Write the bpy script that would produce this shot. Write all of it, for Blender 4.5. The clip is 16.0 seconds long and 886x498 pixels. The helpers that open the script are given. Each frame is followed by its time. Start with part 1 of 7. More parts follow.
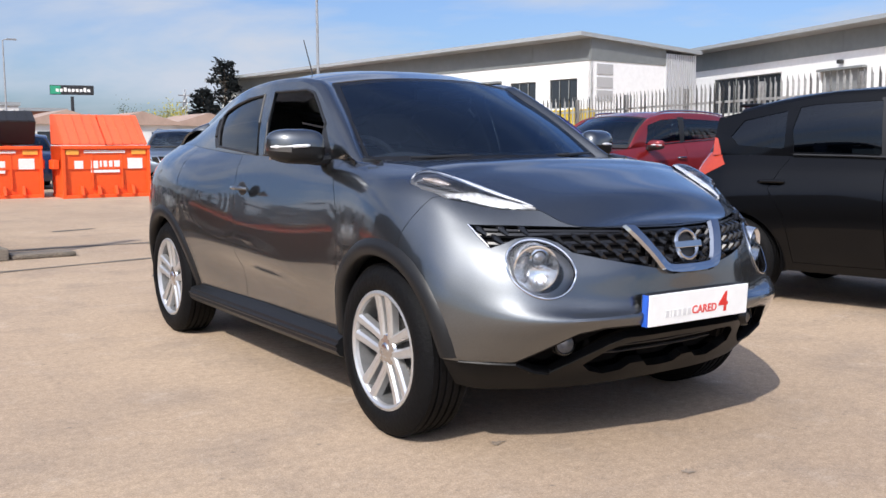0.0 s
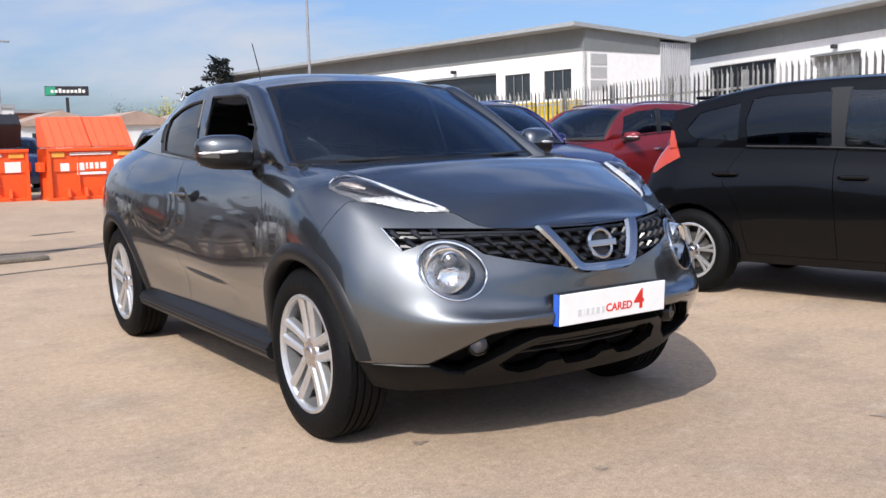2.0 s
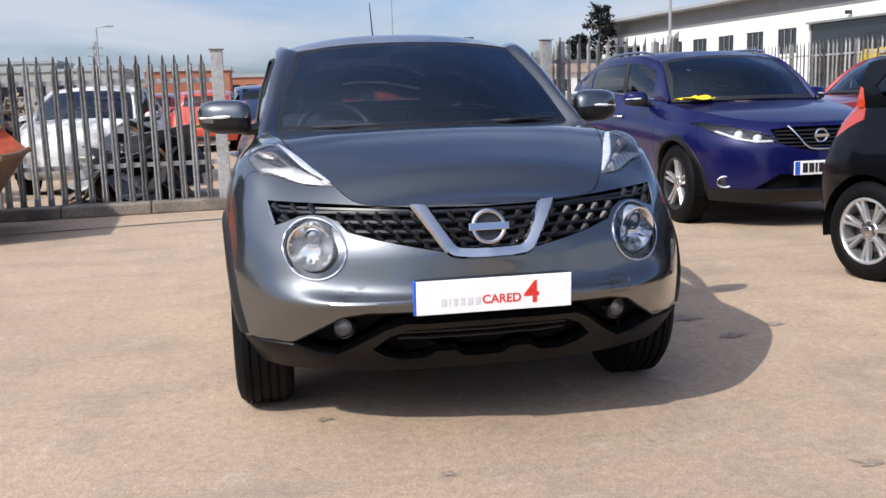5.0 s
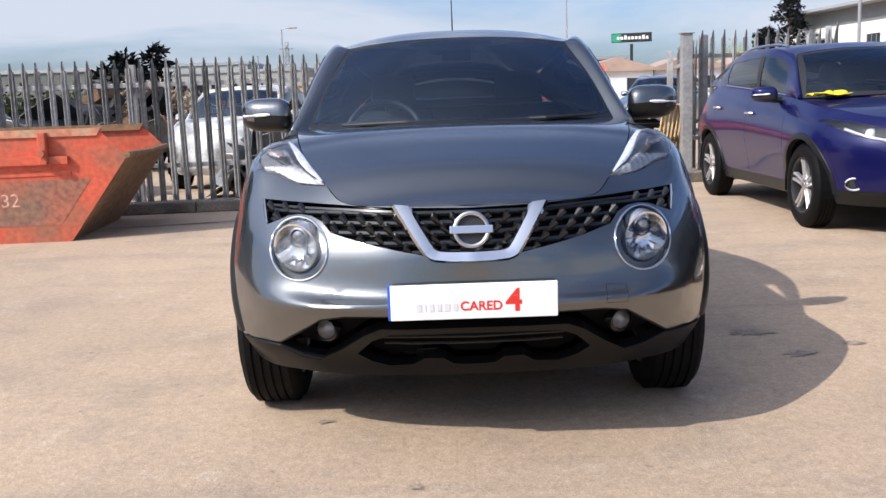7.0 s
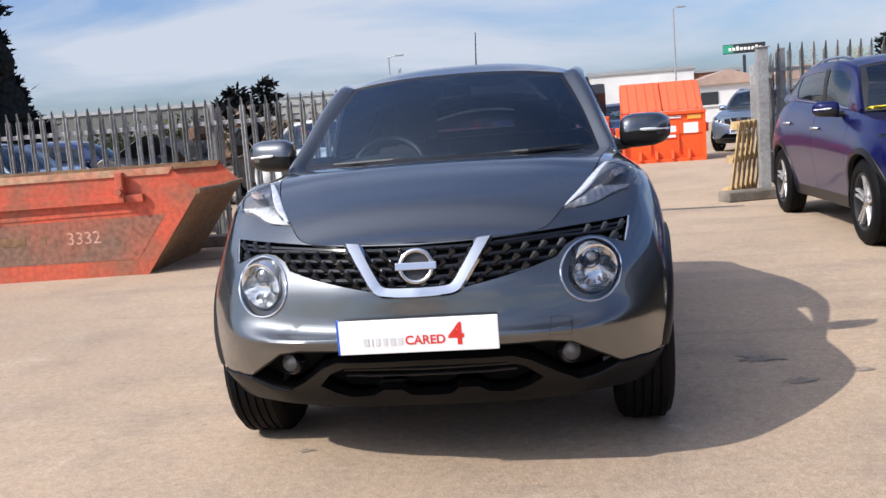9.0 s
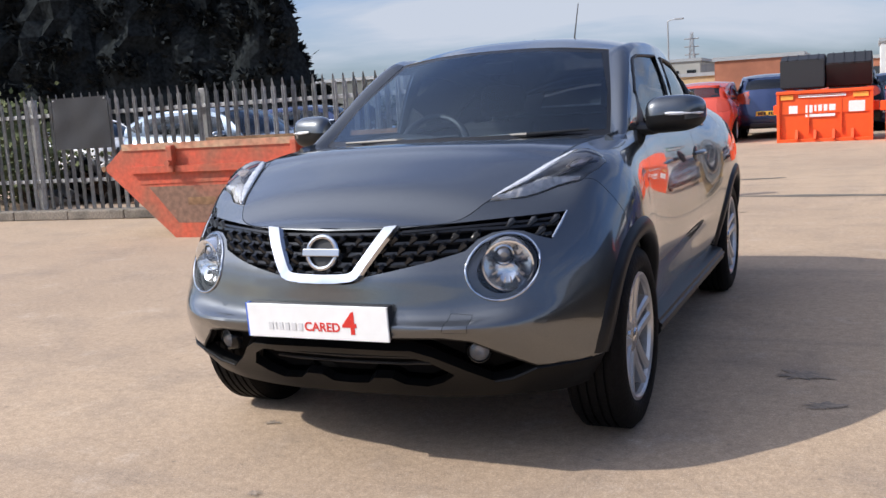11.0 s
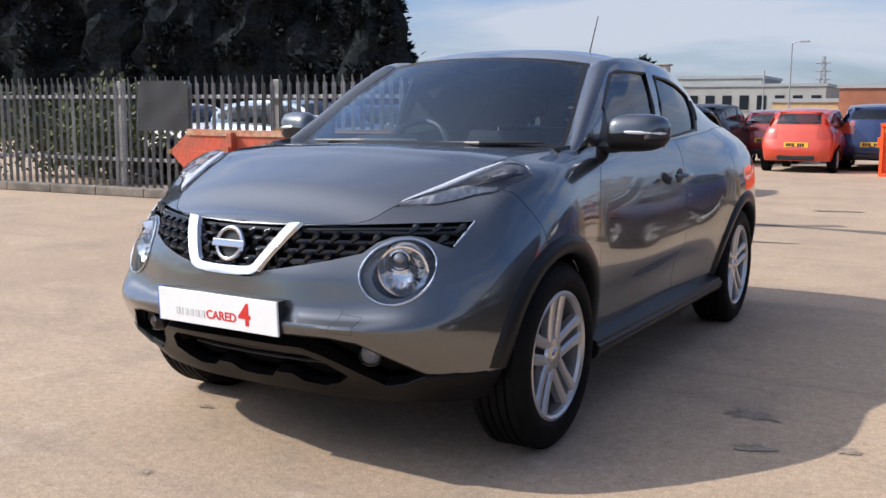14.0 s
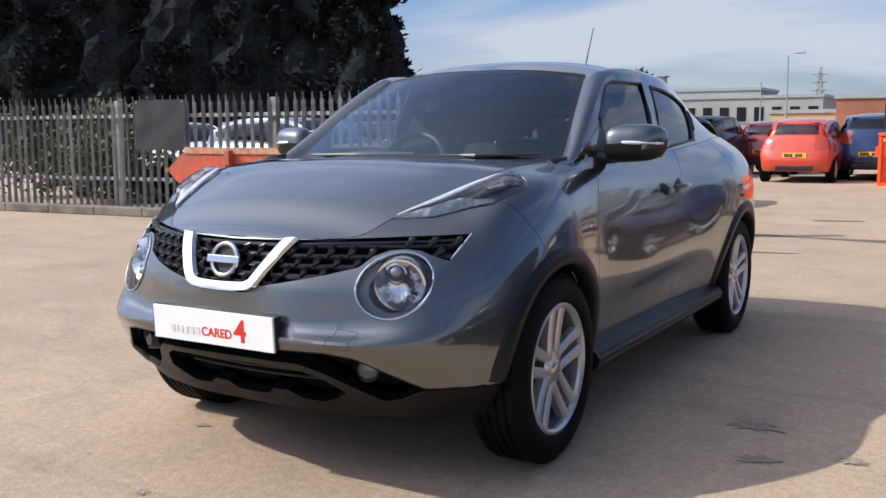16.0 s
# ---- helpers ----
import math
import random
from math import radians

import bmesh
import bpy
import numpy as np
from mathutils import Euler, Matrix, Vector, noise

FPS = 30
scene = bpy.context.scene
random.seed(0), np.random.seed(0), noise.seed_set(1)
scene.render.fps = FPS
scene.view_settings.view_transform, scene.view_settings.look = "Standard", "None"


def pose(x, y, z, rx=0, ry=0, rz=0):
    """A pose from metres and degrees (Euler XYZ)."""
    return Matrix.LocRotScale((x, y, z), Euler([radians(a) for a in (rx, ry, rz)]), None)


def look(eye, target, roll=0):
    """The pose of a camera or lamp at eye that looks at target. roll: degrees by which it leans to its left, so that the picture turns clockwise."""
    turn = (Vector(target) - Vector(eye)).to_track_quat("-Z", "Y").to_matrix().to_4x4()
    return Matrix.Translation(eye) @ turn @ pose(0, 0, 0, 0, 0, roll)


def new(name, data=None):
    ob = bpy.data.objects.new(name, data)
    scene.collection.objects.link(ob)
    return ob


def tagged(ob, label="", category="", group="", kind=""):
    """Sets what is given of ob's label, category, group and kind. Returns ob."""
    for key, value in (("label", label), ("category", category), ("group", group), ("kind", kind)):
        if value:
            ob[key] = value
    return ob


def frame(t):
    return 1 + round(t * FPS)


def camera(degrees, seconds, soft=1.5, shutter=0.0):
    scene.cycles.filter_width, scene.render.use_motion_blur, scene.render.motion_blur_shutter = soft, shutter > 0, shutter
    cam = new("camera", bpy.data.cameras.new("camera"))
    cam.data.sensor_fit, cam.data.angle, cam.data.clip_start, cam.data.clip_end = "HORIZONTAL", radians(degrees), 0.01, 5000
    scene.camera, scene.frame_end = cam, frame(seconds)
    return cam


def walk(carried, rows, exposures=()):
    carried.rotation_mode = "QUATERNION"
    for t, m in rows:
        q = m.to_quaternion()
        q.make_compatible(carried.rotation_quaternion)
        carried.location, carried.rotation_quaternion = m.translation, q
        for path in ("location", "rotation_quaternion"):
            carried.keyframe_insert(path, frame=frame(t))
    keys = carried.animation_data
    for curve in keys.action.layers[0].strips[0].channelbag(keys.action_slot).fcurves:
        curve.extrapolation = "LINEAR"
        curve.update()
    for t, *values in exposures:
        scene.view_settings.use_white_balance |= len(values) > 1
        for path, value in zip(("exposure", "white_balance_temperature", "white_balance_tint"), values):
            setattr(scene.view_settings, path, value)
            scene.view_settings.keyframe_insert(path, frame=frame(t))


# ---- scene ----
cam = camera(50.0, 16.0)
PATH = [
    (0, (-2.64, -3.097, 1.119), (-1.532, -1.446, 0.899), -0.3),
    (0.5, (-2.64, -3.096, 1.118), (-1.524, -1.451, 0.904), -0.3),
    (1, (-2.632, -3.103, 1.12), (-1.518, -1.455, 0.91), -0.3),
    (1.5, (-2.553, -3.14, 1.127), (-1.428, -1.5, 0.916), -0.1),
    (2, (-2.397, -3.295, 1.154), (-1.293, -1.643, 0.919), -1.5),
    (2.5, (-2.173, -3.407, 1.166), (-1.149, -1.705, 0.932), -2.5),
    (3, (-1.897, -3.508, 1.167), (-0.977, -1.751, 0.908), -1.8),
    (3.5, (-1.612, -3.582, 1.165), (-0.822, -1.771, 0.852), -2.1),
    (4, (-1.291, -3.724, 1.192), (-0.66, -1.851, 0.887), -1.6),
    (4.5, (-0.993, -3.711, 1.16), (-0.485, -1.798, 0.874), -2.1),
    (5, (-0.711, -3.751, 1.184), (-0.351, -1.809, 0.863), -1.7),
    (5.2, (-0.584, -3.8, 1.177), (-0.311, -1.843, 0.868), -2.4),
    (7.3, (-0.054, -3.671, 1.162), (-0.076, -1.695, 0.847), -1.8),
    (7.5, (-0.042, -3.739, 1.178), (-0.07, -1.762, 0.879), -1.7),
    (8, (-0.016, -3.69, 1.175), (-0.063, -1.714, 0.873), -2.2),
    (8.5, (0.158, -3.725, 1.171), (0.043, -1.748, 0.891), -5.0),
    (9, (0.477, -3.753, 1.199), (0.225, -1.786, 0.941), -4.3),
    (9.5, (0.789, -3.681, 1.185), (0.381, -1.739, 0.937), -4.0),
    (9.7, (0.912, -3.653, 1.19), (0.428, -1.731, 0.924), -4.1),
    (11.8, (2.023, -3.152, 1.184), (1.043, -1.431, 0.907), -0.7),
    (12, (2.116, -3.122, 1.198), (1.1, -1.422, 0.923), 0.1),
    (12.5, (2.155, -3.06, 1.179), (1.128, -1.366, 0.902), 0.3),
    (13, (2.172, -3.048, 1.166), (1.144, -1.355, 0.885), 0.3),
    (13.5, (2.167, -3.035, 1.161), (1.163, -1.329, 0.879), 0.3),
    (14, (2.171, -3.029, 1.167), (1.156, -1.327, 0.892), 0.5),
    (14.5, (2.175, -3.037, 1.162), (1.149, -1.342, 0.891), -0.1),
    (15, (2.182, -3.033, 1.164), (1.156, -1.336, 0.903), -0.1),
    (15.5, (2.183, -3.024, 1.161), (1.159, -1.325, 0.906), -0.3),
    (16, (2.165, -2.999, 1.154), (1.148, -1.294, 0.912), -0.3),
]
walk(cam, [(t, look(eye, target, roll)) for t, eye, target, roll in PATH],
     exposures=((0, -0.09), (5, -0.06), (7.4, 0.10), (8.5, 0.08), (9.6, -0.12), (12, -0.08), (16, -0.10)))

# ---- light: high thin cloud, sun from behind the first standpoint ----
SUN = Vector((-0.975, -0.64, 1.0)).normalized()
world = bpy.data.worlds.new("sky")
scene.world = world
world.use_nodes = True
wn, wl = world.node_tree.nodes, world.node_tree.links
wn.clear()
sky = wn.new("ShaderNodeTexSky")
sky.sky_type = "NISHITA"
sky.sun_disc = False
sky.sun_elevation = math.asin(SUN.z)
sky.sun_rotation = math.atan2(SUN.x, SUN.y)
sky.air_density, sky.dust_density, sky.ozone_density = 1.0, 1.6, 1.2
sky_gain = wn.new("ShaderNodeMix")
sky_gain.data_type, sky_gain.blend_type = "RGBA", "MULTIPLY"
sky_gain.inputs[0].default_value = 1.0
sky_gain.inputs[7].default_value = (0.77, 0.95, 1.33, 1)
coord = wn.new("ShaderNodeTexCoord")
stretch = wn.new("ShaderNodeMapping")
stretch.inputs["Scale"].default_value = (1.3, 1.3, 6.5)
cloud = wn.new("ShaderNodeTexNoise")
cloud.inputs["Scale"].default_value, cloud.inputs["Detail"].default_value, cloud.inputs["Roughness"].default_value = 1.5, 7, 0.55
cloud.inputs["Distortion"].default_value = 0.4
ramp = wn.new("ShaderNodeValToRGB")
ramp.color_ramp.elements[0].position, ramp.color_ramp.elements[1].position = 0.42, 0.60
ramp.color_ramp.elements[0].color, ramp.color_ramp.elements[1].color = (0.05, 0.05, 0.05, 1), (0.92, 0.92, 0.92, 1)
veil = wn.new("ShaderNodeMix")
veil.data_type = "RGBA"
veil.inputs[7].default_value = (5.5, 5.95, 6.9, 1)
back, out = wn.new("ShaderNodeBackground"), wn.new("ShaderNodeOutputWorld")
back.inputs["Strength"].default_value = 0.12
wl.new(coord.outputs["Generated"], stretch.inputs["Vector"])
wl.new(stretch.outputs[0], cloud.inputs["Vector"])
wl.new(cloud.outputs[0], ramp.inputs[0])
wl.new(sky.outputs[0], sky_gain.inputs[6])
wl.new(sky_gain.outputs[2], veil.inputs[6])
# cloud lies thick towards the horizon and thins overhead
parts_ = wn.new("ShaderNodeSeparateXYZ")
wl.new(coord.outputs["Generated"], parts_.inputs[0])
thin = wn.new("ShaderNodeMapRange")
for i, v in enumerate((0.24, 0.58, 1.0, 0.10)):
    thin.inputs[i + 1].default_value = v
wl.new(parts_.outputs["Z"], thin.inputs[0])
cover = wn.new("ShaderNodeMath")
cover.operation = "MULTIPLY"
wl.new(ramp.outputs[0], cover.inputs[0])
wl.new(thin.outputs[0], cover.inputs[1])
wl.new(cover.outputs[0], veil.inputs[0])
# thin cloud scatters the sunlight forward: a pale glow round the sun, above the haze
toward = wn.new("ShaderNodeVectorMath")
toward.operation = "DOT_PRODUCT"
toward.inputs[1].default_value = SUN
wl.new(coord.outputs["Generated"], toward.inputs[0])
fall = wn.new("ShaderNodeMath")
fall.operation = "MULTIPLY_ADD"
fall.inputs[1].default_value, fall.inputs[2].default_value = 3.4, -3.4
wl.new(toward.outputs["Value"], fall.inputs[0])
halo = wn.new("ShaderNodeMath")
halo.operation = "EXPONENT"
wl.new(fall.outputs[0], halo.inputs[0])
high = wn.new("ShaderNodeMapRange")
high.interpolation_type = "SMOOTHSTEP"
for i, v in enumerate((0.18, 0.42, 0.0, 13.0)):
    high.inputs[i + 1].default_value = v
wl.new(parts_.outputs["Z"], high.inputs[0])
amount = wn.new("ShaderNodeMath")
amount.operation = "MULTIPLY"
wl.new(halo.outputs[0], amount.inputs[0])
wl.new(high.outputs[0], amount.inputs[1])
glow = wn.new("ShaderNodeVectorMath")
glow.operation = "MULTIPLY_ADD"
glow.inputs[1].default_value = (1.0, 1.0, 1.02)
wl.new(amount.outputs[0], glow.inputs[0])
wl.new(veil.outputs[2], glow.inputs[2])
wl.new(glow.outputs[0], back.inputs["Color"])
wl.new(back.outputs[0], out.inputs["Surface"])

lamp = bpy.data.lights.new("sun", "SUN")
lamp.energy, lamp.angle, lamp.color = 4.7, radians(0.6), (1.0, 0.945, 0.88)
sun = new("sun", lamp)
sun.matrix_world = look(SUN * 60, (0, 0, 0))
scene.view_settings.exposure = 0.0

# ---- materials ----
def material(name, color, rough=0.6, metal=0.0, grain=0.0, scale=30.0, bump=0.0, stain=0.0, stain_scale=1.2, stain_color=None,
             coat=0.0, emit=0.0, spread=0.0, spec=0.5):
    """A node material: base colour with fine grain, large stains, bump and a small difference from piece to piece."""
    m = bpy.data.materials.new(name)
    m.use_nodes = True
    n, l = m.node_tree.nodes, m.node_tree.links
    b = n["Principled BSDF"]
    b.inputs["Roughness"].default_value, b.inputs["Metallic"].default_value = rough, metal
    b.inputs["Coat Weight"].default_value, b.inputs["Coat Roughness"].default_value = coat, 0.03
    b.inputs["Specular IOR Level"].default_value = spec
    b.inputs["Base Color"].default_value = (*color, 1)
    if emit:
        b.inputs["Emission Color"].default_value, b.inputs["Emission Strength"].default_value = (*color, 1), emit
    tc = n.new("ShaderNodeTexCoord")
    last = None

    def mix(kind, fac, a, c):
        x = n.new("ShaderNodeMix")
        x.data_type, x.blend_type = "RGBA", kind
        for slot, v in ((0, fac), (6, a), (7, c)):
            if hasattr(v, "links"):
                l.new(v, x.inputs[slot])
            else:
                x.inputs[slot].default_value = v if slot == 0 else (*v, 1)
        return x.outputs[2]

    last = color
    if stain:
        t = n.new("ShaderNodeTexNoise")
        t.inputs["Scale"].default_value, t.inputs["Detail"].default_value = stain_scale, 6
        l.new(tc.outputs["Object"], t.inputs["Vector"])
        r = n.new("ShaderNodeValToRGB")
        r.color_ramp.elements[0].position, r.color_ramp.elements[1].position = 0.42, 0.68
        l.new(t.outputs[0], r.inputs[0])
        f = n.new("ShaderNodeMath")
        f.operation = "MULTIPLY"
        l.new(r.outputs[0], f.inputs[0])
        f.inputs[1].default_value = stain
        last = mix("MIX", f.outputs[0], last, stain_color or tuple(c * 0.5 for c in color))
    if grain:
        t = n.new("ShaderNodeTexNoise")
        t.inputs["Scale"].default_value, t.inputs["Detail"].default_value = scale, 5
        l.new(tc.outputs["Object"], t.inputs["Vector"])
        r = n.new("ShaderNodeMapRange")
        r.inputs[1].default_value, r.inputs[2].default_value = 0.3, 0.7
        r.inputs[3].default_value, r.inputs[4].default_value = 1 - grain, 1 + grain
        l.new(t.outputs[0], r.inputs[0])
        last = mix("MULTIPLY", 1.0, last, r.outputs[0])
        if bump:
            q = n.new("ShaderNodeBump")
            q.inputs["Strength"].default_value, q.inputs["Distance"].default_value = bump, 0.01
            l.new(t.outputs[0], q.inputs["Height"])
            l.new(q.outputs[0], b.inputs["Normal"])
    if spread:
        o = n.new("ShaderNodeObjectInfo")
        r = n.new("ShaderNodeMapRange")
        r.inputs[3].default_value, r.inputs[4].default_value = 1 - spread, 1 + spread
        l.new(o.outputs["Random"], r.inputs[0])
        last = mix("MULTIPLY", 1.0, last, r.outputs[0])
    if hasattr(last, "links"):
        l.new(last, b.inputs["Base Color"])
    return m


def car_paint(name, color, flake=0.25, rough=0.34, metal=0.75, wide=0.0, coat=1.0, coat_ior=1.5, share=0.6, spec=0.5, flake_gain=1.0):
    """Metallic paint under a clear coat: fine flakes, some of them lying askew, and a thin film of dust."""
    m = material(name, color, rough, metal, 0, coat=coat, spec=spec)
    n, l = m.node_tree.nodes, m.node_tree.links
    b = n["Principled BSDF"]
    tc = n.new("ShaderNodeTexCoord")
    v = n.new("ShaderNodeTexVoronoi")
    v.inputs["Scale"].default_value = 900
    l.new(tc.outputs["Object"], v.inputs["Vector"])
    r = n.new("ShaderNodeMapRange")
    r.inputs[3].default_value, r.inputs[4].default_value = 1 - flake, 1 + flake
    l.new(v.outputs["Color"], r.inputs[0])
    x = n.new("ShaderNodeMix")
    x.data_type, x.blend_type = "RGBA", "MULTIPLY"
    x.inputs[0].default_value, x.inputs[6].default_value = 1.0, (*color, 1)
    l.new(r.outputs[0], x.inputs[7])
    d = n.new("ShaderNodeTexNoise")
    d.inputs["Scale"].default_value, d.inputs["Detail"].default_value = 2.2, 7
    l.new(tc.outputs["Object"], d.inputs["Vector"])
    e = n.new("ShaderNodeMapRange")
    e.inputs[1].default_value, e.inputs[2].default_value, e.inputs[3].default_value, e.inputs[4].default_value = 0.4, 0.75, 0.02, 0.07
    l.new(d.outputs[0], e.inputs[0])
    l.new(e.outputs[0], b.inputs["Coat Roughness"])
    l.new(x.outputs[2], b.inputs["Base Color"])
    b.inputs["Coat IOR"].default_value = coat_ior
    if wide:
        o = next(k for k in n if k.type == "OUTPUT_MATERIAL")
        b2 = n.new("ShaderNodeBsdfPrincipled")
        for key in ("Metallic", "Coat Weight", "Coat IOR"):
            b2.inputs[key].default_value = b.inputs[key].default_value
        b2.inputs["Roughness"].default_value = wide
        # flakes lying askew are bare metal, brighter than the pigment between them
        bright = n.new("ShaderNodeVectorMath")
        bright.operation = "SCALE"
        bright.inputs["Scale"].default_value = flake_gain
        l.new(x.outputs[2], bright.inputs[0])
        l.new(bright.outputs[0], b2.inputs["Base Color"])
        l.new(e.outputs[0], b2.inputs["Coat Roughness"])
        blend = n.new("ShaderNodeMixShader")
        blend.inputs[0].default_value = share
        l.new(b.outputs[0], blend.inputs[1])
        l.new(b2.outputs[0], blend.inputs[2])
        l.new(blend.outputs[0], o.inputs["Surface"])
    return m


def glass(name, tint, clear=0.5, rough=0.0, ior=1.6, sheen=(1, 1, 1)):
    """Thin tinted pane: a mirror-like coat over a see-through tint, its gloss by Fresnel."""
    m = bpy.data.materials.new(name)
    m.use_nodes = True
    n, l = m.node_tree.nodes, m.node_tree.links
    n.clear()
    t, g, f, x, o = (n.new("ShaderNode" + k) for k in ("BsdfTransparent", "BsdfGlossy", "Fresnel", "MixShader", "OutputMaterial"))
    t.inputs[0].default_value = (*[c * clear for c in tint], 1)
    g.inputs["Roughness"].default_value = rough
    g.inputs["Color"].default_value = (*sheen, 1)
    f.inputs["IOR"].default_value = ior
    l.new(f.outputs[0], x.inputs[0])
    l.new(t.outputs[0], x.inputs[1])
    l.new(g.outputs[0], x.inputs[2])
    l.new(x.outputs[0], o.inputs["Surface"])
    return m


# ---- mesh tools ----
def link(name, bm, mat, parent=None, label="", smooth=False, sharp=35.0):
    me = bpy.data.meshes.new(name)
    bm.to_mesh(me)
    bm.free()
    for mm in mat if isinstance(mat, (list, tuple)) else (mat,):
        me.materials.append(mm)
    if smooth:
        me.polygons.foreach_set("use_smooth", [True] * len(me.polygons))
        me.set_sharp_from_angle(angle=radians(sharp))
    ob = new(name, me)
    if parent is not None:
        ob.parent = parent
    if label:
        tagged(ob, label)
    return ob


def part(name, bm, material_, parent, label="", smooth=False, sharp=35.0):
    return link(name, bm, material_, parent, label, smooth, sharp)


def thing(name, label, category, at=None, group="", kind=""):
    ob = new(name)
    ob.empty_display_size = 0.2
    if at is not None:
        ob.matrix_world = at
    return tagged(ob, label, category, group, kind)


def box(bm, a, b, m=None, bevel=0.0):
    """A box between two corners, its edges rounded by bevel."""
    made = bmesh.ops.create_cube(bm, size=1.0)["verts"]
    for v in made:
        v.co = Vector([a[i] + (b[i] - a[i]) * (v.co[i] + 0.5) for i in range(3)])
    if bevel:
        edges = list({e for v in made for e in v.link_edges})
        out_ = bmesh.ops.bevel(bm, geom=edges, offset=bevel, segments=2, affect="EDGES", profile=0.6)
        made = list({v for f in out_["faces"] for v in f.verts} | {v for v in made if v.is_valid})
    if m is not None:
        for v in made:
            v.co = m @ v.co
    return made


def prism(bm, outline, a, b, axis="y", m=None):
    """A closed outline of 2D points pushed from a to b along an axis (the outline lies in the other two, in order)."""
    put = {"x": lambda p, d: (d, p[0], p[1]), "y": lambda p, d: (p[0], d, p[1]), "z": lambda p, d: (p[0], p[1], d)}[axis]
    lo, hi = ([bm.verts.new(put(p, d)) for p in outline] for d in (a, b))
    k = len(outline)
    bm.faces.new(lo[::-1])
    bm.faces.new(hi)
    for i in range(k):
        bm.faces.new((lo[i], lo[(i + 1) % k], hi[(i + 1) % k], hi[i]))
    if m is not None:
        for v in lo + hi:
            v.co = m @ v.co
    return lo + hi


def fix(bm):
    bmesh.ops.recalc_face_normals(bm, faces=bm.faces)
    return bm


def tube(bm, points, radius, sides=8, close=False, flat=1.0):
    """A tube along points; radius may be a list."""
    pts = [Vector(p) for p in points]
    rings = []
    for i, p in enumerate(pts):
        a, b = pts[max(i - 1, 0)], pts[min(i + 1, len(pts) - 1)]
        if close:
            a, b = pts[i - 1], pts[(i + 1) % len(pts)]
        q = (b - a).to_track_quat("Z", "Y")
        r = radius[i] if isinstance(radius, (list, tuple)) else radius
        rings.append([bm.verts.new(p + q @ Vector((r * math.cos(k * math.tau / sides), flat * r * math.sin(k * math.tau / sides), 0))) for k in range(sides)])
    for i in range(len(rings) if close else len(rings) - 1):
        a, b = rings[i], rings[(i + 1) % len(rings)]
        for k in range(sides):
            bm.faces.new((a[k], a[(k + 1) % sides], b[(k + 1) % sides], b[k]))
    if not close:
        bm.faces.new(rings[0][::-1])
        bm.faces.new(rings[-1])
    return bm


def lathe(bm, profile, sides=32, axis="x", cap=False):
    """Profile points (radius, along) turned round an axis."""
    put = {"x": lambda r, d, c, s: (d, r * c, r * s), "z": lambda r, d, c, s: (r * c, r * s, d), "y": lambda r, d, c, s: (r * c, d, r * s)}[axis]
    rings = []
    for r, d in profile:
        if r < 1e-5:
            rings.append([bm.verts.new(put(0, d, 1, 0))])
        else:
            rings.append([bm.verts.new(put(r, d, math.cos(k * math.tau / sides), math.sin(k * math.tau / sides))) for k in range(sides)])
    for a, b in zip(rings, rings[1:]):
        for k in range(sides):
            j = (k + 1) % sides
            if len(a) == 1:
                bm.faces.new((a[0], b[k], b[j]))
            elif len(b) == 1:
                bm.faces.new((a[k], a[j], b[0]))
            else:
                bm.faces.new((a[k], a[j], b[j], b[k]))
    return bm


def spline(points, n):
    """A smooth curve of n points through the given points."""
    pts = [np.array(p, float) for p in points]
    pts = [2 * pts[0] - pts[1]] + pts + [2 * pts[-1] - pts[-2]]
    out_ = []
    for i in range(n):
        s = i / (n - 1) * (len(pts) - 3)
        k = min(int(s), len(pts) - 4)
        t = s - k
        a, b, c, d = pts[k : k + 4]
        out_.append(0.5 * (2 * b + (c - a) * t + (2 * a - 5 * b + 4 * c - d) * t * t + (3 * b - a - 3 * c + d) * t**3))
    return np.array(out_)


def curve_at(keys, x):
    """A smooth value at x through keys (x, value), in order."""
    xs, ys = [k[0] for k in keys], [k[1] for k in keys]
    if x <= xs[0]:
        return ys[0]
    if x >= xs[-1]:
        return ys[-1]
    i = next(j for j in range(len(xs) - 1) if xs[j] <= x <= xs[j + 1])
    h = xs[i + 1] - xs[i]
    t = (x - xs[i]) / h

    def slope(j):
        if j == 0 or j == len(xs) - 1:
            k = min(max(j, 1), len(xs) - 1)
            return (ys[k] - ys[k - 1]) / (xs[k] - xs[k - 1])
        a, b = (ys[j] - ys[j - 1]) / (xs[j] - xs[j - 1]), (ys[j + 1] - ys[j]) / (xs[j + 1] - xs[j])
        return 0.0 if a * b <= 0 else 2 * a * b / (a + b)

    return (2 * t**3 - 3 * t * t + 1) * ys[i] + (t**3 - 2 * t * t + t) * h * slope(i) + (3 * t * t - 2 * t**3) * ys[i + 1] + (t**3 - t * t) * h * slope(i + 1)


def sheet(rows):
    """A bmesh of quads over rows of points."""
    bm = bmesh.new()
    vs = [[bm.verts.new(p) for p in row] for row in rows]
    for a, b in zip(vs, vs[1:]):
        for i in range(len(a) - 1):
            quad = [v for j, v in enumerate((a[i], a[i + 1], b[i + 1], b[i])) if True]
            bm.faces.new(quad)
    bmesh.ops.remove_doubles(bm, verts=bm.verts, dist=1e-5)
    return bm



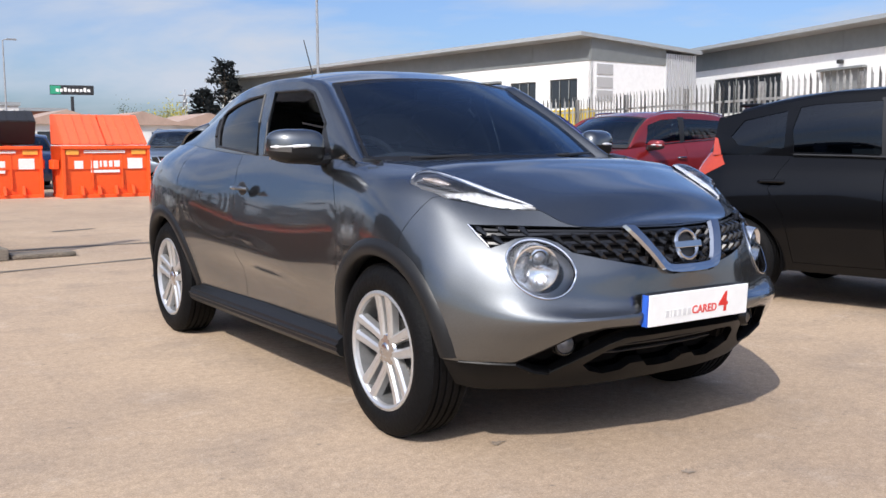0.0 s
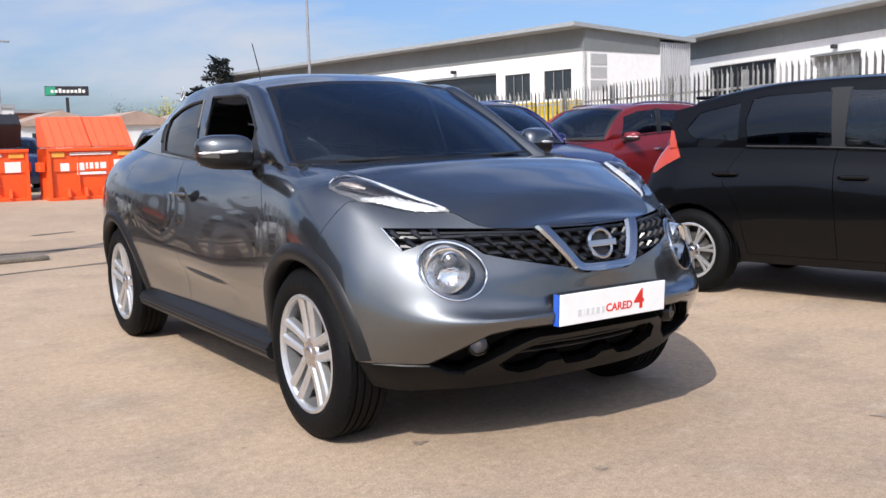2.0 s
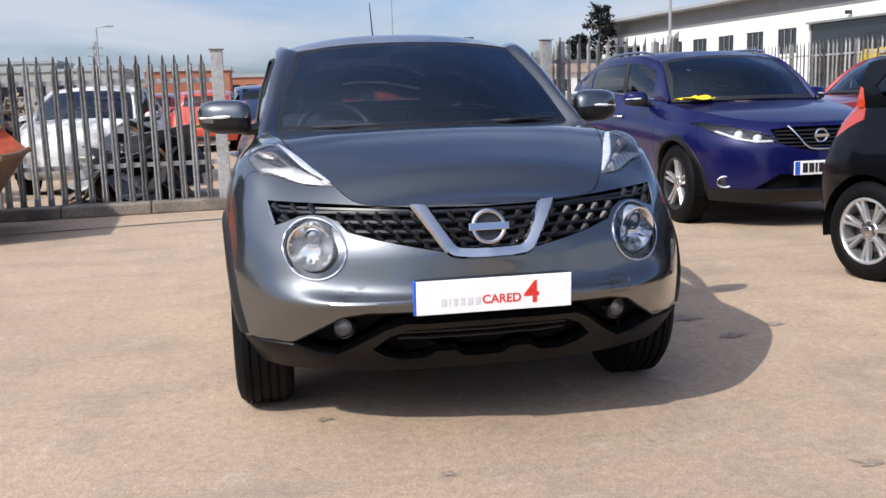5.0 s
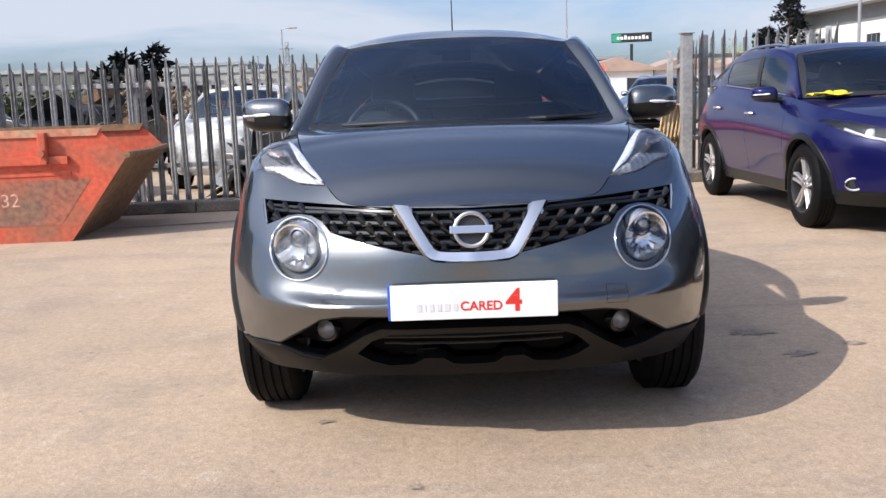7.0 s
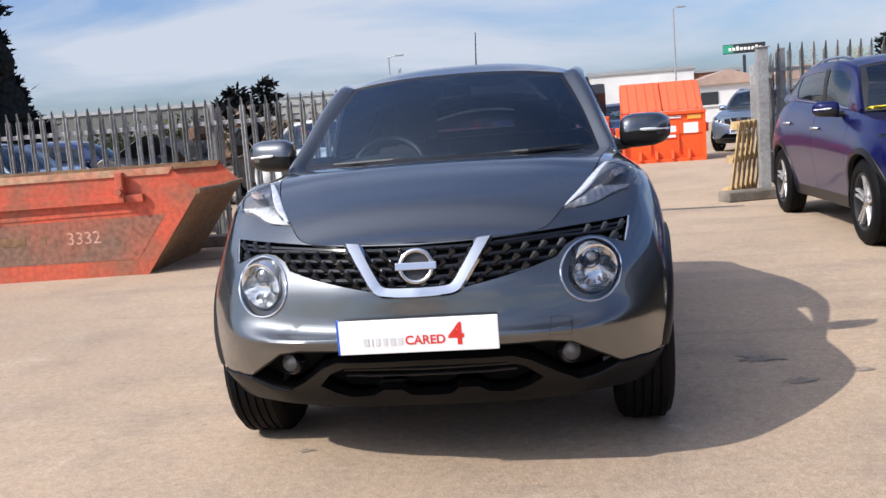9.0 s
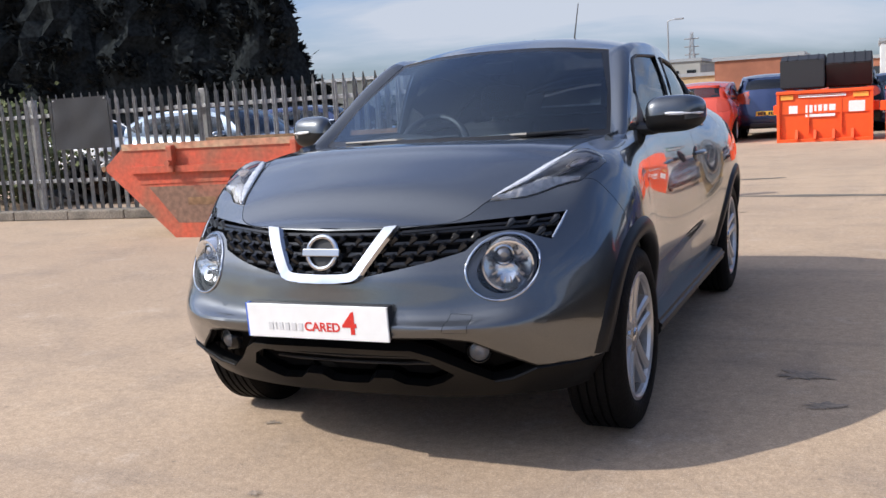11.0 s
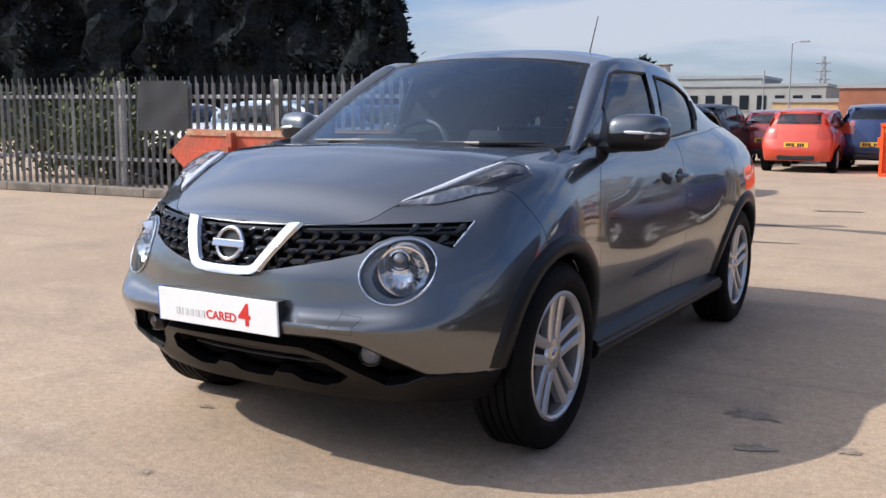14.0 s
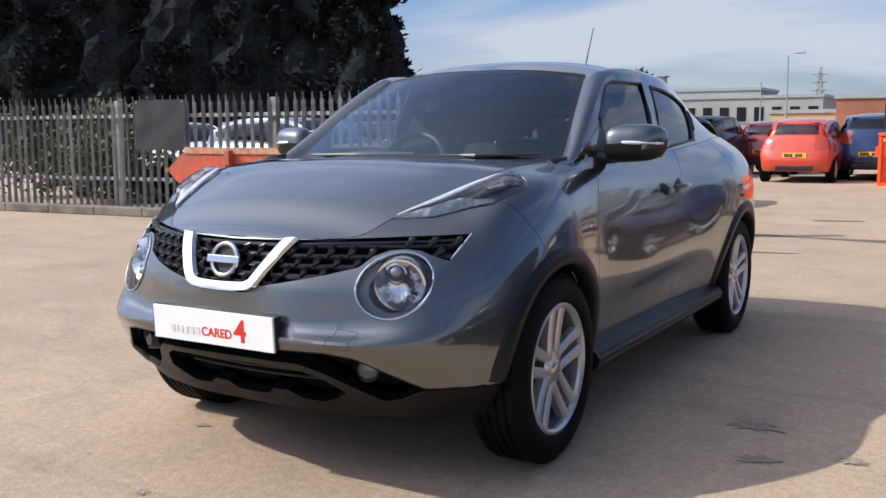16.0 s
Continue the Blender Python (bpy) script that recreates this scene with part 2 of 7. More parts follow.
def worn_ground():
    """Sandy worn tarmac: grit, pebbles, blotches and faint wheel tracks at several sizes."""
    m = bpy.data.materials.new("worn_tarmac")
    m.use_nodes = True
    n, l = m.node_tree.nodes, m.node_tree.links
    b = n["Principled BSDF"]
    b.inputs["Roughness"].default_value, b.inputs["Specular IOR Level"].default_value = 0.93, 0.2
    tc = n.new("ShaderNodeTexCoord")

    def tex(kind, scale, detail=6.0, rough=0.6, stretch=None):
        t = n.new("ShaderNodeTex" + kind)
        t.inputs["Scale"].default_value = scale
        if kind == "Noise":
            t.inputs["Detail"].default_value, t.inputs["Roughness"].default_value = detail, rough
        if stretch:
            mp = n.new("ShaderNodeMapping")
            mp.inputs["Scale"].default_value, mp.inputs["Rotation"].default_value = stretch, (0, 0, 0.5)
            l.new(tc.outputs["Object"], mp.inputs["Vector"])
            l.new(mp.outputs[0], t.inputs["Vector"])
        else:
            l.new(tc.outputs["Object"], t.inputs["Vector"])
        return t

    def band(src, a, c, lo, hi):
        r = n.new("ShaderNodeMapRange")
        for i, v in enumerate((a, c, lo, hi)):
            r.inputs[i + 1].default_value = v
        l.new(src, r.inputs[0])
        return r.outputs[0]

    def mix(kind, fac, a, c):
        x = n.new("ShaderNodeMix")
        x.data_type, x.blend_type = "RGBA", kind
        for slot, v in ((0, fac), (6, a), (7, c)):
            if hasattr(v, "links"):
                l.new(v, x.inputs[slot])
            else:
                x.inputs[slot].default_value = v if slot == 0 else (*v, 1)
        return x.outputs[2]

    col = mix("MIX", band(tex("Noise", 0.22, 5).outputs[0], 0.4, 0.65, 0, 0.85), (0.452, 0.338, 0.236), (0.355, 0.264, 0.188))
    col = mix("MIX", band(tex("Noise", 1.7, 8, 0.68).outputs[0], 0.49, 0.71, 0, 0.58), col, (0.255, 0.205, 0.165))
    col = mix("MIX", band(tex("Noise", 3.1, 8, 0.7).outputs[0], 0.56, 0.76, 0, 0.6), col, (0.50, 0.41, 0.33))
    col = mix("MIX", band(tex("Noise", 1.0, 6, 0.6, (0.25, 3.0, 1)).outputs[0], 0.54, 0.72, 0, 0.38), col, (0.25, 0.20, 0.16))
    col = mix("MULTIPLY", 1.0, col, band(tex("Noise", 26, 6, 0.75).outputs[0], 0.3, 0.7, 0.80, 1.20))
    col = mix("MULTIPLY", 1.0, col, band(tex("Noise", 110, 3, 0.6).outputs[0], 0.32, 0.68, 0.82, 1.18))
    peb = tex("Voronoi", 75)
    col = mix("MIX", band(peb.outputs["Distance"], 0.10, 0.22, 0.45, 0.0), col, (0.52, 0.46, 0.40))
    spot = tex("Voronoi", 5.5)
    col = mix("MIX", band(spot.outputs["Distance"], 0.03, 0.09, 0.55, 0.0), col, (0.17, 0.14, 0.115))
    l.new(col, b.inputs["Base Color"])
    bp = n.new("ShaderNodeBump")
    bp.inputs["Strength"].default_value, bp.inputs["Distance"].default_value = 0.55, 0.006
    l.new(tex("Noise", 60, 6, 0.7).outputs[0], bp.inputs["Height"])
    l.new(bp.outputs[0], b.inputs["Normal"])
    return m


tarmac = worn_ground()
kerb_stone = material("kerb_concrete", (0.23, 0.195, 0.155), 0.9, 0, 0.3, 40, 0.5, 0.85, 3.0, (0.09, 0.08, 0.065))
galvanised = material("galvanised_steel", (0.40, 0.395, 0.38), 0.5, 0.45, 0.18, 25, 0.1, 0.5, 3.0, (0.22, 0.21, 0.20), spread=0.12)
skip_red = material("skip_red_paint", (0.56, 0.095, 0.045), 0.55, 0, 0.2, 20, 0.15, 0.9, 2.4, (0.27, 0.115, 0.065))
skip_worn = material("skip_worn_paint", (0.21, 0.115, 0.075), 0.65, 0, 0.3, 20, 0.2, 0.9, 1.1, (0.50, 0.10, 0.05))
skip_rust = material("skip_rust", (0.22, 0.12, 0.06), 0.8, 0.1, 0.3, 18, 0.3, 0.6, 2.2, (0.30, 0.19, 0.10))
bin_orange = material("bin_orange_paint", (0.85, 0.10, 0.015), 0.45, 0, 0.08, 12, 0.05, 0.25, 1.5, (0.6, 0.08, 0.02))
bin_lid = material("bin_orange_lid_plastic", (0.90, 0.13, 0.05), 0.5, 0, 0.05, 10, 0.0, 0.2, 1.2)
black_plastic = material("black_plastic", (0.022, 0.022, 0.024), 0.5, 0, 0.15, 60, 0.1)
label_white = material("label_white", (0.8, 0.79, 0.76), 0.6, 0, 0.05, 20)
label_yellow = material("label_yellow", (0.8, 0.55, 0.06), 0.6, 0, 0.1, 20)
label_orange = material("label_orange", (0.85, 0.38, 0.06), 0.6, 0, 0.1, 20)
label_grey = material("label_grey", (0.4, 0.4, 0.4), 0.6, 0, 0.1, 20)
label_red = material("label_red", (0.65, 0.03, 0.02), 0.5, 0, 0.05, 20)
label_blue = material("label_blue", (0.02, 0.10, 0.5), 0.5, 0, 0.05, 20)
label_green = material("label_green", (0.03, 0.30, 0.17), 0.5, 0, 0.05, 20)
clad_white = material("white_render_wall", (0.80, 0.80, 0.79), 0.8, 0, 0.04, 3, 0.0, 0.3, 0.15, (0.72, 0.71, 0.69))
clad_grey = material("grey_cladding", (0.19, 0.205, 0.205), 0.55, 0.0, 0.06, 2, 0.0, 0.3, 0.2)
clad_rib = material("light_ribbed_cladding", (0.52, 0.53, 0.55), 0.5, 0.2, 0.04, 2)
roof_trim = material("roof_trim", (0.33, 0.35, 0.36), 0.5, 0.1, 0.05, 2)
window_dark = material("dark_window_glass", (0.02, 0.024, 0.03), 0.08, 0, 0.0, spec=0.8)
door_grey = material("roller_door_grey", (0.22, 0.23, 0.23), 0.5, 0.2, 0.08, 6)
far_grey = material("far_wall_grey", (0.36, 0.36, 0.33), 0.8, 0, 0.05, 1, 0.0, 0.3, 0.2)
far_brick = material("far_wall_brick", (0.36, 0.14, 0.08), 0.8, 0, 0.1, 2, 0.0, 0.5, 0.3)
far_white = material("far_wall_white", (0.72, 0.72, 0.70), 0.8, 0, 0.05, 1, 0.0, 0.3, 0.2)
far_roof = material("far_roof", (0.42, 0.30, 0.24), 0.8, 0, 0.1, 2, 0.0, 0.4, 0.2)
steel_pole = material("steel_pole", (0.34, 0.35, 0.36), 0.45, 0.5, 0.1, 10)
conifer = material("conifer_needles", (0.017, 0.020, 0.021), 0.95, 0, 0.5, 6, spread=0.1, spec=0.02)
leaf_green = material("bush_leaves", (0.10, 0.115, 0.05), 0.8, 0, 0.4, 6, spec=0.2)
leaf_yellow = material("gorse_leaves", (0.38, 0.34, 0.05), 0.8, 0, 0.3, 4, spec=0.2)
bark = material("bark", (0.09, 0.065, 0.045), 0.9, 0, 0.3, 20)
timber = material("pallet_timber", (0.50, 0.34, 0.16), 0.8, 0, 0.25, 18, 0.2, 0.4, 3.0, spread=0.15)
yellow_cloth = material("yellow_cloth", (0.72, 0.55, 0.03), 0.9, 0, 0.2, 30, 0.2)
plate_white = material("white_plate", (0.82, 0.82, 0.80), 0.35, 0, 0.03, 20)
plate_yellow = material("yellow_plate", (0.80, 0.50, 0.05), 0.4, 0, 0.03, 20)

# ---- ground ----
bm = bmesh.new()
bmesh.ops.create_grid(bm, x_segments=60, y_segments=60, size=900)
ground = tagged(link("ground", bm, tarmac), "worn sandy tarmac yard with stains and patches", "ground", kind="structure")


def patch_strip(name, points, half, mat, label, z=0.004):
    """A thin uneven strip on the ground along points."""
    line = spline(points, 30)
    bm = bmesh.new()
    rows = []
    for i, p in enumerate(line):
        a, b = line[max(i - 1, 0)], line[min(i + 1, len(line) - 1)]
        d = np.array([-(b - a)[1], (b - a)[0]])
        d = d / (np.linalg.norm(d) + 1e-9)
        w = half * (0.75 + 0.5 * noise.noise((p[0] * 1.7, p[1] * 1.7, 3.0))) * min(1.0, 0.3 + i / 4, 0.3 + (len(line) - 1 - i) / 4)
        rows.append([bm.verts.new((p[0] + s * d[0] * w, p[1] + s * d[1] * w, z)) for s in (-1, 1)])
    for a, b in zip(rows, rows[1:]):
        bm.faces.new((a[0], a[1], b[1], b[0]))
    return tagged(link(name, fix(bm), mat), label, "ground patch", kind="structure")


def blot(x, y, r, mat, seed):
    bm = bmesh.new()
    vs = [bm.verts.new((x + r * (0.75 + 0.5 * noise.noise((seed, math.cos(a) * 1.6, math.sin(a) * 1.6)) + 0.7 * noise.noise((seed, math.cos(a) * 6, math.sin(a) * 6))) * math.cos(a),
                        y + 0.7 * r * (0.75 + 0.5 * noise.noise((seed, math.cos(a) * 1.6, math.sin(a) * 1.6)) + 0.7 * noise.noise((seed, math.cos(a) * 6, math.sin(a) * 6))) * math.sin(a), 0.004)) for a in np.linspace(0, math.tau, 73)[:-1]]
    bm.faces.new(vs)
    return tagged(link("oil_stain", fix(bm), mat), "dark oil stain on the sandy tarmac", "stain", "oil stains", "structure")


stain_dark = material("oil_stain", (0.23, 0.185, 0.145), 0.85, 0, 0.3, 60, 0.4, 0.9, 14.0, (0.36, 0.28, 0.21))
joint_dark = material("tarmac_joint", (0.12, 0.105, 0.085), 0.9, 0, 0.3, 40, 0.4, 0.5, 3.0, (0.26, 0.21, 0.16))
patch_strip("tarmac_joint", [(-4.6, 7.7), (-1.0, 7.9), (1.0, 7.85), (2.6, 7.7)], 0.11, joint_dark, "dark worn joint across the gateway")
patch_strip("tarmac_joint", [(-3.4, 5.6), (-1.6, 6.0), (0.5, 6.4)], 0.05, joint_dark, "thin dark crack in the sandy tarmac")
patch_strip("tarmac_joint", [(0.0, 10.0), (0.3, 10.1), (0.6, 10.2)], 0.09, joint_dark, "dark drain slot in the yard")
for i, (bx, by, br) in enumerate(((-0.545, -0.33, 0.035), (1.35, 0.75, 0.11), (1.75, 0.5, 0.07), (2.1, -0.9, 0.10), (1.1, -1.2, 0.05), (1.45, 0.35, 0.08), (-0.2, -0.95, 0.03))):
    blot(bx, by, br, stain_dark, i * 3.1)


# ---- palisade fence ----
def pale_mesh(height):
    """One folded steel pale with a three-pointed head."""
    bm = bmesh.new()
    prof = ((-0.034, 0.0), (-0.017, -0.018), (0.0, -0.006), (0.017, -0.018), (0.034, 0.0))
    z_head = (height - 0.10, height - 0.015, height, height - 0.015, height - 0.10)
    lo, up, top = [], [], []
    for (x, y), zh in zip(prof, z_head):
        lo.append(bm.verts.new((x, y, 0)))
        up.append(bm.verts.new((x, y, height - 0.11)))
        top.append(bm.verts.new((x * 0.55, y - 0.006, zh)))
    for a, b in ((lo, up), (up, top)):
        for i in range(4):
            bm.faces.new((a[i], a[i + 1], b[i + 1], b[i]))
    bmesh.ops.solidify(bm, geom=bm.faces[:], thickness=0.004)
    me = bpy.data.meshes.new("pale")
    fix(bm).to_mesh(me)
    bm.free()
    me.materials.append(galvanised)
    return me


def fence(a, b, top, base, label, posts, name="palisade_fence", gap=0.168, rails=(0.25, 0.82)):
    a, b = Vector(a), Vector(b)
    d = b - a
    turn = math.atan2(d.y, d.x)
    root = thing(name, label, "fence", pose(a.x, a.y, 0, 0, 0, math.degrees(turn)), "palisade fences")
    h = top - base
    me = pale_mesh(h)
    for i in range(int((d.length - 0.1) / gap) + 1):
        p = new("pale", me)
        p.parent = root
        p.matrix_basis = pose(0.1 + i * gap, 0, base, 0.5 * noise.noise((i * 1.3, turn, 0)), 0.9 * noise.noise((i * 0.7, 5, turn)), 0)
    for f in rails:
        bm = bmesh.new()
        z = base + f * h
        box(bm, (0, 0.008, z - 0.025), (d.length, 0.05, z + 0.025), bevel=0.004)
        part("rail", bm, galvanised, root)
    for s in posts:
        bm = bmesh.new()
        box(bm, (s - 0.045, 0.055, 0), (s + 0.045, 0.14, top - 0.06), bevel=0.006)
        part("post", bm, galvanised, root)
    return root


def gate_post(x, y, top):
    root = thing("gate_post", "square galvanised steel gate post at the gateway", "gate post", pose(x, y, 0), "gate posts")
    bm = bmesh.new()
    box(bm, (-0.065, -0.065, 0), (0.065, 0.065, top), bevel=0.008)
    part("shaft", bm, galvanised, root)
    bm = bmesh.new()
    box(bm, (-0.085, -0.085, top), (0.085, 0.085, top + 0.015), bevel=0.004)
    part("cap", bm, galvanised, root)
    return root


FL = Vector((-1.20, 7.12, 0))
KL = Vector((-1.03, 7.14, 0))
FR = Vector((-17.5, 5.72, 0))
fence((FR.x, FR.y), (FL.x, FL.y), 1.70, 0.13, "grey galvanised palisade fence on a concrete kerb beside the yard", [0.3 + 2.75 * i for i in range(6)], gap=0.138)
gate_post(-1.15, 7.15, 1.74)
gate_post(3.03, 8.57, 1.85)
fence((3.14, 8.60), (5.2, 9.35), 1.90, 0.08, "grey galvanised palisade fence beside the gateway", [0.2, 1.9])
fence((5.25, 9.38), (13.8, 31.0), 2.0, 0.08, "grey galvanised palisade fence running back from the gateway", [0.2 + 2.75 * i for i in range(9)])
fence((13.8, 31.0), (15.6, 17.5), 2.4, 0.08, "tall palisade fence in front of the long white unit", [0.2 + 2.7 * i for i in range(5)])
fence((15.6, 17.5), (11.8, 3.0), 2.4, 0.08, "tall palisade fence behind the red car", [0.2 + 2.7 * i for i in range(6)])
fence((3.20, 8.78), (3.53, 11.2), 1.80, 0.12, "folded-back palisade gate leaf beside its post", [0.1, 2.3], "gate_leaf")

for name, a, b, label in (("kerb", FR, KL, "long concrete kerb under the palisade fence"), ("kerb", Vector((2.45, 8.30, 0)), Vector((5.2, 9.10, 0)), "low concrete kerb beside the gateway")):
    d = b - a
    root = tagged(thing(name, label, "kerb", pose(a.x, a.y, 0, 0, 0, math.degrees(math.atan2(d.y, d.x)))), kind="structure")
    n_stone = int(d.length / 0.915)
    for i in range(n_stone):
        bm = bmesh.new()
        s = d.length / n_stone
        w = 0.004 * noise.noise((i * 2.3, 0, 1))
        box(bm, (i * s + 0.004, -0.2 + w, 0), ((i + 1) * s - 0.004, 0.12, 0.125 + w), bevel=0.02)
        part("kerb_stone", bm, kerb_stone, root)

sunk = tagged(thing("kerb", "sunken dark end of the kerb beside the gate post", "kerb", pose(-1.0, 7.15, 0, 0, 0, 2)), kind="structure")
bm = bmesh.new()
box(bm, (0.0, -0.18, 0.0), (0.62, 0.12, 0.05), bevel=0.018)
part("kerb_stone", bm, joint_dark, sunk)


# ---- skip ----
def skip():
    root = thing("skip", "battered red steel skip with rusty worn paint beside the fence", "skip", pose(-4.34, 4.755, 0, 0, 0, 4.2))
    depth = 1.62
    side = [(-0.82, 0.0), (0.88, 0.0), (1.43, 0.75), (1.20, 0.985), (-1.37, 0.995), (-1.66, 0.76)]
    for y in (0.0, depth):
        bm = bmesh.new()
        prism(bm, side, y - 0.004, y + 0.004)
        part("side_panel", fix(bm), skip_red, root)
    for s in (-1, 1):
        bm = bmesh.new()
        lo, hi = (0.88, 1.43) if s > 0 else (-0.82, -1.66)
        prism(bm, [(lo, 0.0), (hi, 0.755), (hi - 0.012 * s, 0.755), (lo - 0.012 * s, 0.0)], 0.0, depth)
        part("end_plate", fix(bm), skip_rust, root)
        bm = bmesh.new()
        tube(bm, [(hi, -0.01, 0.76), (hi + 0.01 * s, depth / 2, 0.745), (hi, depth + 0.01, 0.76)], 0.03, 8)
        part("lip", bm, skip_rust, root)
    bm = bmesh.new()
    box(bm, (-0.82, 0, 0.0), (0.88, depth, 0.02))
    part("floor_plate", bm, skip_rust, root)
    for y in (-0.02, depth - 0.04):
        bm = bmesh.new()
        prism(bm, [(1.22, 1.005), (-1.39, 1.015), (-1.39, 0.945), (1.18, 0.94)], y, y + 0.06)
        part("rim", fix(bm), material("rim_worn_paint", (0.45, 0.28, 0.17), 0.7, 0, 0.3, 15, 0.2, 0.7, 3.0, (0.5, 0.1, 0.05)) if y < 0 else skip_rust, root)
    bm = bmesh.new()
    prism(bm, [(-1.3, -0.055), (0.92, -0.055), (0.92, 0.0), (-1.3, 0.0)], 0.70, 0.77, axis="z")
    part("rib", fix(bm), skip_red, root)
    bm = bmesh.new()
    prism(bm, [(-1.22, 0.58), (0.93, 0.60), (0.93, 0.64), (-1.22, 0.62)], -0.012, 0.002)
    part("seam", fix(bm), skip_red, root)
    bm = bmesh.new()
    prism(bm, [(-0.76, 0.16), (0.80, 0.15), (1.10, 0.56), (-1.10, 0.55)], -0.0065, 0.0)
    part("worn_panel", fix(bm), skip_worn, root)
    for x in (0.72, -0.75):
        lug = bmesh.new()
        box(lug, (x - 0.035, -0.09, 0.70), (x + 0.035, -0.004, 0.985), bevel=0.012)
        tube(lug, [(x, -0.004, 0.80), (x, -0.14, 0.80)], 0.032, 12)
        part("lifting_lug", lug, skip_red, root)
    for x, text in ((0.12, "3332"),):
        curve = bpy.data.curves.new("skip_number", "FONT")
        curve.body, curve.size, curve.extrude = text, 0.17, 0.0008
        curve.materials.append(material("faded_number", (0.60, 0.36, 0.27), 0.7, 0, 0.3, 30, 0, 0.6, 9.0, (0.5, 0.14, 0.08)))
        mark = new("number", curve)
        mark.parent, mark.matrix_basis = root, pose(x, -0.0085, 0.33, 90, 0, 0)
    for x, w in ((-0.62, 0.34), (-0.13, 0.05)):
        bm = bmesh.new()
        box(bm, (x, -0.0095, 0.35), (x + w, -0.0055, 0.43))
        part("faded_mark", bm, skip_rust, root)
    return root


skip()


# ---- waste containers ----
def container(x0, y0, width, lid_open, label):
    """A steel waste container: tapered tub with ribs, pockets and a hinged lid in two leaves."""
    root = thing("waste_container", label, "waste container", pose(x0, y0, 0, 0, 0, -1.5), "waste containers")
    d, zr = 1.35, 1.12
    bm = bmesh.new()
    prism(bm, [(0.06, 0.06), (d - 0.1, 0.06), (d, zr), (0.0, zr)], 0.0, width, axis="x")
    top = max(bm.faces, key=lambda f: f.calc_center_median().z)
    inner = bmesh.ops.inset_region(bm, faces=[top], thickness=0.03)
    bmesh.ops.translate(bm, verts=top.verts, vec=(0, 0, -0.5))
    part("tub", fix(bm), bin_orange, root)
    for a, b in ((-0.03, 0.03), (width - 0.03, width + 0.03)):
        bm = bmesh.new()
        prism(bm, [(-0.03, 0.0), (0.06, 0.0), (0.05, zr), (-0.05, zr)], a, b, axis="x")
        part("corner_rib", fix(bm), bin_orange, root)
    bm = bmesh.new()
    box(bm, (-0.04, -0.07, zr - 0.07), (width + 0.04, 0.03, zr), bevel=0.01)
    part("rim", bm, bin_orange, root)
    bm = bmesh.new()
    box(bm, (-0.02, -0.03, 0.0), (width + 0.02, d - 0.1, 0.07), bevel=0.01)
    part("skid", bm, bin_orange, root)
    for i in range(4):
        x = width * (0.2 + 0.2 * i)
        bm = bmesh.new()
        prism(bm, [(-0.10, 0.07), (0.06, 0.07), (0.055, 0.26), (-0.02, 0.26)], x - 0.03, x + 0.03, axis="x")
        part("gusset", fix(bm), bin_orange, root)
    for i in range(2):
        x = width * (0.33 + 0.35 * i)
        bm = bmesh.new()
        box(bm, (x - 0.015, -0.012, 0.2), (x + 0.015, 0.05, zr - 0.07))
        part("stiffener", bm, bin_orange, root)
    for s in (-0.14, width + 0.02):
        bm = bmesh.new()
        box(bm, (s, 0.35, 0.62), (s + 0.12, 0.9, 0.82), bevel=0.012)
        part("fork_pocket", bm, bin_orange, root)
    half = width / 2
    for i in range(2):
        lid = bmesh.new()
        a, b = i * half + 0.01, (i + 1) * half - 0.01
        if not lid_open:
            prof = [(-0.05, zr + 0.01), (-0.02, zr + 0.05), (d * 0.62, zr + 0.68), (d + 0.02, zr + 0.70), (d + 0.02, zr + 0.02)]
        else:
            prof = [(0.3 + 0.25 * i, zr + 0.05), (0.30, zr + 0.66 - 0.12 * i), (0.75, zr + 0.78), (d + 0.2, zr + 0.55), (d + 0.1, zr + 0.02)]
        prism(lid, prof, a, b, axis="x")
        bmesh.ops.bevel(lid, geom=lid.edges[:], offset=0.02, segments=2, affect="EDGES")
        leaf = part("lid", fix(lid), black_plastic if lid_open else bin_lid, root)
        for k in range(4):
            bm = bmesh.new()
            x = a + (b - a) * (0.15 + 0.23 * k)
            p, q = prof[1], prof[2]
            o = 0.012
            prism(bm, [(p[0] - o, p[1] + o), (q[0] - o, q[1] + o), (q[0], q[1] - 0.01), (p[0], p[1] - 0.01)], x - 0.012, x + 0.012, axis="x")
            part("lid_rib", fix(bm), black_plastic if lid_open else bin_lid, leaf)
    for (a, b, c, e), mat, tag in (((0.05, 0.31, 0.93, 1.03), label_orange, "orange warning sticker"), ((width - 0.36, width - 0.06, 0.93, 1.03), label_orange, "orange warning sticker"),
                                   ((0.22, 0.40, 0.63, 0.80), label_white, "white notice sticker"), ((width - 0.45, width - 0.13, 0.62, 0.85), label_white, "white notice sticker"),
                                   ((0.42, width - 0.5, 0.965, 0.99), label_white, "white reflective strip"), ((0.42, width - 0.5, 1.005, 1.02), label_white, "white reflective strip")):
        bm = bmesh.new()
        box(bm, (a, -0.030 if e > 0.9 else -0.002, c), (b, 0.03, e))
        part("sticker", bm, mat, root, tag)
    for k, (a, w) in enumerate(((0.0, 0.15), (0.18, 0.05), (0.26, 0.08), (0.37, 0.08), (0.48, 0.13))):
        bm = bmesh.new()
        box(bm, (0.56 + a, -0.004, 0.66 if k else 0.63), (0.56 + a + w, 0.03, 0.80), bevel=0.01)
        part("painted_mark", bm, label_white, root)
    bm = bmesh.new()
    box(bm, (0.56, -0.003, 0.54), (1.16, 0.03, 0.60))
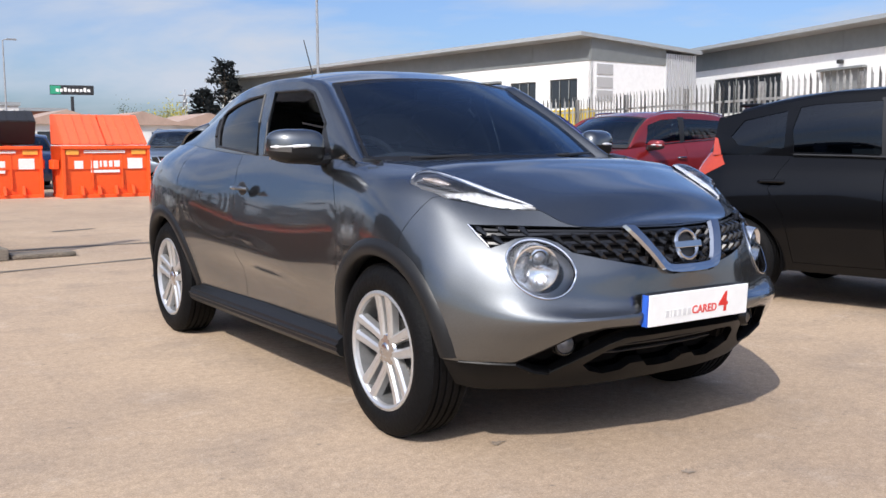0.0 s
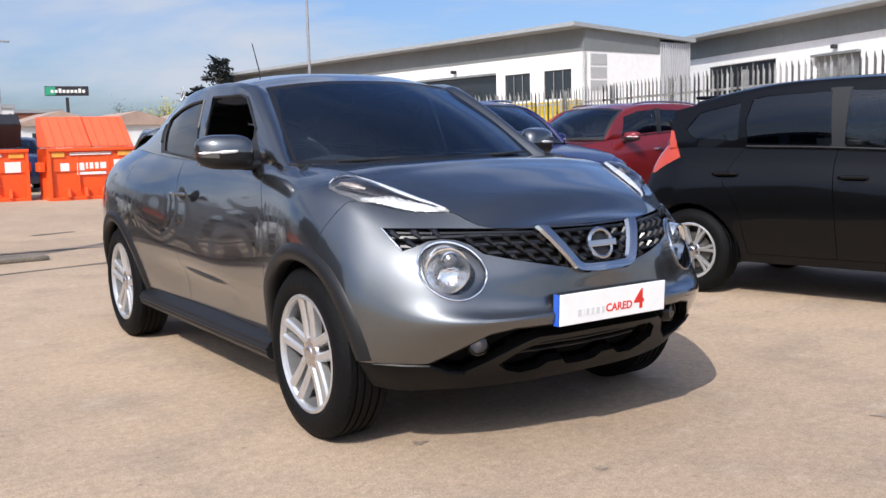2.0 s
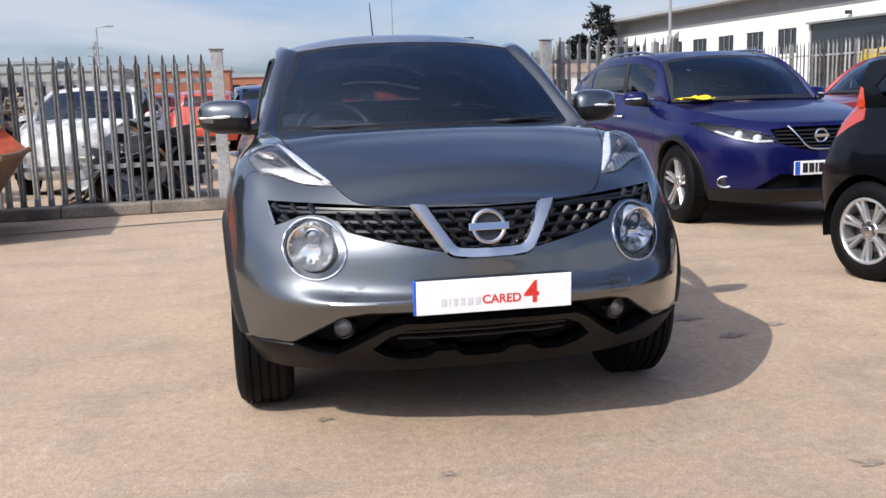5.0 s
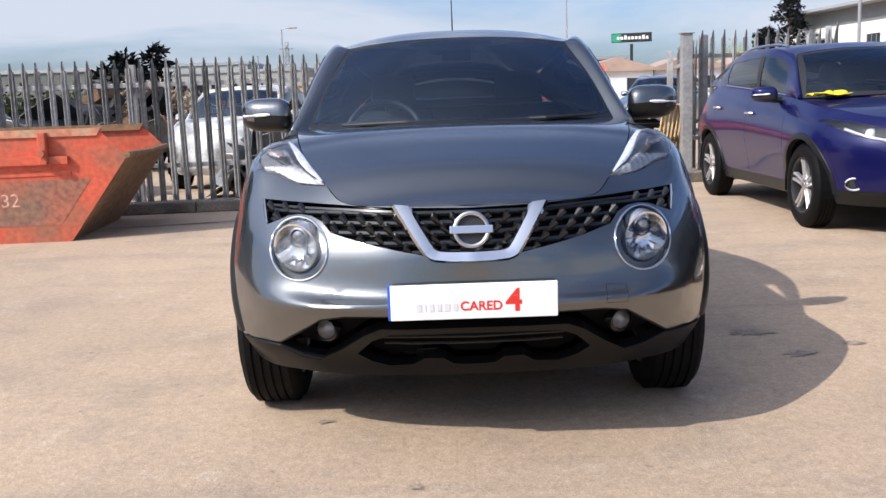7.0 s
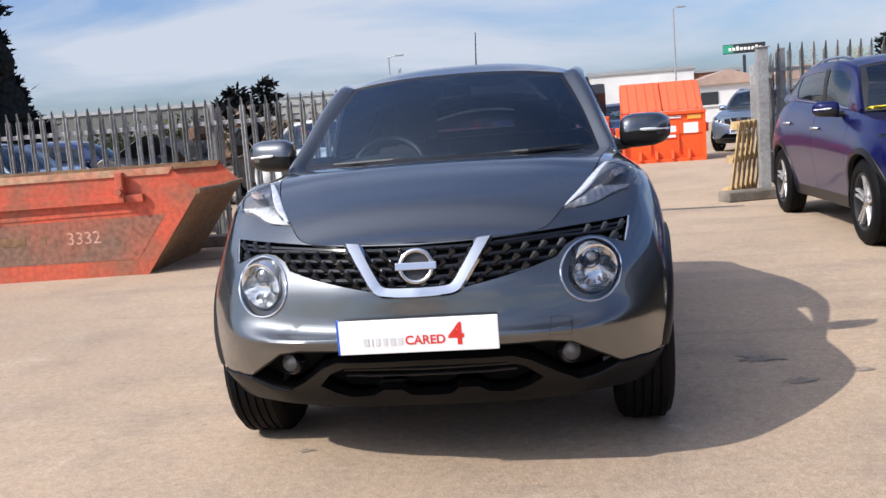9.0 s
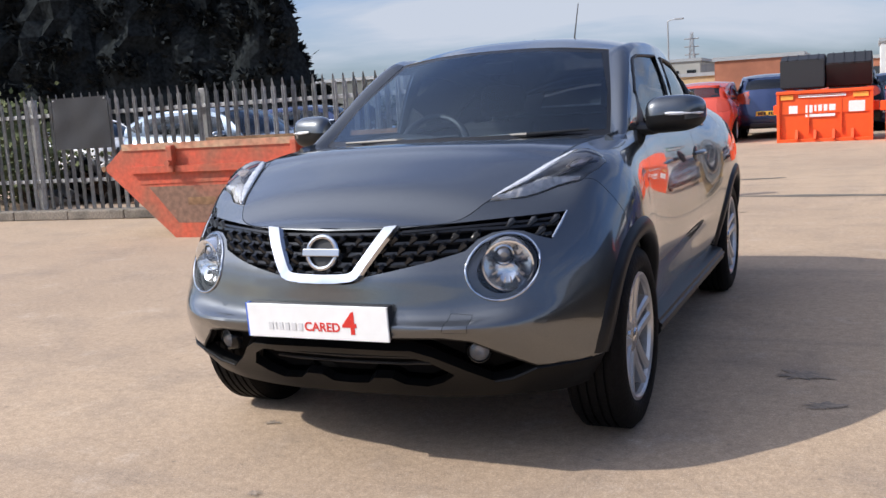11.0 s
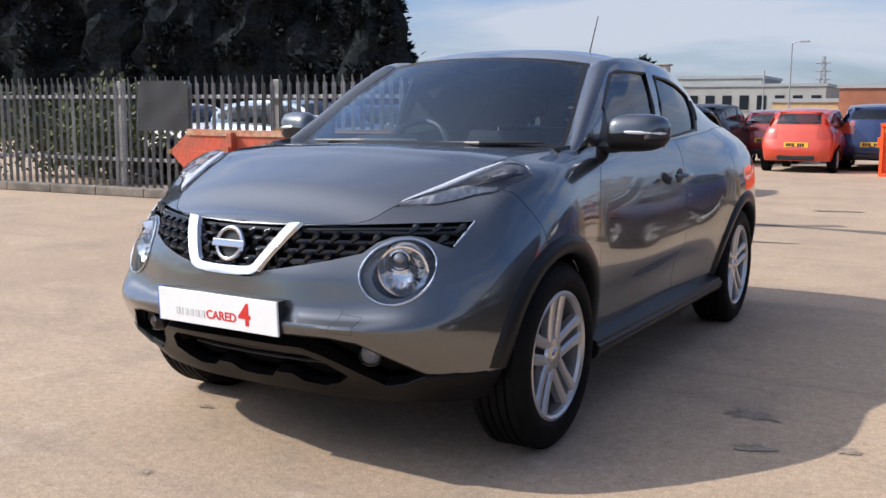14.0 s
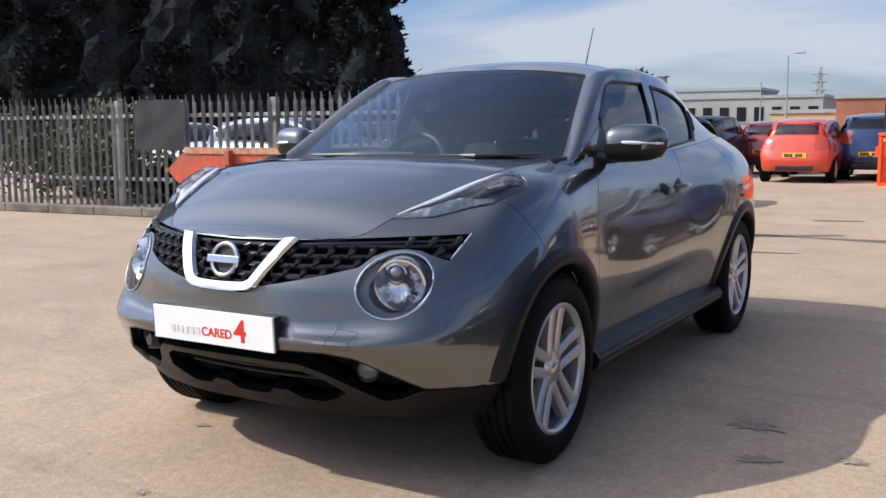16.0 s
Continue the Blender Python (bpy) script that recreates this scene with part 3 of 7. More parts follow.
    part("painted_bar", bm, label_white, root)
    return root


container(1.95, 18.15, 1.78, False, "bright orange steel waste container with closed orange lid")
container(-0.22, 19.0, 1.88, True, "bright orange steel waste container with raised black lids")


# ---- industrial units ----
def quad_wall(bm, a, b, z0, z1a, z1b, thick):
    """An upright wall from a to b, its top height going from z1a to z1b, thickened to its left."""
    a, b = Vector((*a, 0)), Vector((*b, 0))
    d = (b - a).normalized()
    n = Vector((-d.y, d.x, 0)) * thick
    lo = [bm.verts.new(p + Vector((0, 0, z0))) for p in (a, b, b + n, a + n)]
    hi = [bm.verts.new(p + Vector((0, 0, z))) for p, z in ((a, z1a), (b, z1b), (b + n, z1b), (a + n, z1a))]
    bm.faces.new(lo[::-1])
    bm.faces.new(hi)
    for i in range(4):
        bm.faces.new((lo[i], lo[(i + 1) % 4], hi[(i + 1) % 4], hi[i]))
    return bm


def unit(a, b, depth, eave, band, drop, label, openings, gable_split=0.74):
    """A single-pitch unit: front from a (near) to b (far), rising to the front; the gable stands at a."""
    root = thing("industrial_unit", label, "building", None, "industrial units")
    a2, b2 = Vector((*a, 0)), Vector((*b, 0))
    d = (b2 - a2).normalized()
    n = Vector((d.y, -d.x, 0))
    if n.x < 0:
        n = -n
    far_a, far_b = a2 + n * depth, b2 + n * depth
    segs = sorted(openings)
    length = (b2 - a2).length
    def piece(a_, b_, z0_, z1_):
        part("wall_panel", fix(quad_wall(bmesh.new(), a_.xy, b_.xy, z0_, z1_, z1_, -0.25)), clad_white, root, "white rendered lower wall")

    edges_ = [0.0] + [v for s0, w, z0, z1, kind in segs for v in (s0, s0 + w)] + [length]
    for i in range(0, len(edges_), 2):
        p, q = a2 + d * edges_[i], a2 + d * edges_[i + 1]
        if (q - p).length > 0.01:
            piece(p, q, 0, band)
    for s0, w, z0, z1, kind in segs:
        p, q = a2 + d * s0, a2 + d * (s0 + w)
        if z0 > 0.01:
            piece(p, q, 0, z0)
        piece(p, q, z1, band)
    for s0, w, z0, z1, kind in segs:
        p, q = a2 + d * s0 + n * 0.16, a2 + d * (s0 + w) + n * 0.16
        if kind == "window":
            win = part("window", fix(quad_wall(bmesh.new(), p.xy, q.xy, z0, z1, z1, -0.04)), window_dark, root)
            for k in range(4):
                c = p.lerp(q, k / 3) - n * 0.05
                bm = bmesh.new()
                tube(bm, [(c.x, c.y, z0), (c.x, c.y, z1)], 0.045, 4)
                part("mullion", bm, clad_grey, win)
            for z in (z0 + 0.03, z1 - 0.03):
                bm = bmesh.new()
                c, e = p - n * 0.05, q - n * 0.05
                tube(bm, [(c.x, c.y, z), (e.x, e.y, z)], 0.045, 4)
                part("window_frame", bm, clad_grey, win)
        else:
            part("roller_door", fix(quad_wall(bmesh.new(), p.xy, q.xy, z0, z1, z1, -0.06)), door_grey if kind == "door" else window_dark, root)
            bm = bmesh.new()
            u, v = p - n * 0.55, q - n * 0.55
            quad_wall(bm, u.xy, v.xy, z1 - 0.06, z1 + 0.1, z1 + 0.1, -0.5)
            part("canopy", fix(bm), clad_grey, root)
            bm = bmesh.new()
            c = p.lerp(q, 0.5) - n * 0.4
            box(bm, (c.x - 0.25, c.y - 0.16, z1 + 0.35), (c.x + 0.15, c.y + 0.16, z1 + 0.62), bevel=0.04)
            part("floodlight", bm, black_plastic, root)
    for s in np.arange(0, length - 0.1, 5.8):
        p, q = a2 + d * s - n * 0.06, a2 + d * min(s + 5.78, length) - n * 0.06
        part("cladding_panel", fix(quad_wall(bmesh.new(), p.xy, q.xy, band, eave, eave, -0.3)), clad_grey, root, "dark grey upper cladding")
    g = a2.lerp(far_a, gable_split)
    zs = eave - drop * gable_split
    part("gable_wall", fix(quad_wall(bmesh.new(), a2.xy, g.xy, 0, band, band, 0.25)), clad_white, root)
    part("gable_panel", fix(quad_wall(bmesh.new(), (a2 - d * 0.05).xy, (g - d * 0.05).xy, band, eave, zs, 0.25)), clad_grey, root, "dark grey upper cladding")
    for k in range(3):
        p, q = a2.lerp(far_a, 0.05) - d * 0.06, a2.lerp(far_a, 0.19) - d * 0.06
        z = band - 2.8 + 0.93 * k
        part("wall_sign", fix(quad_wall(bmesh.new(), p.xy, q.xy, z, z + 0.74, z + 0.74, 0.05)), label_grey, root, "grey sign plate on the white gable")
    k = 14
    for i in range(k):
        p, q = g.lerp(far_a, i / k), g.lerp(far_a, (i + 0.62) / k)
        part("cladding_rib", fix(quad_wall(bmesh.new(), (p - d * 0.1).xy, (q - d * 0.1).xy, 0, zs - 0.25, zs - 0.25 - drop * 0.02, 0.12)), clad_rib, root)
    rib = bmesh.new()
    quad_wall(rib, g.xy, far_a.xy, 0, zs - 0.3, eave - drop - 0.3, 0.2)
    part("ribbed_wall", fix(rib), clad_rib, root, "pale ribbed metal cladding")
    back = bmesh.new()
    quad_wall(back, far_a.xy, far_b.xy, 0, eave - drop, eave - drop, 0.25)
    quad_wall(back, b2.xy, far_b.xy, 0, eave - drop, eave - drop, 0.25)
    part("back_wall", fix(back), clad_grey, root)
    roof = bmesh.new()
    o = 1.5
    ring = [a2 - n * o - d * 0.45, b2 - n * o + d * o, far_b + n * 0.2 + d * o, far_a + n * 0.2 - d * 0.45]
    zz = [eave + 0.05, eave + 0.05, eave - drop, eave - drop]
    lo = [roof.verts.new((p.x, p.y, z)) for p, z in zip(ring, zz)]
    hi = [roof.verts.new((p.x, p.y, z + 0.28)) for p, z in zip(ring, zz)]
    roof.faces.new(lo[::-1])
    roof.faces.new(hi)
    for i in range(4):
        roof.faces.new((lo[i], lo[(i + 1) % 4], hi[(i + 1) % 4], hi[i]))
    part("roof", fix(roof), roof_trim, root, "grey metal roof with a thick edge")
    return root


wins = [(1.28, 2.8, 3.64, 5.75, "window"), (5.52, 2.8, 3.64, 5.72, "window"), (9.28, 9.76, 0, 5.85, "dark"), (20.64, 2.56, 3.64, 5.72, "window"), (25.17, 2.56, 3.64, 5.72, "window"), (29.7, 2.56, 3.64, 5.72, "window"), (34.22, 2.56, 3.64, 5.72, "window"), (38.75, 2.56, 3.64, 5.72, "window"), (47.68, 5.76, 0, 5.72, "dark")]
unit((43.88, 47.42), (38.92, 105.34), 12, 8.47, 6.92, 0.56, "long single-pitch unit with white walls and dark grey upper cladding", wins, 0.69)
unit((51.24, 19.58), (62.6, 55.1), 14.4, 8.68, 7.19, 0.96, "single-pitch unit with white walls, grey cladding and roller door",
     [(15.04, 4.64, 0, 6.04, "door"), (24.16, 9.12, 3.48, 6.33, "window")])


def hung_sheet():
    root = thing("plastic_sheet", "black plastic sheet tied over the palisade fence", "sheet", pose(-7.95, 6.41, 0, 0, 0, 4.7))
    rows = [[(x, -0.045 + 0.02 * noise.noise((x * 4, z * 3, 2)), z) for x in np.linspace(-0.46, 0.44, 15)] for z in np.linspace(0.95 , 1.63, 12)]
    bm = sheet(rows)
    bmesh.ops.solidify(bm, geom=bm.faces[:], thickness=0.006)
    part("sheet", fix(bm), black_plastic, root, smooth=True)
    for x in (-0.42, 0.40):
        bm = bmesh.new()
        tube(bm, [(x, -0.06, 1.60), (x, 0.03, 1.60)], 0.012, 6)
        part("tie", bm, label_grey, root)


hung_sheet()


def leaning_pallet():
    root = thing("pallet", "weathered timber pallet leaning against the gate post", "pallet", pose(2.83, 9.02, 0, 0, 0, 62) @ pose(0, 0, 0, 9, 0, 0))
    for i in range(6):
        bm = bmesh.new()
        box(bm, (-0.55 + 0.2 * i, -0.02, 0.0), (-0.45 + 0.2 * i, 0.0, 0.98), bevel=0.004)
        part("board", bm, timber, root)
    for z in (0.05, 0.46, 0.88):
        bm = bmesh.new()
        box(bm, (-0.56, 0.0, z), (0.56, 0.09, z + 0.09), bevel=0.004)
        part("bearer", bm, timber, root)


leaning_pallet()

# ---- far buildings ----
def along(eye, way, d):
    return Vector((eye[0] + way[0] * d, eye[1] + way[1] * d, 0))


def block(name, x0, y0, x1, y1, h, mat, label, roof=None, windows=0, pitch=0.0, sill=0.0, wh=1.2, ww=1.2):
    """A plain far building with a roof edge and a row of windows on its front (y0)."""
    root = thing(name, label, "building")
    bm = bmesh.new()
    box(bm, (x0, y0, 0), (x1, y1, h))
    part("wall", bm, mat, root)
    bm = bmesh.new()
    if pitch:
        prism(bm, [(x0 - 0.3, h), (x1 + 0.3, h), (x1 + 0.3, h + 0.15), ((x0 + x1) / 2, h + pitch), (x0 - 0.3, h + 0.15)], y0 - 0.3, y1 + 0.3)
    else:
        box(bm, (x0 - 0.15, y0 - 0.15, h), (x1 + 0.15, y1 + 0.15, h + 0.3))
    part("roof", fix(bm), roof or roof_trim, root)
    for i in range(windows):
        x = x0 + (x1 - x0) * (i + 0.5) / windows
        bm = bmesh.new()
        box(bm, (x - ww / 2, y0 - 0.06, sill), (x + ww / 2, y0 + 0.05, sill + wh))
        w = part("window", bm, window_dark, root)
        bm = bmesh.new()
        box(bm, (x - ww / 2 - 0.1, y0 - 0.12, sill - 0.12), (x + ww / 2 + 0.1, y0 + 0.02, sill))
        part("sill", bm, mat, w)
    return root


block("office_building", -36, 100, -14.5, 112, 4.6, far_grey, "long grey concrete office building with small dark windows", windows=12, sill=2.2, wh=1.5, ww=0.95)
block("office_building", -30, 101, -21, 110, 5.5, far_grey, "grey stair block above the office building")
block("storage_unit", -9.5, 75, -3, 83, 3.6, far_brick, "low brown brick building with a flat roof")
block("storage_unit", -15.0, 78, -9.0, 84, 2.6, material("far_timber", (0.5, 0.36, 0.2), 0.8, 0, 0.1, 3), "low tan storage shed")
block("workshop", -4.0, 92, 4.5, 100, 3.4, far_brick, "low orange brick workshop far behind the fence", windows=5, sill=1.8, wh=0.9)
block("warehouse", 2.5, 84, 12.8, 95, 4.5, far_white, "pale flat-roofed warehouse far behind the containers")
block("warehouse", 12.8, 88, 17.5, 96, 4.2, far_brick, "brown brick warehouse far behind the containers")
for i in range(7):
    block("storage_unit", 10.0 + 5.6 * i, 66 + 1.5 * i, 15.2 + 5.6 * i, 74 + 1.5 * i, 2.6, far_white, "low white storage unit with a pitched brown roof", far_roof, 2, 1.0, 1.2, 0.9)
block("shed", -70, 78, -28, 92, 4.4, material("far_shed", (0.12, 0.13, 0.12), 0.8, 0, 0.1, 1), "long low dark shed behind the fence")


# ---- lamp posts, masts, sign ----
def street_lamp(x, y, h, arm, turn, label="grey street lamp on a slim column"):
    root = thing("street_lamp", label, "street lamp", pose(x, y, 0, 0, 0, turn), "street lamps")
    bm = bmesh.new()
    tube(bm, [(0, 0, 0), (0, 0, h * 0.3), (0, 0, h)], [0.09, 0.07, 0.05], 8)
    part("column", bm, steel_pole, root)
    bm = bmesh.new()
    tube(bm, [(0, 0, h), (arm * 0.5, 0, h + 0.08), (arm, 0, h + 0.1)], 0.035, 6)
    part("arm", bm, steel_pole, root)
    bm = bmesh.new()
    box(bm, (arm - 0.1, -0.11, h + 0.04), (arm + 0.55, 0.11, h + 0.16), bevel=0.03)
    part("lantern", bm, steel_pole, root)


def mast(x, y, h, r, label):
    root = thing("mast", label, "mast", pose(x, y, 0), "masts")
    bm = bmesh.new()
    tube(bm, [(0, 0, 0), (0, 0, h)], [r, r * 0.5], 8)
    part("shaft", bm, steel_pole, root)
    bm = bmesh.new()
    box(bm, (-2 * r, -2 * r, 0), (2 * r, 2 * r, 0.06), bevel=0.01)
    part("base_plate", bm, steel_pole, root)


street_lamp(9.58, 70.4, 8.5, 0.35, 0)
street_lamp(-11.7, 67.7, 6.5, 0.6, 0)
mast(17.9, 38.04, 12.0, 0.09, "slim pale flag mast in front of the white units")
mast(-14.0, 70.0, 4.8, 0.09, "thin dark mast far off")


def pylon(x, y, h):
    root = thing("pylon", "far lattice steel power pylon", "pylon", pose(x, y, 0), "pylons")
    bm = bmesh.new()
    for sx, sy in ((-1, -1), (1, -1), (1, 1), (-1, 1)):
        tube(bm, [(sx * h * 0.09, sy * h * 0.09, 0), (sx * h * 0.025, sy * h * 0.025, h * 0.7), (0, 0, h)], 0.16, 4)
    for i in range(9):
        z, w = h * i / 9, h * (0.09 - 0.075 * i / 9)
        for s in (-1, 1):
            tube(bm, [(-w, s * w, z), (w, s * w, z + h / 9)], 0.09, 4)
            tube(bm, [(s * w, -w, z), (s * w, w, z + h / 9)], 0.09, 4)
    part("lattice", bm, steel_pole, root)
    for z in (0.66, 0.78, 0.9):
        bm = bmesh.new()
        tube(bm, [(-h * 0.11, 0, h * z), (h * 0.11, 0, h * z)], 0.2, 4)
        part("cross_arm", bm, steel_pole, root)


pylon(-52, 324, 21.5)
pylon(101, 300, 19)


def roadside_sign():
    root = thing("roadside_sign", "dark green and black sign board on a black post", "sign", pose(17.35, 84.8, 0, 0, 0, -8) @ Matrix.Scale(1.5, 4))
    bm = bmesh.new()
    box(bm, (-0.09, -0.05, 0), (0.09, 0.05, 3.6), bevel=0.01)
    part("post", bm, black_plastic, root)
    bm = bmesh.new()
    box(bm, (-1.2, -0.1, 3.70), (1.2, 0.05, 4.25), bevel=0.02)
    part("board", bm, black_plastic, root)
    bm = bmesh.new()
    box(bm, (-1.18, -0.115, 3.74), (-0.62, -0.09, 4.21))
    part("panel", bm, label_green, root)
    for i in range(9):
        bm = bmesh.new()
        x = -0.88 + i * 0.215
        box(bm, (x, -0.125, 3.86), (x + 0.16, -0.1, 4.04 + 0.07 * (i in (2, 7))), bevel=0.02)
        part("mark", bm, label_white, root)


roadside_sign()


# ---- trees ----
def conifer_tree(x, y, h, r, label, seed=0, sprays=1500, bare=0.03):
    """A trunk with limbs, and a crown of drooping needle sprays with an uneven edge."""
    rng = random.Random(seed)
    root = thing("conifer_tree", label, "tree", pose(x, y, 0), "conifers")
    bm = bmesh.new()
    tube(bm, [(0, 0, 0), (0.05, 0.02, h * 0.5), (0, 0, h * 0.97)], [0.02 * h, 0.012 * h, 0.01], 8)
    part("trunk", bm, bark, root)
    bm = bmesh.new()
    tips = []
    for i in range(70):
        z = h * (bare + (1 - bare) * (i / 70) ** 0.9)
        f = 1 - (z / h)
        reach = r * (0.18 + 0.95 * f**0.62) * rng.uniform(0.72, 1.15)
        a = rng.uniform(0, math.tau)
        p = [Vector((0, 0, z)), Vector((math.cos(a) * reach * 0.55, math.sin(a) * reach * 0.55, z + 0.06 * reach)), Vector((math.cos(a) * reach, math.sin(a) * reach, z + rng.uniform(-0.12, 0.25) * reach))]
        tube(bm, p, [0.03 + 0.05 * f, 0.03, 0.01], 4)
        tips.append(p)
    part("branchwork", bm, bark, root)
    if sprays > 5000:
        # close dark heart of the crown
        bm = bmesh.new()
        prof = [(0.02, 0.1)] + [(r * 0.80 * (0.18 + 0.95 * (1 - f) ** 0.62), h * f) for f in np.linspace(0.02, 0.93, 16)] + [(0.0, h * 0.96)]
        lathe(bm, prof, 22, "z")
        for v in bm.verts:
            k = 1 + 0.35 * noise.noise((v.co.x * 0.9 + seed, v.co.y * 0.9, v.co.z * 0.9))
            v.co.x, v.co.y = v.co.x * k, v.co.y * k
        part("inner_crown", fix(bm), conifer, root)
    verts, faces = [], []
    for i in range(sprays):
        p = tips[rng.randrange(len(tips))]
        s = rng.random() ** 0.6
        q = p[0].lerp(p[1], min(1, s * 2)) if s < 0.5 else p[1].lerp(p[2], s * 2 - 1)
        out_ = (p[2] - p[0]).normalized()
        q = q + Vector((rng.gauss(0, 0.16), rng.gauss(0, 0.16), rng.gauss(0, 0.13))) * r * 0.55
        size = rng.uniform(0.12, 0.24) * (0.5 + 0.11 * r) * (1.7 if sprays > 5000 else 2.0)
        d = (out_ + Vector((rng.gauss(0, 0.5), rng.gauss(0, 0.5), rng.gauss(0.25, 0.45)))).normalized()
        side = d.cross(Vector((rng.gauss(0, 1), rng.gauss(0, 1), rng.gauss(0, 1)))).normalized()
        k = len(verts)
        verts += [q, q + d * size * 0.5 + side * size * 0.34, q + d * size * 1.5, q + d * size * 0.5 - side * size * 0.34]
        faces.append((k, k + 1, k + 2, k + 3))
    me = bpy.data.meshes.new("crown")
    me.from_pydata([tuple(v) for v in verts], [], faces)
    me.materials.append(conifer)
    crown = new("crown", me)
    crown.parent = root
    return root


def bush(x, y, w, h, mat, label, seed=0, leaves=1600, leaf=0.09, name="bush"):
    """Several stems and a loose heap of small leaves."""
    rng = random.Random(seed)
    root = thing(name, label, "bush", pose(x, y, 0))
    bm = bmesh.new()
    hubs = []
    for i in range(14):
        a, e = rng.uniform(0, math.tau), rng.uniform(0.2, 1.0)
        tip = Vector((math.cos(a) * w * 0.5 * e, math.sin(a) * w * 0.4 * e, h * rng.uniform(0.45, 1.0) * (1.1 - 0.4 * e)))
        tube(bm, [(0, 0, 0), tip * 0.5 + Vector((0, 0, 0.1 * h)), tip], [0.03, 0.02, 0.008], 5)
        hubs.append(tip)
    part("branchwork", bm, bark, root)
    verts, faces = [], []
    for i in range(leaves):
        t = hubs[rng.randrange(len(hubs))]
        q = t * rng.uniform(0.45, 1.0) + Vector((rng.gauss(0, 0.11) * w, rng.gauss(0, 0.1) * w, rng.gauss(0, 0.10) * h))
        q.z = max(q.z, 0.03)
        d = Vector((rng.gauss(0, 1), rng.gauss(0, 1), rng.gauss(0.3, 0.8))).normalized()
        s = d.cross(Vector((rng.gauss(0, 1), rng.gauss(0, 1), rng.gauss(0, 1)))).normalized()
        z = leaf * rng.uniform(0.6, 1.4)
        k = len(verts)
        verts += [q, q + d * z * 0.5 + s * z * 0.4, q + d * z * 1.2, q + d * z * 0.5 - s * z * 0.4]
        faces.append((k, k + 1, k + 2, k + 3))
    me = bpy.data.meshes.new("leaves")
    me.from_pydata([tuple(v) for v in verts], [], faces)
    me.materials.append(mat)
    ob = new("leaves", me)
    ob.parent = root
    return root


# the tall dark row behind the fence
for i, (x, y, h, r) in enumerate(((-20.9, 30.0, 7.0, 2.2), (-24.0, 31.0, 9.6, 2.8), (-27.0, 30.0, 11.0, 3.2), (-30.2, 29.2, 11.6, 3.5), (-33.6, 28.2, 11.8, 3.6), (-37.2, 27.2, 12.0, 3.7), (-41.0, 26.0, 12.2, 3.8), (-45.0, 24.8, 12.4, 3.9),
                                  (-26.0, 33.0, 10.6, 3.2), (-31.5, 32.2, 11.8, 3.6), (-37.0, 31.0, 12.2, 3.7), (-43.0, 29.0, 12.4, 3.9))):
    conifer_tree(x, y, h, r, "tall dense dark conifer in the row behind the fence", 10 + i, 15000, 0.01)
for i, (x, y, h, r) in enumerate(((-14.4, 40.0, 3.6, 1.1), (-13.2, 40.5, 3.9, 1.1), (-15.4, 40.5, 3.0, 1.0))):
    conifer_tree(x, y, h, r, "small dark conifer beyond the yard", 40 + i, 900)
for i, (x, y, h, r) in enumerate(((36.76, 98.78, 10.2, 2.5), (34.76, 100.38, 7.16, 2.1))):
    conifer_tree(x, y, h, r, "dark conifer beside the long white unit", 50 + i, 3600)
bush(34.76, 110.78, 5.8, 6.2, leaf_yellow, "yellow-green willow tree in spring leaf", 3, 9000, 0.16, "tree")
bush(29.3, 110.52, 3.6, 5.99, leaf_green, "small dull green tree beyond the storage units", 4, 5000, 0.12, "tree")
bush(-13.0, 9.0, 3.6, 2.0, leaf_green, "green shrub with pale leaves behind the fence", 5, 4200, 0.10)
bush(-11.0, 8.2, 2.4, 1.2, leaf_green, "low green shrub behind the fence", 6, 2200, 0.09)
bush(-12.0, 36.0, 5.0, 2.4, material("bare_twigs", (0.22, 0.17, 0.12), 0.9, 0, 0.3, 6), "leafless brown shrub beyond the fence", 7, 2500, 0.2)
bush(-16.0, 34.0, 6.0, 2.2, leaf_green, "green hedge beyond the fence", 8, 3000, 0.2, "hedge")


barrier_yellow = material("barrier_yellow_plastic", (0.52, 0.37, 0.03), 0.6, 0, 0.1, 8, 0, 0.4, 2.0)


def barrier(x, y, z, turn):
    """A moulded plastic road barrier block."""
    root = thing("plastic_barrier", "yellow moulded plastic barrier stacked behind the fence", "barrier", pose(x, y, z, 0, 0, turn), "yellow barriers")
    bm = bmesh.new()
    prism(bm, [(-0.22, 0), (0.22, 0), (0.20, 0.12), (0.10, 0.30), (0.09, 0.68), (-0.09, 0.68), (-0.10, 0.30), (-0.20, 0.12)], -0.5, 0.5)
    bmesh.ops.bevel(bm, geom=bm.edges[:], offset=0.02, segments=1, affect="EDGES")
    part("block", fix(bm), barrier_yellow, root)
    for y2 in (-0.3, 0.3):
        bm = bmesh.new()
        tube(bm, [(0, y2, 0.66), (0, y2, 0.72)], 0.04, 8)
        part("plug", bm, barrier_yellow, root)


for i in range(4):
    for k in range(3):
        barrier(16.6 + 0.15 * (i % 2), 18.2 + 1.05 * i, 0.72 * k, 90 * 0)

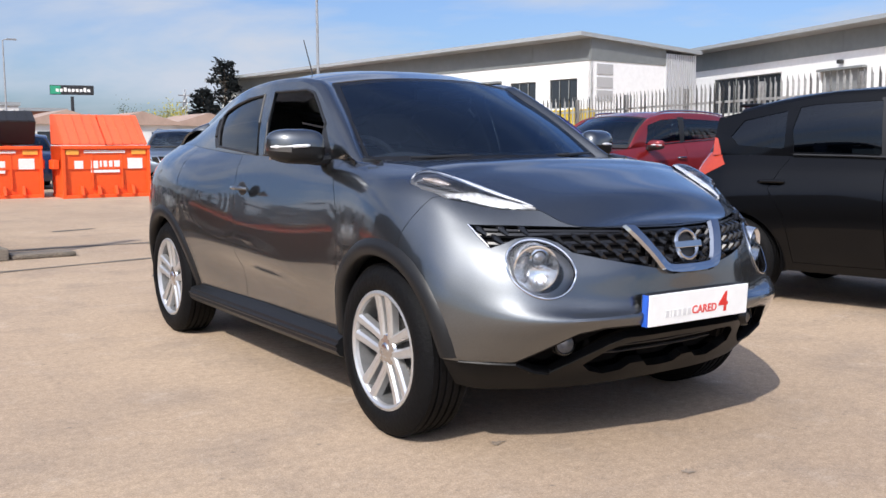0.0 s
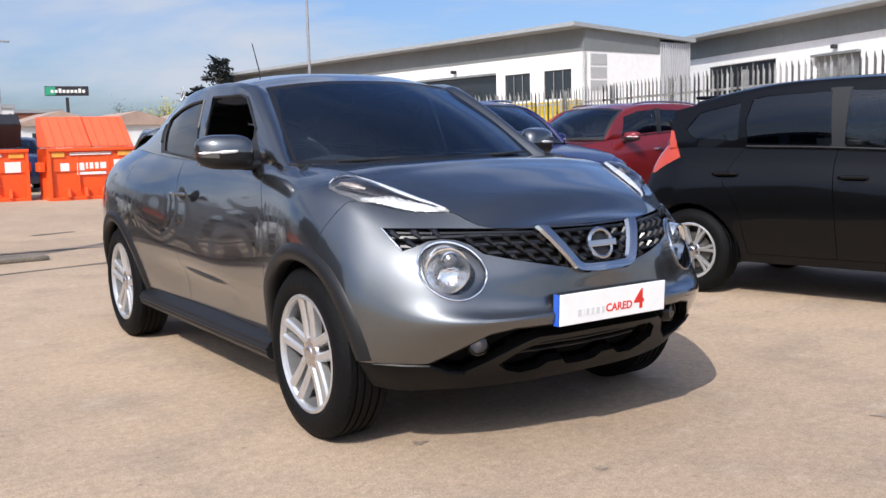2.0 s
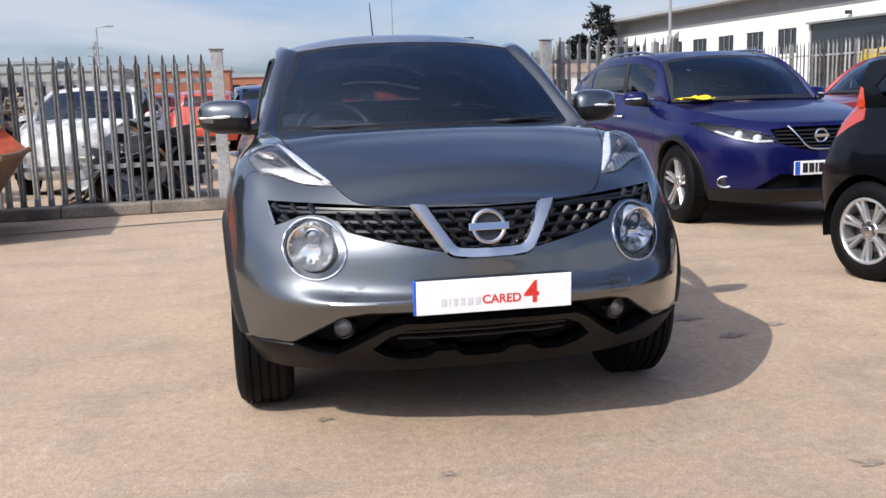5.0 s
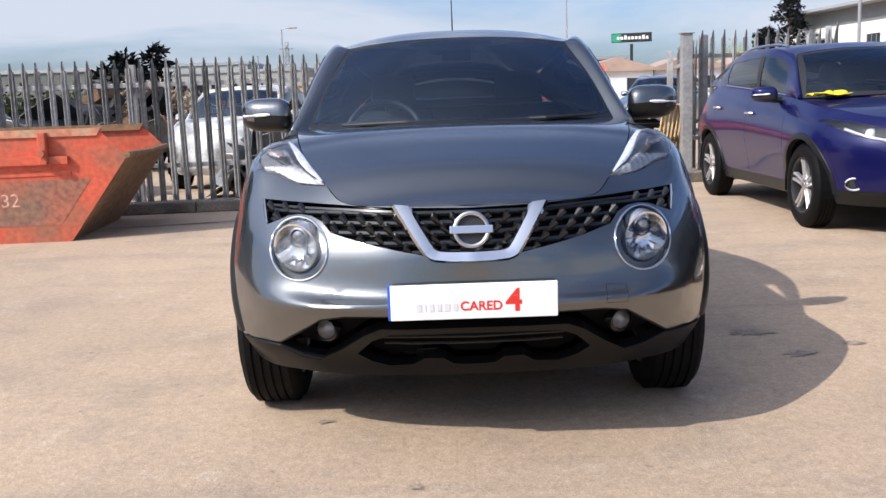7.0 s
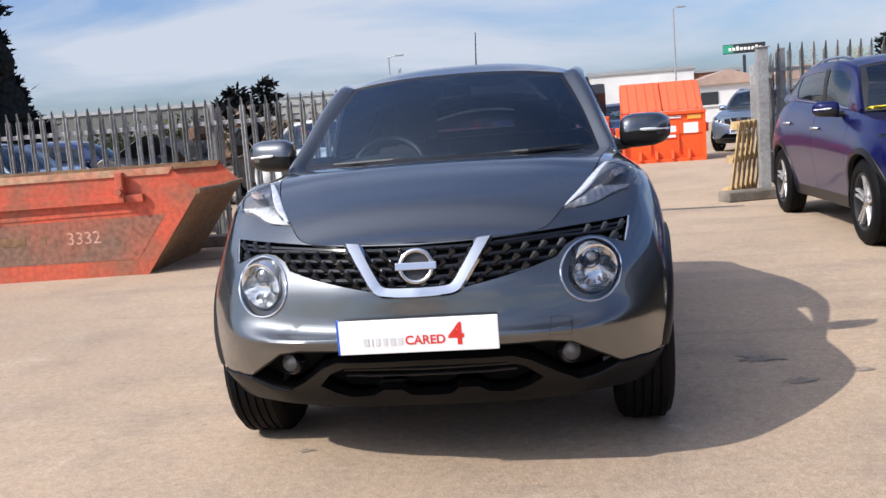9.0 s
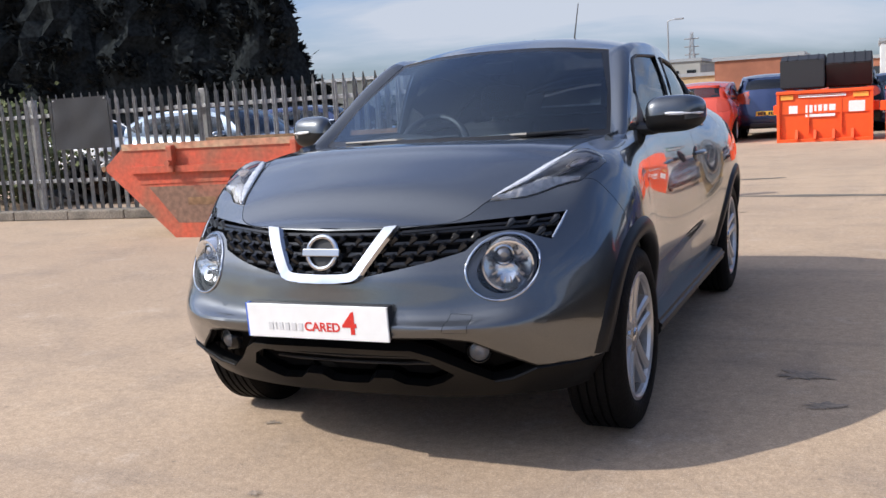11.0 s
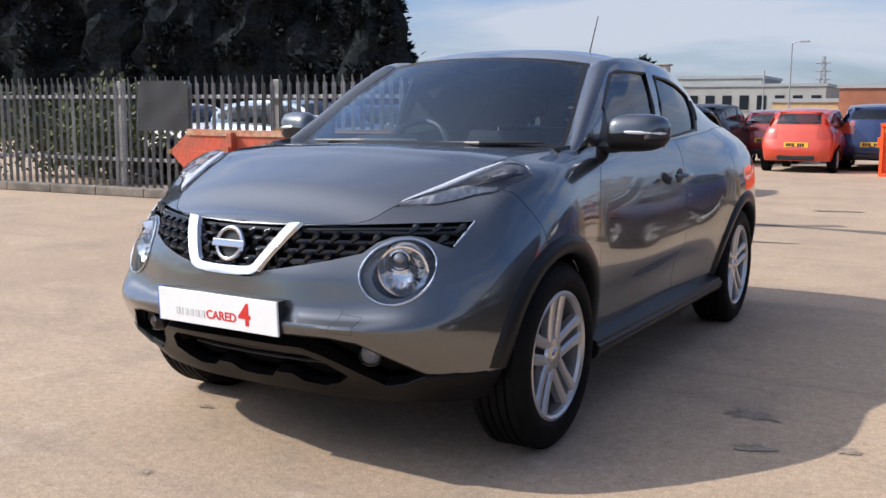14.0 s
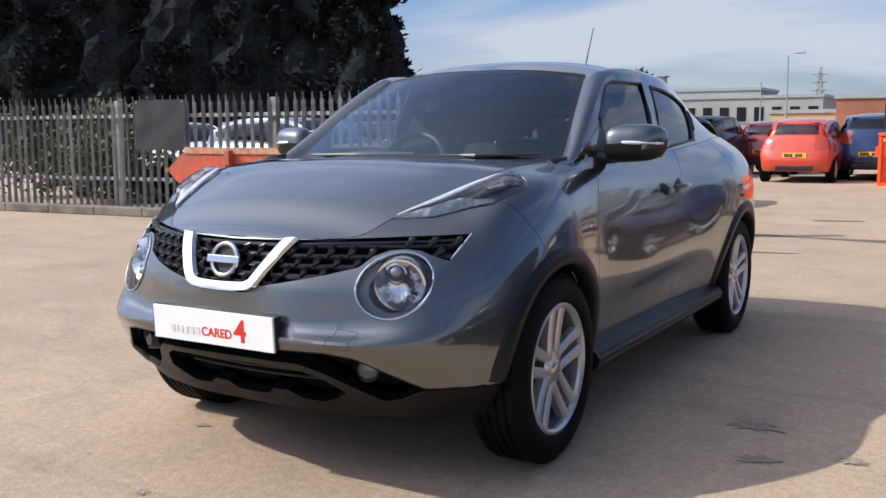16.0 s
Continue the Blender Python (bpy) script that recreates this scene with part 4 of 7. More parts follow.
# ---- car materials ----
paint_grey = car_paint("gunmetal_grey_metallic", (0.036, 0.0378, 0.0386), 0.2, 0.15, 1.0, wide=0.40, coat_ior=1.86, share=0.36, flake_gain=7.0)
paint_black = car_paint("black_metallic", (0.003, 0.003, 0.0034), 0.3, 0.35, 0.1, coat=0.4, spec=0.08)
paint_blue = car_paint("deep_blue_metallic", (0.004, 0.005, 0.062), 0.3, 0.30, 0.25, coat=0.5, spec=0.25)
paint_red = car_paint("red_metallic", (0.22, 0.013, 0.014), 0.2, 0.35, 0.4)
paint_orange = car_paint("orange_red_paint", (0.58, 0.055, 0.02), 0.1, 0.4, 0.1)
paint_navy = car_paint("navy_metallic", (0.012, 0.03, 0.10), 0.2, 0.35, 0.6)
paint_silver = car_paint("blue_silver_metallic", (0.20, 0.25, 0.31), 0.2, 0.38, 0.7)
paint_white = car_paint("white_paint", (0.7, 0.7, 0.69), 0.04, 0.45, 0.0)
trim_black = material("black_trim", (0.016, 0.016, 0.017), 0.45, 0, 0.15, 120, 0.05)
trim_satin = material("dark_grey_plastic", (0.010, 0.0103, 0.0112), 0.40, 0, 0.15, 150, 0.04, spec=0.28)
trim_gloss = material("gloss_black_trim", (0.008, 0.008, 0.009), 0.22, 0, 0.1, 60)
label_pale = material("pale_grey_print", (0.64, 0.64, 0.64), 0.5, 0, 0.03, 20)
reflector = material("silvered_reflector", (0.88, 0.89, 0.90), 0.14, 0.9, 0.06, 60)
# near-black: the shade of body insides, recesses and wheel arches is in the colour
void_black = material("shade_black_inner", (0.005, 0.005, 0.0055), 0.9, 0, 0.1, 20, spec=0.08)
chrome = material("chrome", (0.56, 0.57, 0.59), 0.07, 1.0, 0.03, 15)
chrome_satin = material("satin_chrome", (0.62, 0.62, 0.63), 0.25, 1.0, 0.03, 15)
alloy = material("silver_alloy", (0.58, 0.58, 0.58), 0.32, 0.75, 0.05, 40)
alloy_dark = material("dark_alloy_recess", (0.03, 0.03, 0.032), 0.45, 0.4, 0.1, 40)
rubber = material("tyre_rubber", (0.005, 0.005, 0.0055), 0.62, 0, 0.25, 70, 0.3, 0.5, 4.0, (0.007, 0.0066, 0.006), spec=0.10)
lens_clear = glass("clear_lens", (1, 1, 1), 0.93)
lens_red = material("red_lens", (0.45, 0.05, 0.018), 0.12, 0, 0.08, 60, coat=1.0)
lamp_guide = material("frosted_light_guide", (0.62, 0.63, 0.65), 0.25, 0.1, 0.2, 40, coat=1.0)
lamp_smoke = material("smoky_lamp_bowl", (0.33, 0.335, 0.35), 0.28, 0.4, 0.25, 35)
indicator_clear = material("silver_amber_lens", (0.66, 0.57, 0.52), 0.18, 0.5, 0.5, 45, coat=1.0)
lens_white = material("frosted_lens", (0.78, 0.79, 0.81), 0.25, 0.0, 0.08, 60, coat=1.0)
screen_glass = glass("windscreen_glass", (0.58, 0.74, 0.88), 0.75, ior=1.75, sheen=(0.72, 0.86, 1.0))
side_glass = glass("side_window_glass", (0.55, 0.65, 0.72), 0.4, ior=1.7)
tint_glass = glass("privacy_glass", (0.5, 0.6, 0.7), 0.10)
seat_cloth = material("dark_seat_cloth", (0.035, 0.034, 0.034), 0.9, 0, 0.2, 80, 0.2)
dash_plastic = material("dashboard_plastic", (0.03, 0.03, 0.032), 0.7, 0, 0.15, 90, 0.1)


projector_glass = material("projector_lens", (0.20, 0.21, 0.23), 0.06, 0.5, 0.1, 40, coat=1.0)
lamp_grey = material("satin_lamp_bezel", (0.13, 0.133, 0.14), 0.3, 0.7, 0.05, 40)
lamp_dark = material("dark_lamp_insert", (0.05, 0.05, 0.055), 0.35, 0.2, 0.1, 60)
skirt_grey = material("dark_grey_bumper_plastic", (0.0045, 0.0046, 0.005), 0.36, 0, 0.2, 140, 0.05, spec=0.16)
# wheel barrels, a darker grey than rim and spokes
barrel_grey = material("mid_grey_alloy", (0.26, 0.26, 0.26), 0.4, 0.6, 0.15, 30)
brake_iron = material("brake_iron", (0.10, 0.095, 0.09), 0.5, 0.6, 0.2, 30)


# ---- sheet-metal tools ----
def flat(axis, p):
    return (p[1], p[2]) if axis == "x" else (p[0], p[2]) if axis == "y" else (p[0], p[1])


def in_polygon(poly, p):
    hit = False
    for (x0, y0), (x1, y1) in zip(poly, poly[1:] + poly[:1]):
        if (y0 > p[1]) != (y1 > p[1]) and p[0] < (x1 - x0) * (p[1] - y0) / (y1 - y0) + x0:
            hit = not hit
    return hit


def carve(bm, poly, axis, keep=None):
    """Cuts the outline of poly, seen along an axis, into the sheet; returns the faces within it."""
    poly = [tuple(p) for p in poly]
    lo = [min(p[i] for p in poly) - 0.002 for i in (0, 1)]
    hi = [max(p[i] for p in poly) + 0.002 for i in (0, 1)]

    def near(f, a, b):
        ps = [flat(axis, v.co) for v in f.verts]
        return all(max(p[i] for p in ps) >= a[i] and min(p[i] for p in ps) <= b[i] for i in (0, 1))

    pool = {f for f in bm.faces if (keep is None or keep(f.calc_center_median())) and near(f, lo, hi)}
    for p, q in zip(poly, poly[1:] + poly[:1]):
        a = [min(p[i], q[i]) - 0.0005 for i in (0, 1)]
        b = [max(p[i], q[i]) + 0.0005 for i in (0, 1)]
        d = (q[0] - p[0], q[1] - p[1])
        length = math.hypot(*d)
        if length < 1e-6:
            continue
        nrm = (-d[1] / length, d[0] / length)
        faces = [f for f in pool if f.is_valid and near(f, a, b)]
        if not faces:
            continue
        if axis == "x":
            co, no = (0, *p), (0, *nrm)
        elif axis == "y":
            co, no = (p[0], 0, p[1]), (nrm[0], 0, nrm[1])
        else:
            co, no = (*p, 0), (*nrm, 0)
        geom = list({e for f in faces for e in f.edges}) + list({v for f in faces for v in f.verts}) + faces
        res = bmesh.ops.bisect_plane(bm, geom=geom, dist=1e-5, plane_co=co, plane_no=no)
        pool = {f for f in pool if f.is_valid} | {g for g in res["geom"] if isinstance(g, bmesh.types.BMFace)}
        for f in faces:
            if f.is_valid:
                pool.add(f)
        extra = {h for g in res["geom_cut"] if isinstance(g, bmesh.types.BMVert) for h in g.link_faces}
        pool |= {f for f in extra if keep is None or keep(f.calc_center_median())}
    return [f for f in pool if f.is_valid and in_polygon(poly, flat(axis, f.calc_center_median()))]


def pull(bm, faces):
    """Takes faces out of a sheet into one of their own."""
    out_ = bmesh.new()
    made = {}
    for f in faces:
        for v in f.verts:
            if v not in made:
                made[v] = out_.verts.new(v.co)
        try:
            out_.faces.new([made[v] for v in f.verts])
        except ValueError:
            pass
    bmesh.ops.delete(bm, geom=faces, context="FACES")
    return out_


def mirrored(bm):
    out_ = bm.copy()
    for v in out_.verts:
        v.co.x = -v.co.x
    bmesh.ops.reverse_faces(out_, faces=out_.faces[:])
    return out_


def merge(*sheets):
    """One sheet out of several, welded where they meet."""
    out_ = bmesh.new()
    for s in sheets:
        made = {v: out_.verts.new(v.co) for v in s.verts}
        for f in s.faces:
            out_.faces.new([made[v] for v in f.verts])
        s.free()
    bmesh.ops.remove_doubles(out_, verts=out_.verts, dist=2e-4)
    return out_


def islands(bm):
    """The loose pieces of a sheet, each as a sheet of its own; scraps are dropped."""
    left, out_ = set(bm.faces), []
    while left:
        seed = left.pop()
        group, edge_ = [seed], [seed]
        while edge_:
            f = edge_.pop()
            for e in f.edges:
                for g in e.link_faces:
                    if g in left:
                        left.discard(g)
                        group.append(g)
                        edge_.append(g)
        if sum(f.calc_area() for f in group) > 0.004:
            piece = bmesh.new()
            made = {}
            for f in group:
                for v in f.verts:
                    if v not in made:
                        made[v] = piece.verts.new(v.co)
                piece.faces.new([made[v] for v in f.verts])
            out_.append(piece)
    bm.free()
    return out_


def whole(half):
    return merge(mirrored(half), half)


def outward(bm, centre):
    """Turns all faces of an open sheet away from a point."""
    bmesh.ops.recalc_face_normals(bm, faces=bm.faces)
    bm.normal_update()
    s = sum((f.calc_center_median() - Vector(centre)).dot(f.normal) * f.calc_area() for f in bm.faces)
    if s < 0:
        bmesh.ops.reverse_faces(bm, faces=bm.faces[:])
    bm.normal_update()
    return bm


def panel(bm, centre=(0, 1.2, 0.6), gap=0.0022, fold=0.012):
    """A pressed panel: its edge stands back by a gap and is folded inwards."""
    outward(bm, centre)
    rim = [e for e in bm.edges if len(e.link_faces) == 1]
    push = {}
    for e in rim:
        f = e.link_faces[0]
        d = (e.verts[1].co - e.verts[0].co).normalized()
        w = f.normal.cross(d)
        if w.dot(f.calc_center_median() - e.verts[0].co) < 0:
            w = -w
        for v in e.verts:
            push[v] = push.get(v, Vector()) + w
    nrm = {v: v.normal.copy() for v in push}
    for v, w in push.items():
        if w.length > 1e-6:
            v.co += w.normalized() * gap
    res = bmesh.ops.extrude_edge_only(bm, edges=rim)
    back_ = [g for g in res["geom"] if isinstance(g, bmesh.types.BMVert)]
    for v in back_:
        o = next((e.other_vert(v) for e in v.link_edges if e.other_vert(v) in nrm), None)
        if o is not None:
            v.co -= nrm[o] * fold
    return bm


def shifted(bm, offset):
    """A sheet moved along its normals."""
    bm.normal_update()
    n = {v: v.normal.copy() for v in bm.verts}
    for v in bm.verts:
        v.co += n[v] * offset
    return bm


def both(name, bm, mat, parent, label="", sharp=35, fold=True, gap=0.0022):
    """The same panel on either side."""
    other = mirrored(bm)
    out_ = []
    for b in (bm, other):
        c = (0, 1.2, 0.6)
        out_.append(part(name, panel(b, c, gap) if fold else outward(b, c), mat, parent, label, True, sharp))
    return out_


def coons(bottom, top, left, right, n, m, bulge=0.0, normal=(0, 0, 1)):
    """A sheet between four edges, bulged along a direction."""
    b, t = spline(bottom, n), spline(top, n)
    l, r = spline(left, m), spline(right, m)
    rows = []
    for j in range(m):
        v = j / (m - 1)
        row = []
        for i in range(n):
            u = i / (n - 1)
            p = (1 - v) * b[i] + v * t[i] + (1 - u) * l[j] + u * r[j]
            p = p - ((1 - u) * (1 - v) * b[0] + u * (1 - v) * b[-1] + (1 - u) * v * t[0] + u * v * t[-1])
            p = p + np.array(normal) * bulge * 16 * u * (1 - u) * v * (1 - v)
            row.append(p)
        rows.append(row)
    return sheet(rows)


def shell(stations, per=9, levels=5):
    """One half of the body: rails splined through the stations from the nose round the side to the tail."""
    rails = list(zip(*stations))
    lines = [spline(r, per * (len(stations) - 1) + 1) for r in rails]
    cols = [spline([l[i] for l in lines], levels * (len(rails) - 1) + 1) for i in range(len(lines[0]))]
    return sheet([[p for p in c] for c in cols]), lines


def circle(c, rx, ry, n=36):
    return [(c[0] + rx * math.cos(k * math.tau / n), c[1] + ry * math.sin(k * math.tau / n)) for k in range(n)]


def arch(c, r, n=40):
    """A wheel opening: round above, straight down below the axle."""
    return [(c[0] + r * math.cos(a), c[1] + r * math.sin(a)) for a in np.linspace(-0.12, math.pi + 0.12, n)] + [(c[0] - r * 1.0, 0.05), (c[0] + r * 1.0, 0.05)]


# ---- wheels ----
def wheel(at, side, radius, width, rim, style, parent, name="wheel"):
    """A road wheel with its outer face to the given side: tyre, rim, spokes and hub."""
    root = new(name)
    root.empty_display_size = 0.1
    root.parent = parent
    root.matrix_basis = pose(*at)
    s = side
    w = width / 2
    count, twin, half, spread = style[:4]
    dark = len(style) > 4
    bm = bmesh.new()
    prof = [(rim, -w * 0.8), (rim + 0.012, -w * 0.95), (radius - 0.055, -w), (radius - 0.022, -w * 0.9), (radius - 0.004, -w * 0.68)]
    for k in range(5):
        c = -w * 0.6 + k * w * 0.3
        prof += [(radius, c - w * 0.1), (radius, c + w * 0.1)]
        if k < 4:
            prof += [(radius - 0.008, c + w * 0.12), (radius - 0.008, c + w * 0.18)]
    prof += [(radius - 0.004, w * 0.68), (radius - 0.022, w * 0.9), (radius - 0.055, w), (rim + 0.03, w * 1.0), (rim + 0.012, w * 0.95), (rim, w * 0.8)]
    lathe(bm, [(r, d * s) for r, d in prof], 56)
    part("tyre", fix(bm), rubber, root, smooth=True, sharp=40)
    bm = bmesh.new()
    lathe(bm, [(r, d * s) for r, d in ((rim + 0.004, w * 0.80), (rim + 0.004, w * 0.9), (rim - 0.006, w * 0.93), (rim - 0.016, w * 0.86), (rim - 0.019, w * 0.74))], 56)
    part("rim", fix(bm), alloy_dark if dark else alloy, root, smooth=True)
    bm = bmesh.new()
    lathe(bm, [(r, d * s) for r, d in ((rim - 0.019, w * 0.74), (rim - 0.022, w * 0.5), (rim - 0.03, -w * 0.8), (rim, -w * 0.85))], 56)
    part("barrel", fix(bm), alloy_dark if dark else barrel_grey, root, smooth=True)
    bm = bmesh.new()
    lathe(bm, [(0.0, w * 0.15 * s), (rim - 0.03, w * 0.12 * s), (rim - 0.03, w * 0.0)], 40)
    part("brake_backing", fix(bm), alloy_dark, root)
    bm = bmesh.new()
    lathe(bm, [(0.0, 0.26 * w * s), (0.13, 0.26 * w * s), (0.13, 0.14 * w * s)], 40)
    part("brake_disc", fix(bm), brake_iron, root)
    for k in range(count):
        a0 = math.tau * k / count + 0.3
        for t in ((-1, 1) if twin else (0,)):
            bm = bmesh.new()
            rows = []
            for j, r in enumerate(np.linspace(0.035, rim - 0.008, 7)):
                f = j / 6
                a = a0 + t * min(0.8, (half * 1.25 + 0.010 * f) / max(r, 0.045)) if count == 5 else a0 + t * (spread * (0.35 + 0.65 * f))
                ca, sa = math.cos(a), math.sin(a)
                hw = half * (0.92 - 0.05 * f + 0.25 * f * f)
                face = w * (0.72 + 0.16 * f * f) * s
                c = Vector((0, ca * r, sa * r))
                q = Vector((0, -sa, ca))
                x = Vector((1, 0, 0))
                rows.append([c + q * o * hw + x * (face - s * dz) for o, dz in ((-1, 0.035), (-0.92, 0.008), (-0.5, 0.0), (0.5, 0.0), (0.92, 0.008), (1, 0.035))])
            vs = [[bm.verts.new(p) for p in row] for row in rows]
            for a_, b_ in zip(vs, vs[1:]):
                for i in range(5):
                    bm.faces.new((a_[i], a_[i + 1], b_[i + 1], b_[i]))
                bm.faces.new((a_[5], a_[0], b_[0], b_[5]))
            part("spoke", fix(bm), alloy, root, smooth=True, sharp=30)
    bm = bmesh.new()
    lathe(bm, [(r, d * s) for r, d in ((0.0, w * 0.80), (0.022, w * 0.80), (0.027, w * 0.77), (0.030, w * 0.74), (0.058, w * 0.71), (0.066, w * 0.62), (0.066, w * 0.3))], 28)
    part("hub_cap", fix(bm), chrome_satin, root, smooth=True)
    for k in range(5):
        a = math.tau * k / 5 + 0.9
        bm = bmesh.new()
        tube(bm, [(w * 0.6 * s, 0.047 * math.cos(a), 0.047 * math.sin(a)), (w * 0.722 * s, 0.047 * math.cos(a), 0.047 * math.sin(a))], 0.008, 6)
        part("wheel_nut", fix(bm), alloy_dark, root)
    return root


def seat(x, y, z, parent, right=True):
    """A front seat: cushion, back and headrest."""
    bm = bmesh.new()
    box(bm, (x - 0.24, y - 0.25, z), (x + 0.24, y + 0.25, z + 0.16), bevel=0.05)
    part("seat_cushion", bm, seat_cloth, parent)
    bm = bmesh.new()
    box(bm, (x - 0.23, -0.06, 0), (x + 0.23, 0.08, 0.60), pose(0, y + 0.28, z + 0.1, -18, 0, 0), 0.05)
    part("seat_back", bm, seat_cloth, parent)
    bm = bmesh.new()
    box(bm, (x - 0.13, -0.05, 0.64), (x + 0.13, 0.06, 0.82), pose(0, y + 0.28, z + 0.1, -18, 0, 0), 0.045)
    rest = part("headrest", bm, seat_cloth, parent)
    for s in (-0.05, 0.05):
        bm = bmesh.new()
        m = pose(0, y + 0.28, z + 0.1, -18, 0, 0)
        tube(bm, [m @ Vector((x + s, 0, 0.56)), m @ Vector((x + s, 0, 0.68))], 0.007, 6)
        part("headrest_post", bm, chrome_satin, rest)


def steering_wheel(x, y, z, parent):
    m = pose(x, y, z, 62, 0, 0)
    bm = bmesh.new()
    tube(bm, [m @ Vector((0.185 * math.cos(a), 0.185 * math.sin(a), 0)) for a in np.linspace(0, math.tau, 33)[:-1]], 0.017, 8, True)
    w = part("steering_wheel", bm, trim_black, parent, smooth=True)
    bm = bmesh.new()
    box(bm, (-0.07, -0.06, -0.03), (0.07, 0.06, 0.03), m, 0.02)
    part("steering_hub", bm, trim_black, w)
    for a in (0.1, math.pi - 0.1, -math.pi / 2):
        bm = bmesh.new()
        tube(bm, [m @ Vector((0.05 * math.cos(a), 0.05 * math.sin(a), 0)), m @ Vector((0.18 * math.cos(a), 0.18 * math.sin(a), 0))], 0.014, 6)
        part("steering_spoke", bm, trim_black, w)


def mirror_pod(side, c, parent, paint, size=1.0):
    """A door mirror: painted cap, dark lower shell, indicator strip, stalk and glass."""
    s, k = side, size
    bm = bmesh.new()
    bmesh.ops.create_uvsphere(bm, u_segments=28, v_segments=16, radius=1.0)
    for v in bm.verts:
        x, y, z = v.co
        taper = 1.0 - 0.12 * x * s
        v.co = Vector((c[0] + 0.118 * k * np.sign(x) * abs(x) ** 0.62, c[1] + (0.085 if y < 0 else 0.045) * k * y * taper + 0.035 * k * x * s,
                       c[2] + 0.076 * k * np.sign(z) * abs(z) ** 0.62 * taper + 0.006 * x * s))
    lower = [f for f in bm.faces if f.calc_center_median().z < c[2] - 0.012 * k]
    low = pull(bm, lower)
    pod = part("mirror_cap", fix(bm), paint, parent, smooth=True)
    part("mirror_shell", fix(low), trim_satin if size >= 1 else trim_black, pod, smooth=True)
    bm = bmesh.new()
    pts = [(c[0] + 0.118 * k * t * s, c[1] - 0.087 * k * math.sqrt(max(0.02, 1 - t * t)) + 0.035 * k * t, c[2] + 0.002 - 0.004 * t) for t in np.linspace(-0.25, 0.93, 10)]
    tube(bm, pts, [0.004] + [0.0075] * 8 + [0.003], 6)
    part("indicator_strip", bm, lens_white, pod)
    bm = bmesh.new()
    box(bm, (c[0] - 0.10 * k, c[1] + 0.035 * k, c[2] - 0.058 * k), (c[0] + 0.10 * k, c[1] + 0.046 * k, c[2] + 0.058 * k), bevel=0.004)
    part("mirror_glass", bm, chrome, pod)
    bm = bmesh.new()
    tube(bm, [(c[0] - s * 0.05 * k, c[1] + 0.0, c[2] - 0.052 * k), (c[0] - s * 0.10 * k, c[1] - 0.002, c[2] - 0.060 * k), (c[0] - s * 0.17 * k, c[1] - 0.005, c[2] - 0.056 * k)], [0.034, 0.036, 0.042], 10, flat=0.7)
    part("mirror_stalk", bm, trim_black, pod, smooth=True)
    return pod


def bars(root, name, x, y, z, widths, h, mat, m, gap=0.012):
    """A row of plain bars of given widths, standing for marks that are not lettered."""
    for w in widths:
        bm = bmesh.new()
        box(bm, (x, y - 0.0016, z), (x + w, y, z + h), m, 0.0)
        part(name, bm, mat, root)
        x += w + gap


def words(root, name, text, size, mat, m, bold=0.0):
    c = bpy.data.curves.new(name, "FONT")
    c.body, c.size, c.extrude, c.offset = text, size, 0.0006, bold
    c.materials.append(mat)
    ob = new(name, c)
    ob.parent, ob.matrix_basis = root, m
    return ob


# ---- the grey crossover ----
def side_station(y, xs, zs):
    return [(x, y, z) for x, z in zip(xs, zs)]


def crossover():
    car = thing("crossover_car", "gunmetal grey metallic five-door crossover car standing on the yard", "car", pose(0, 0, 0))
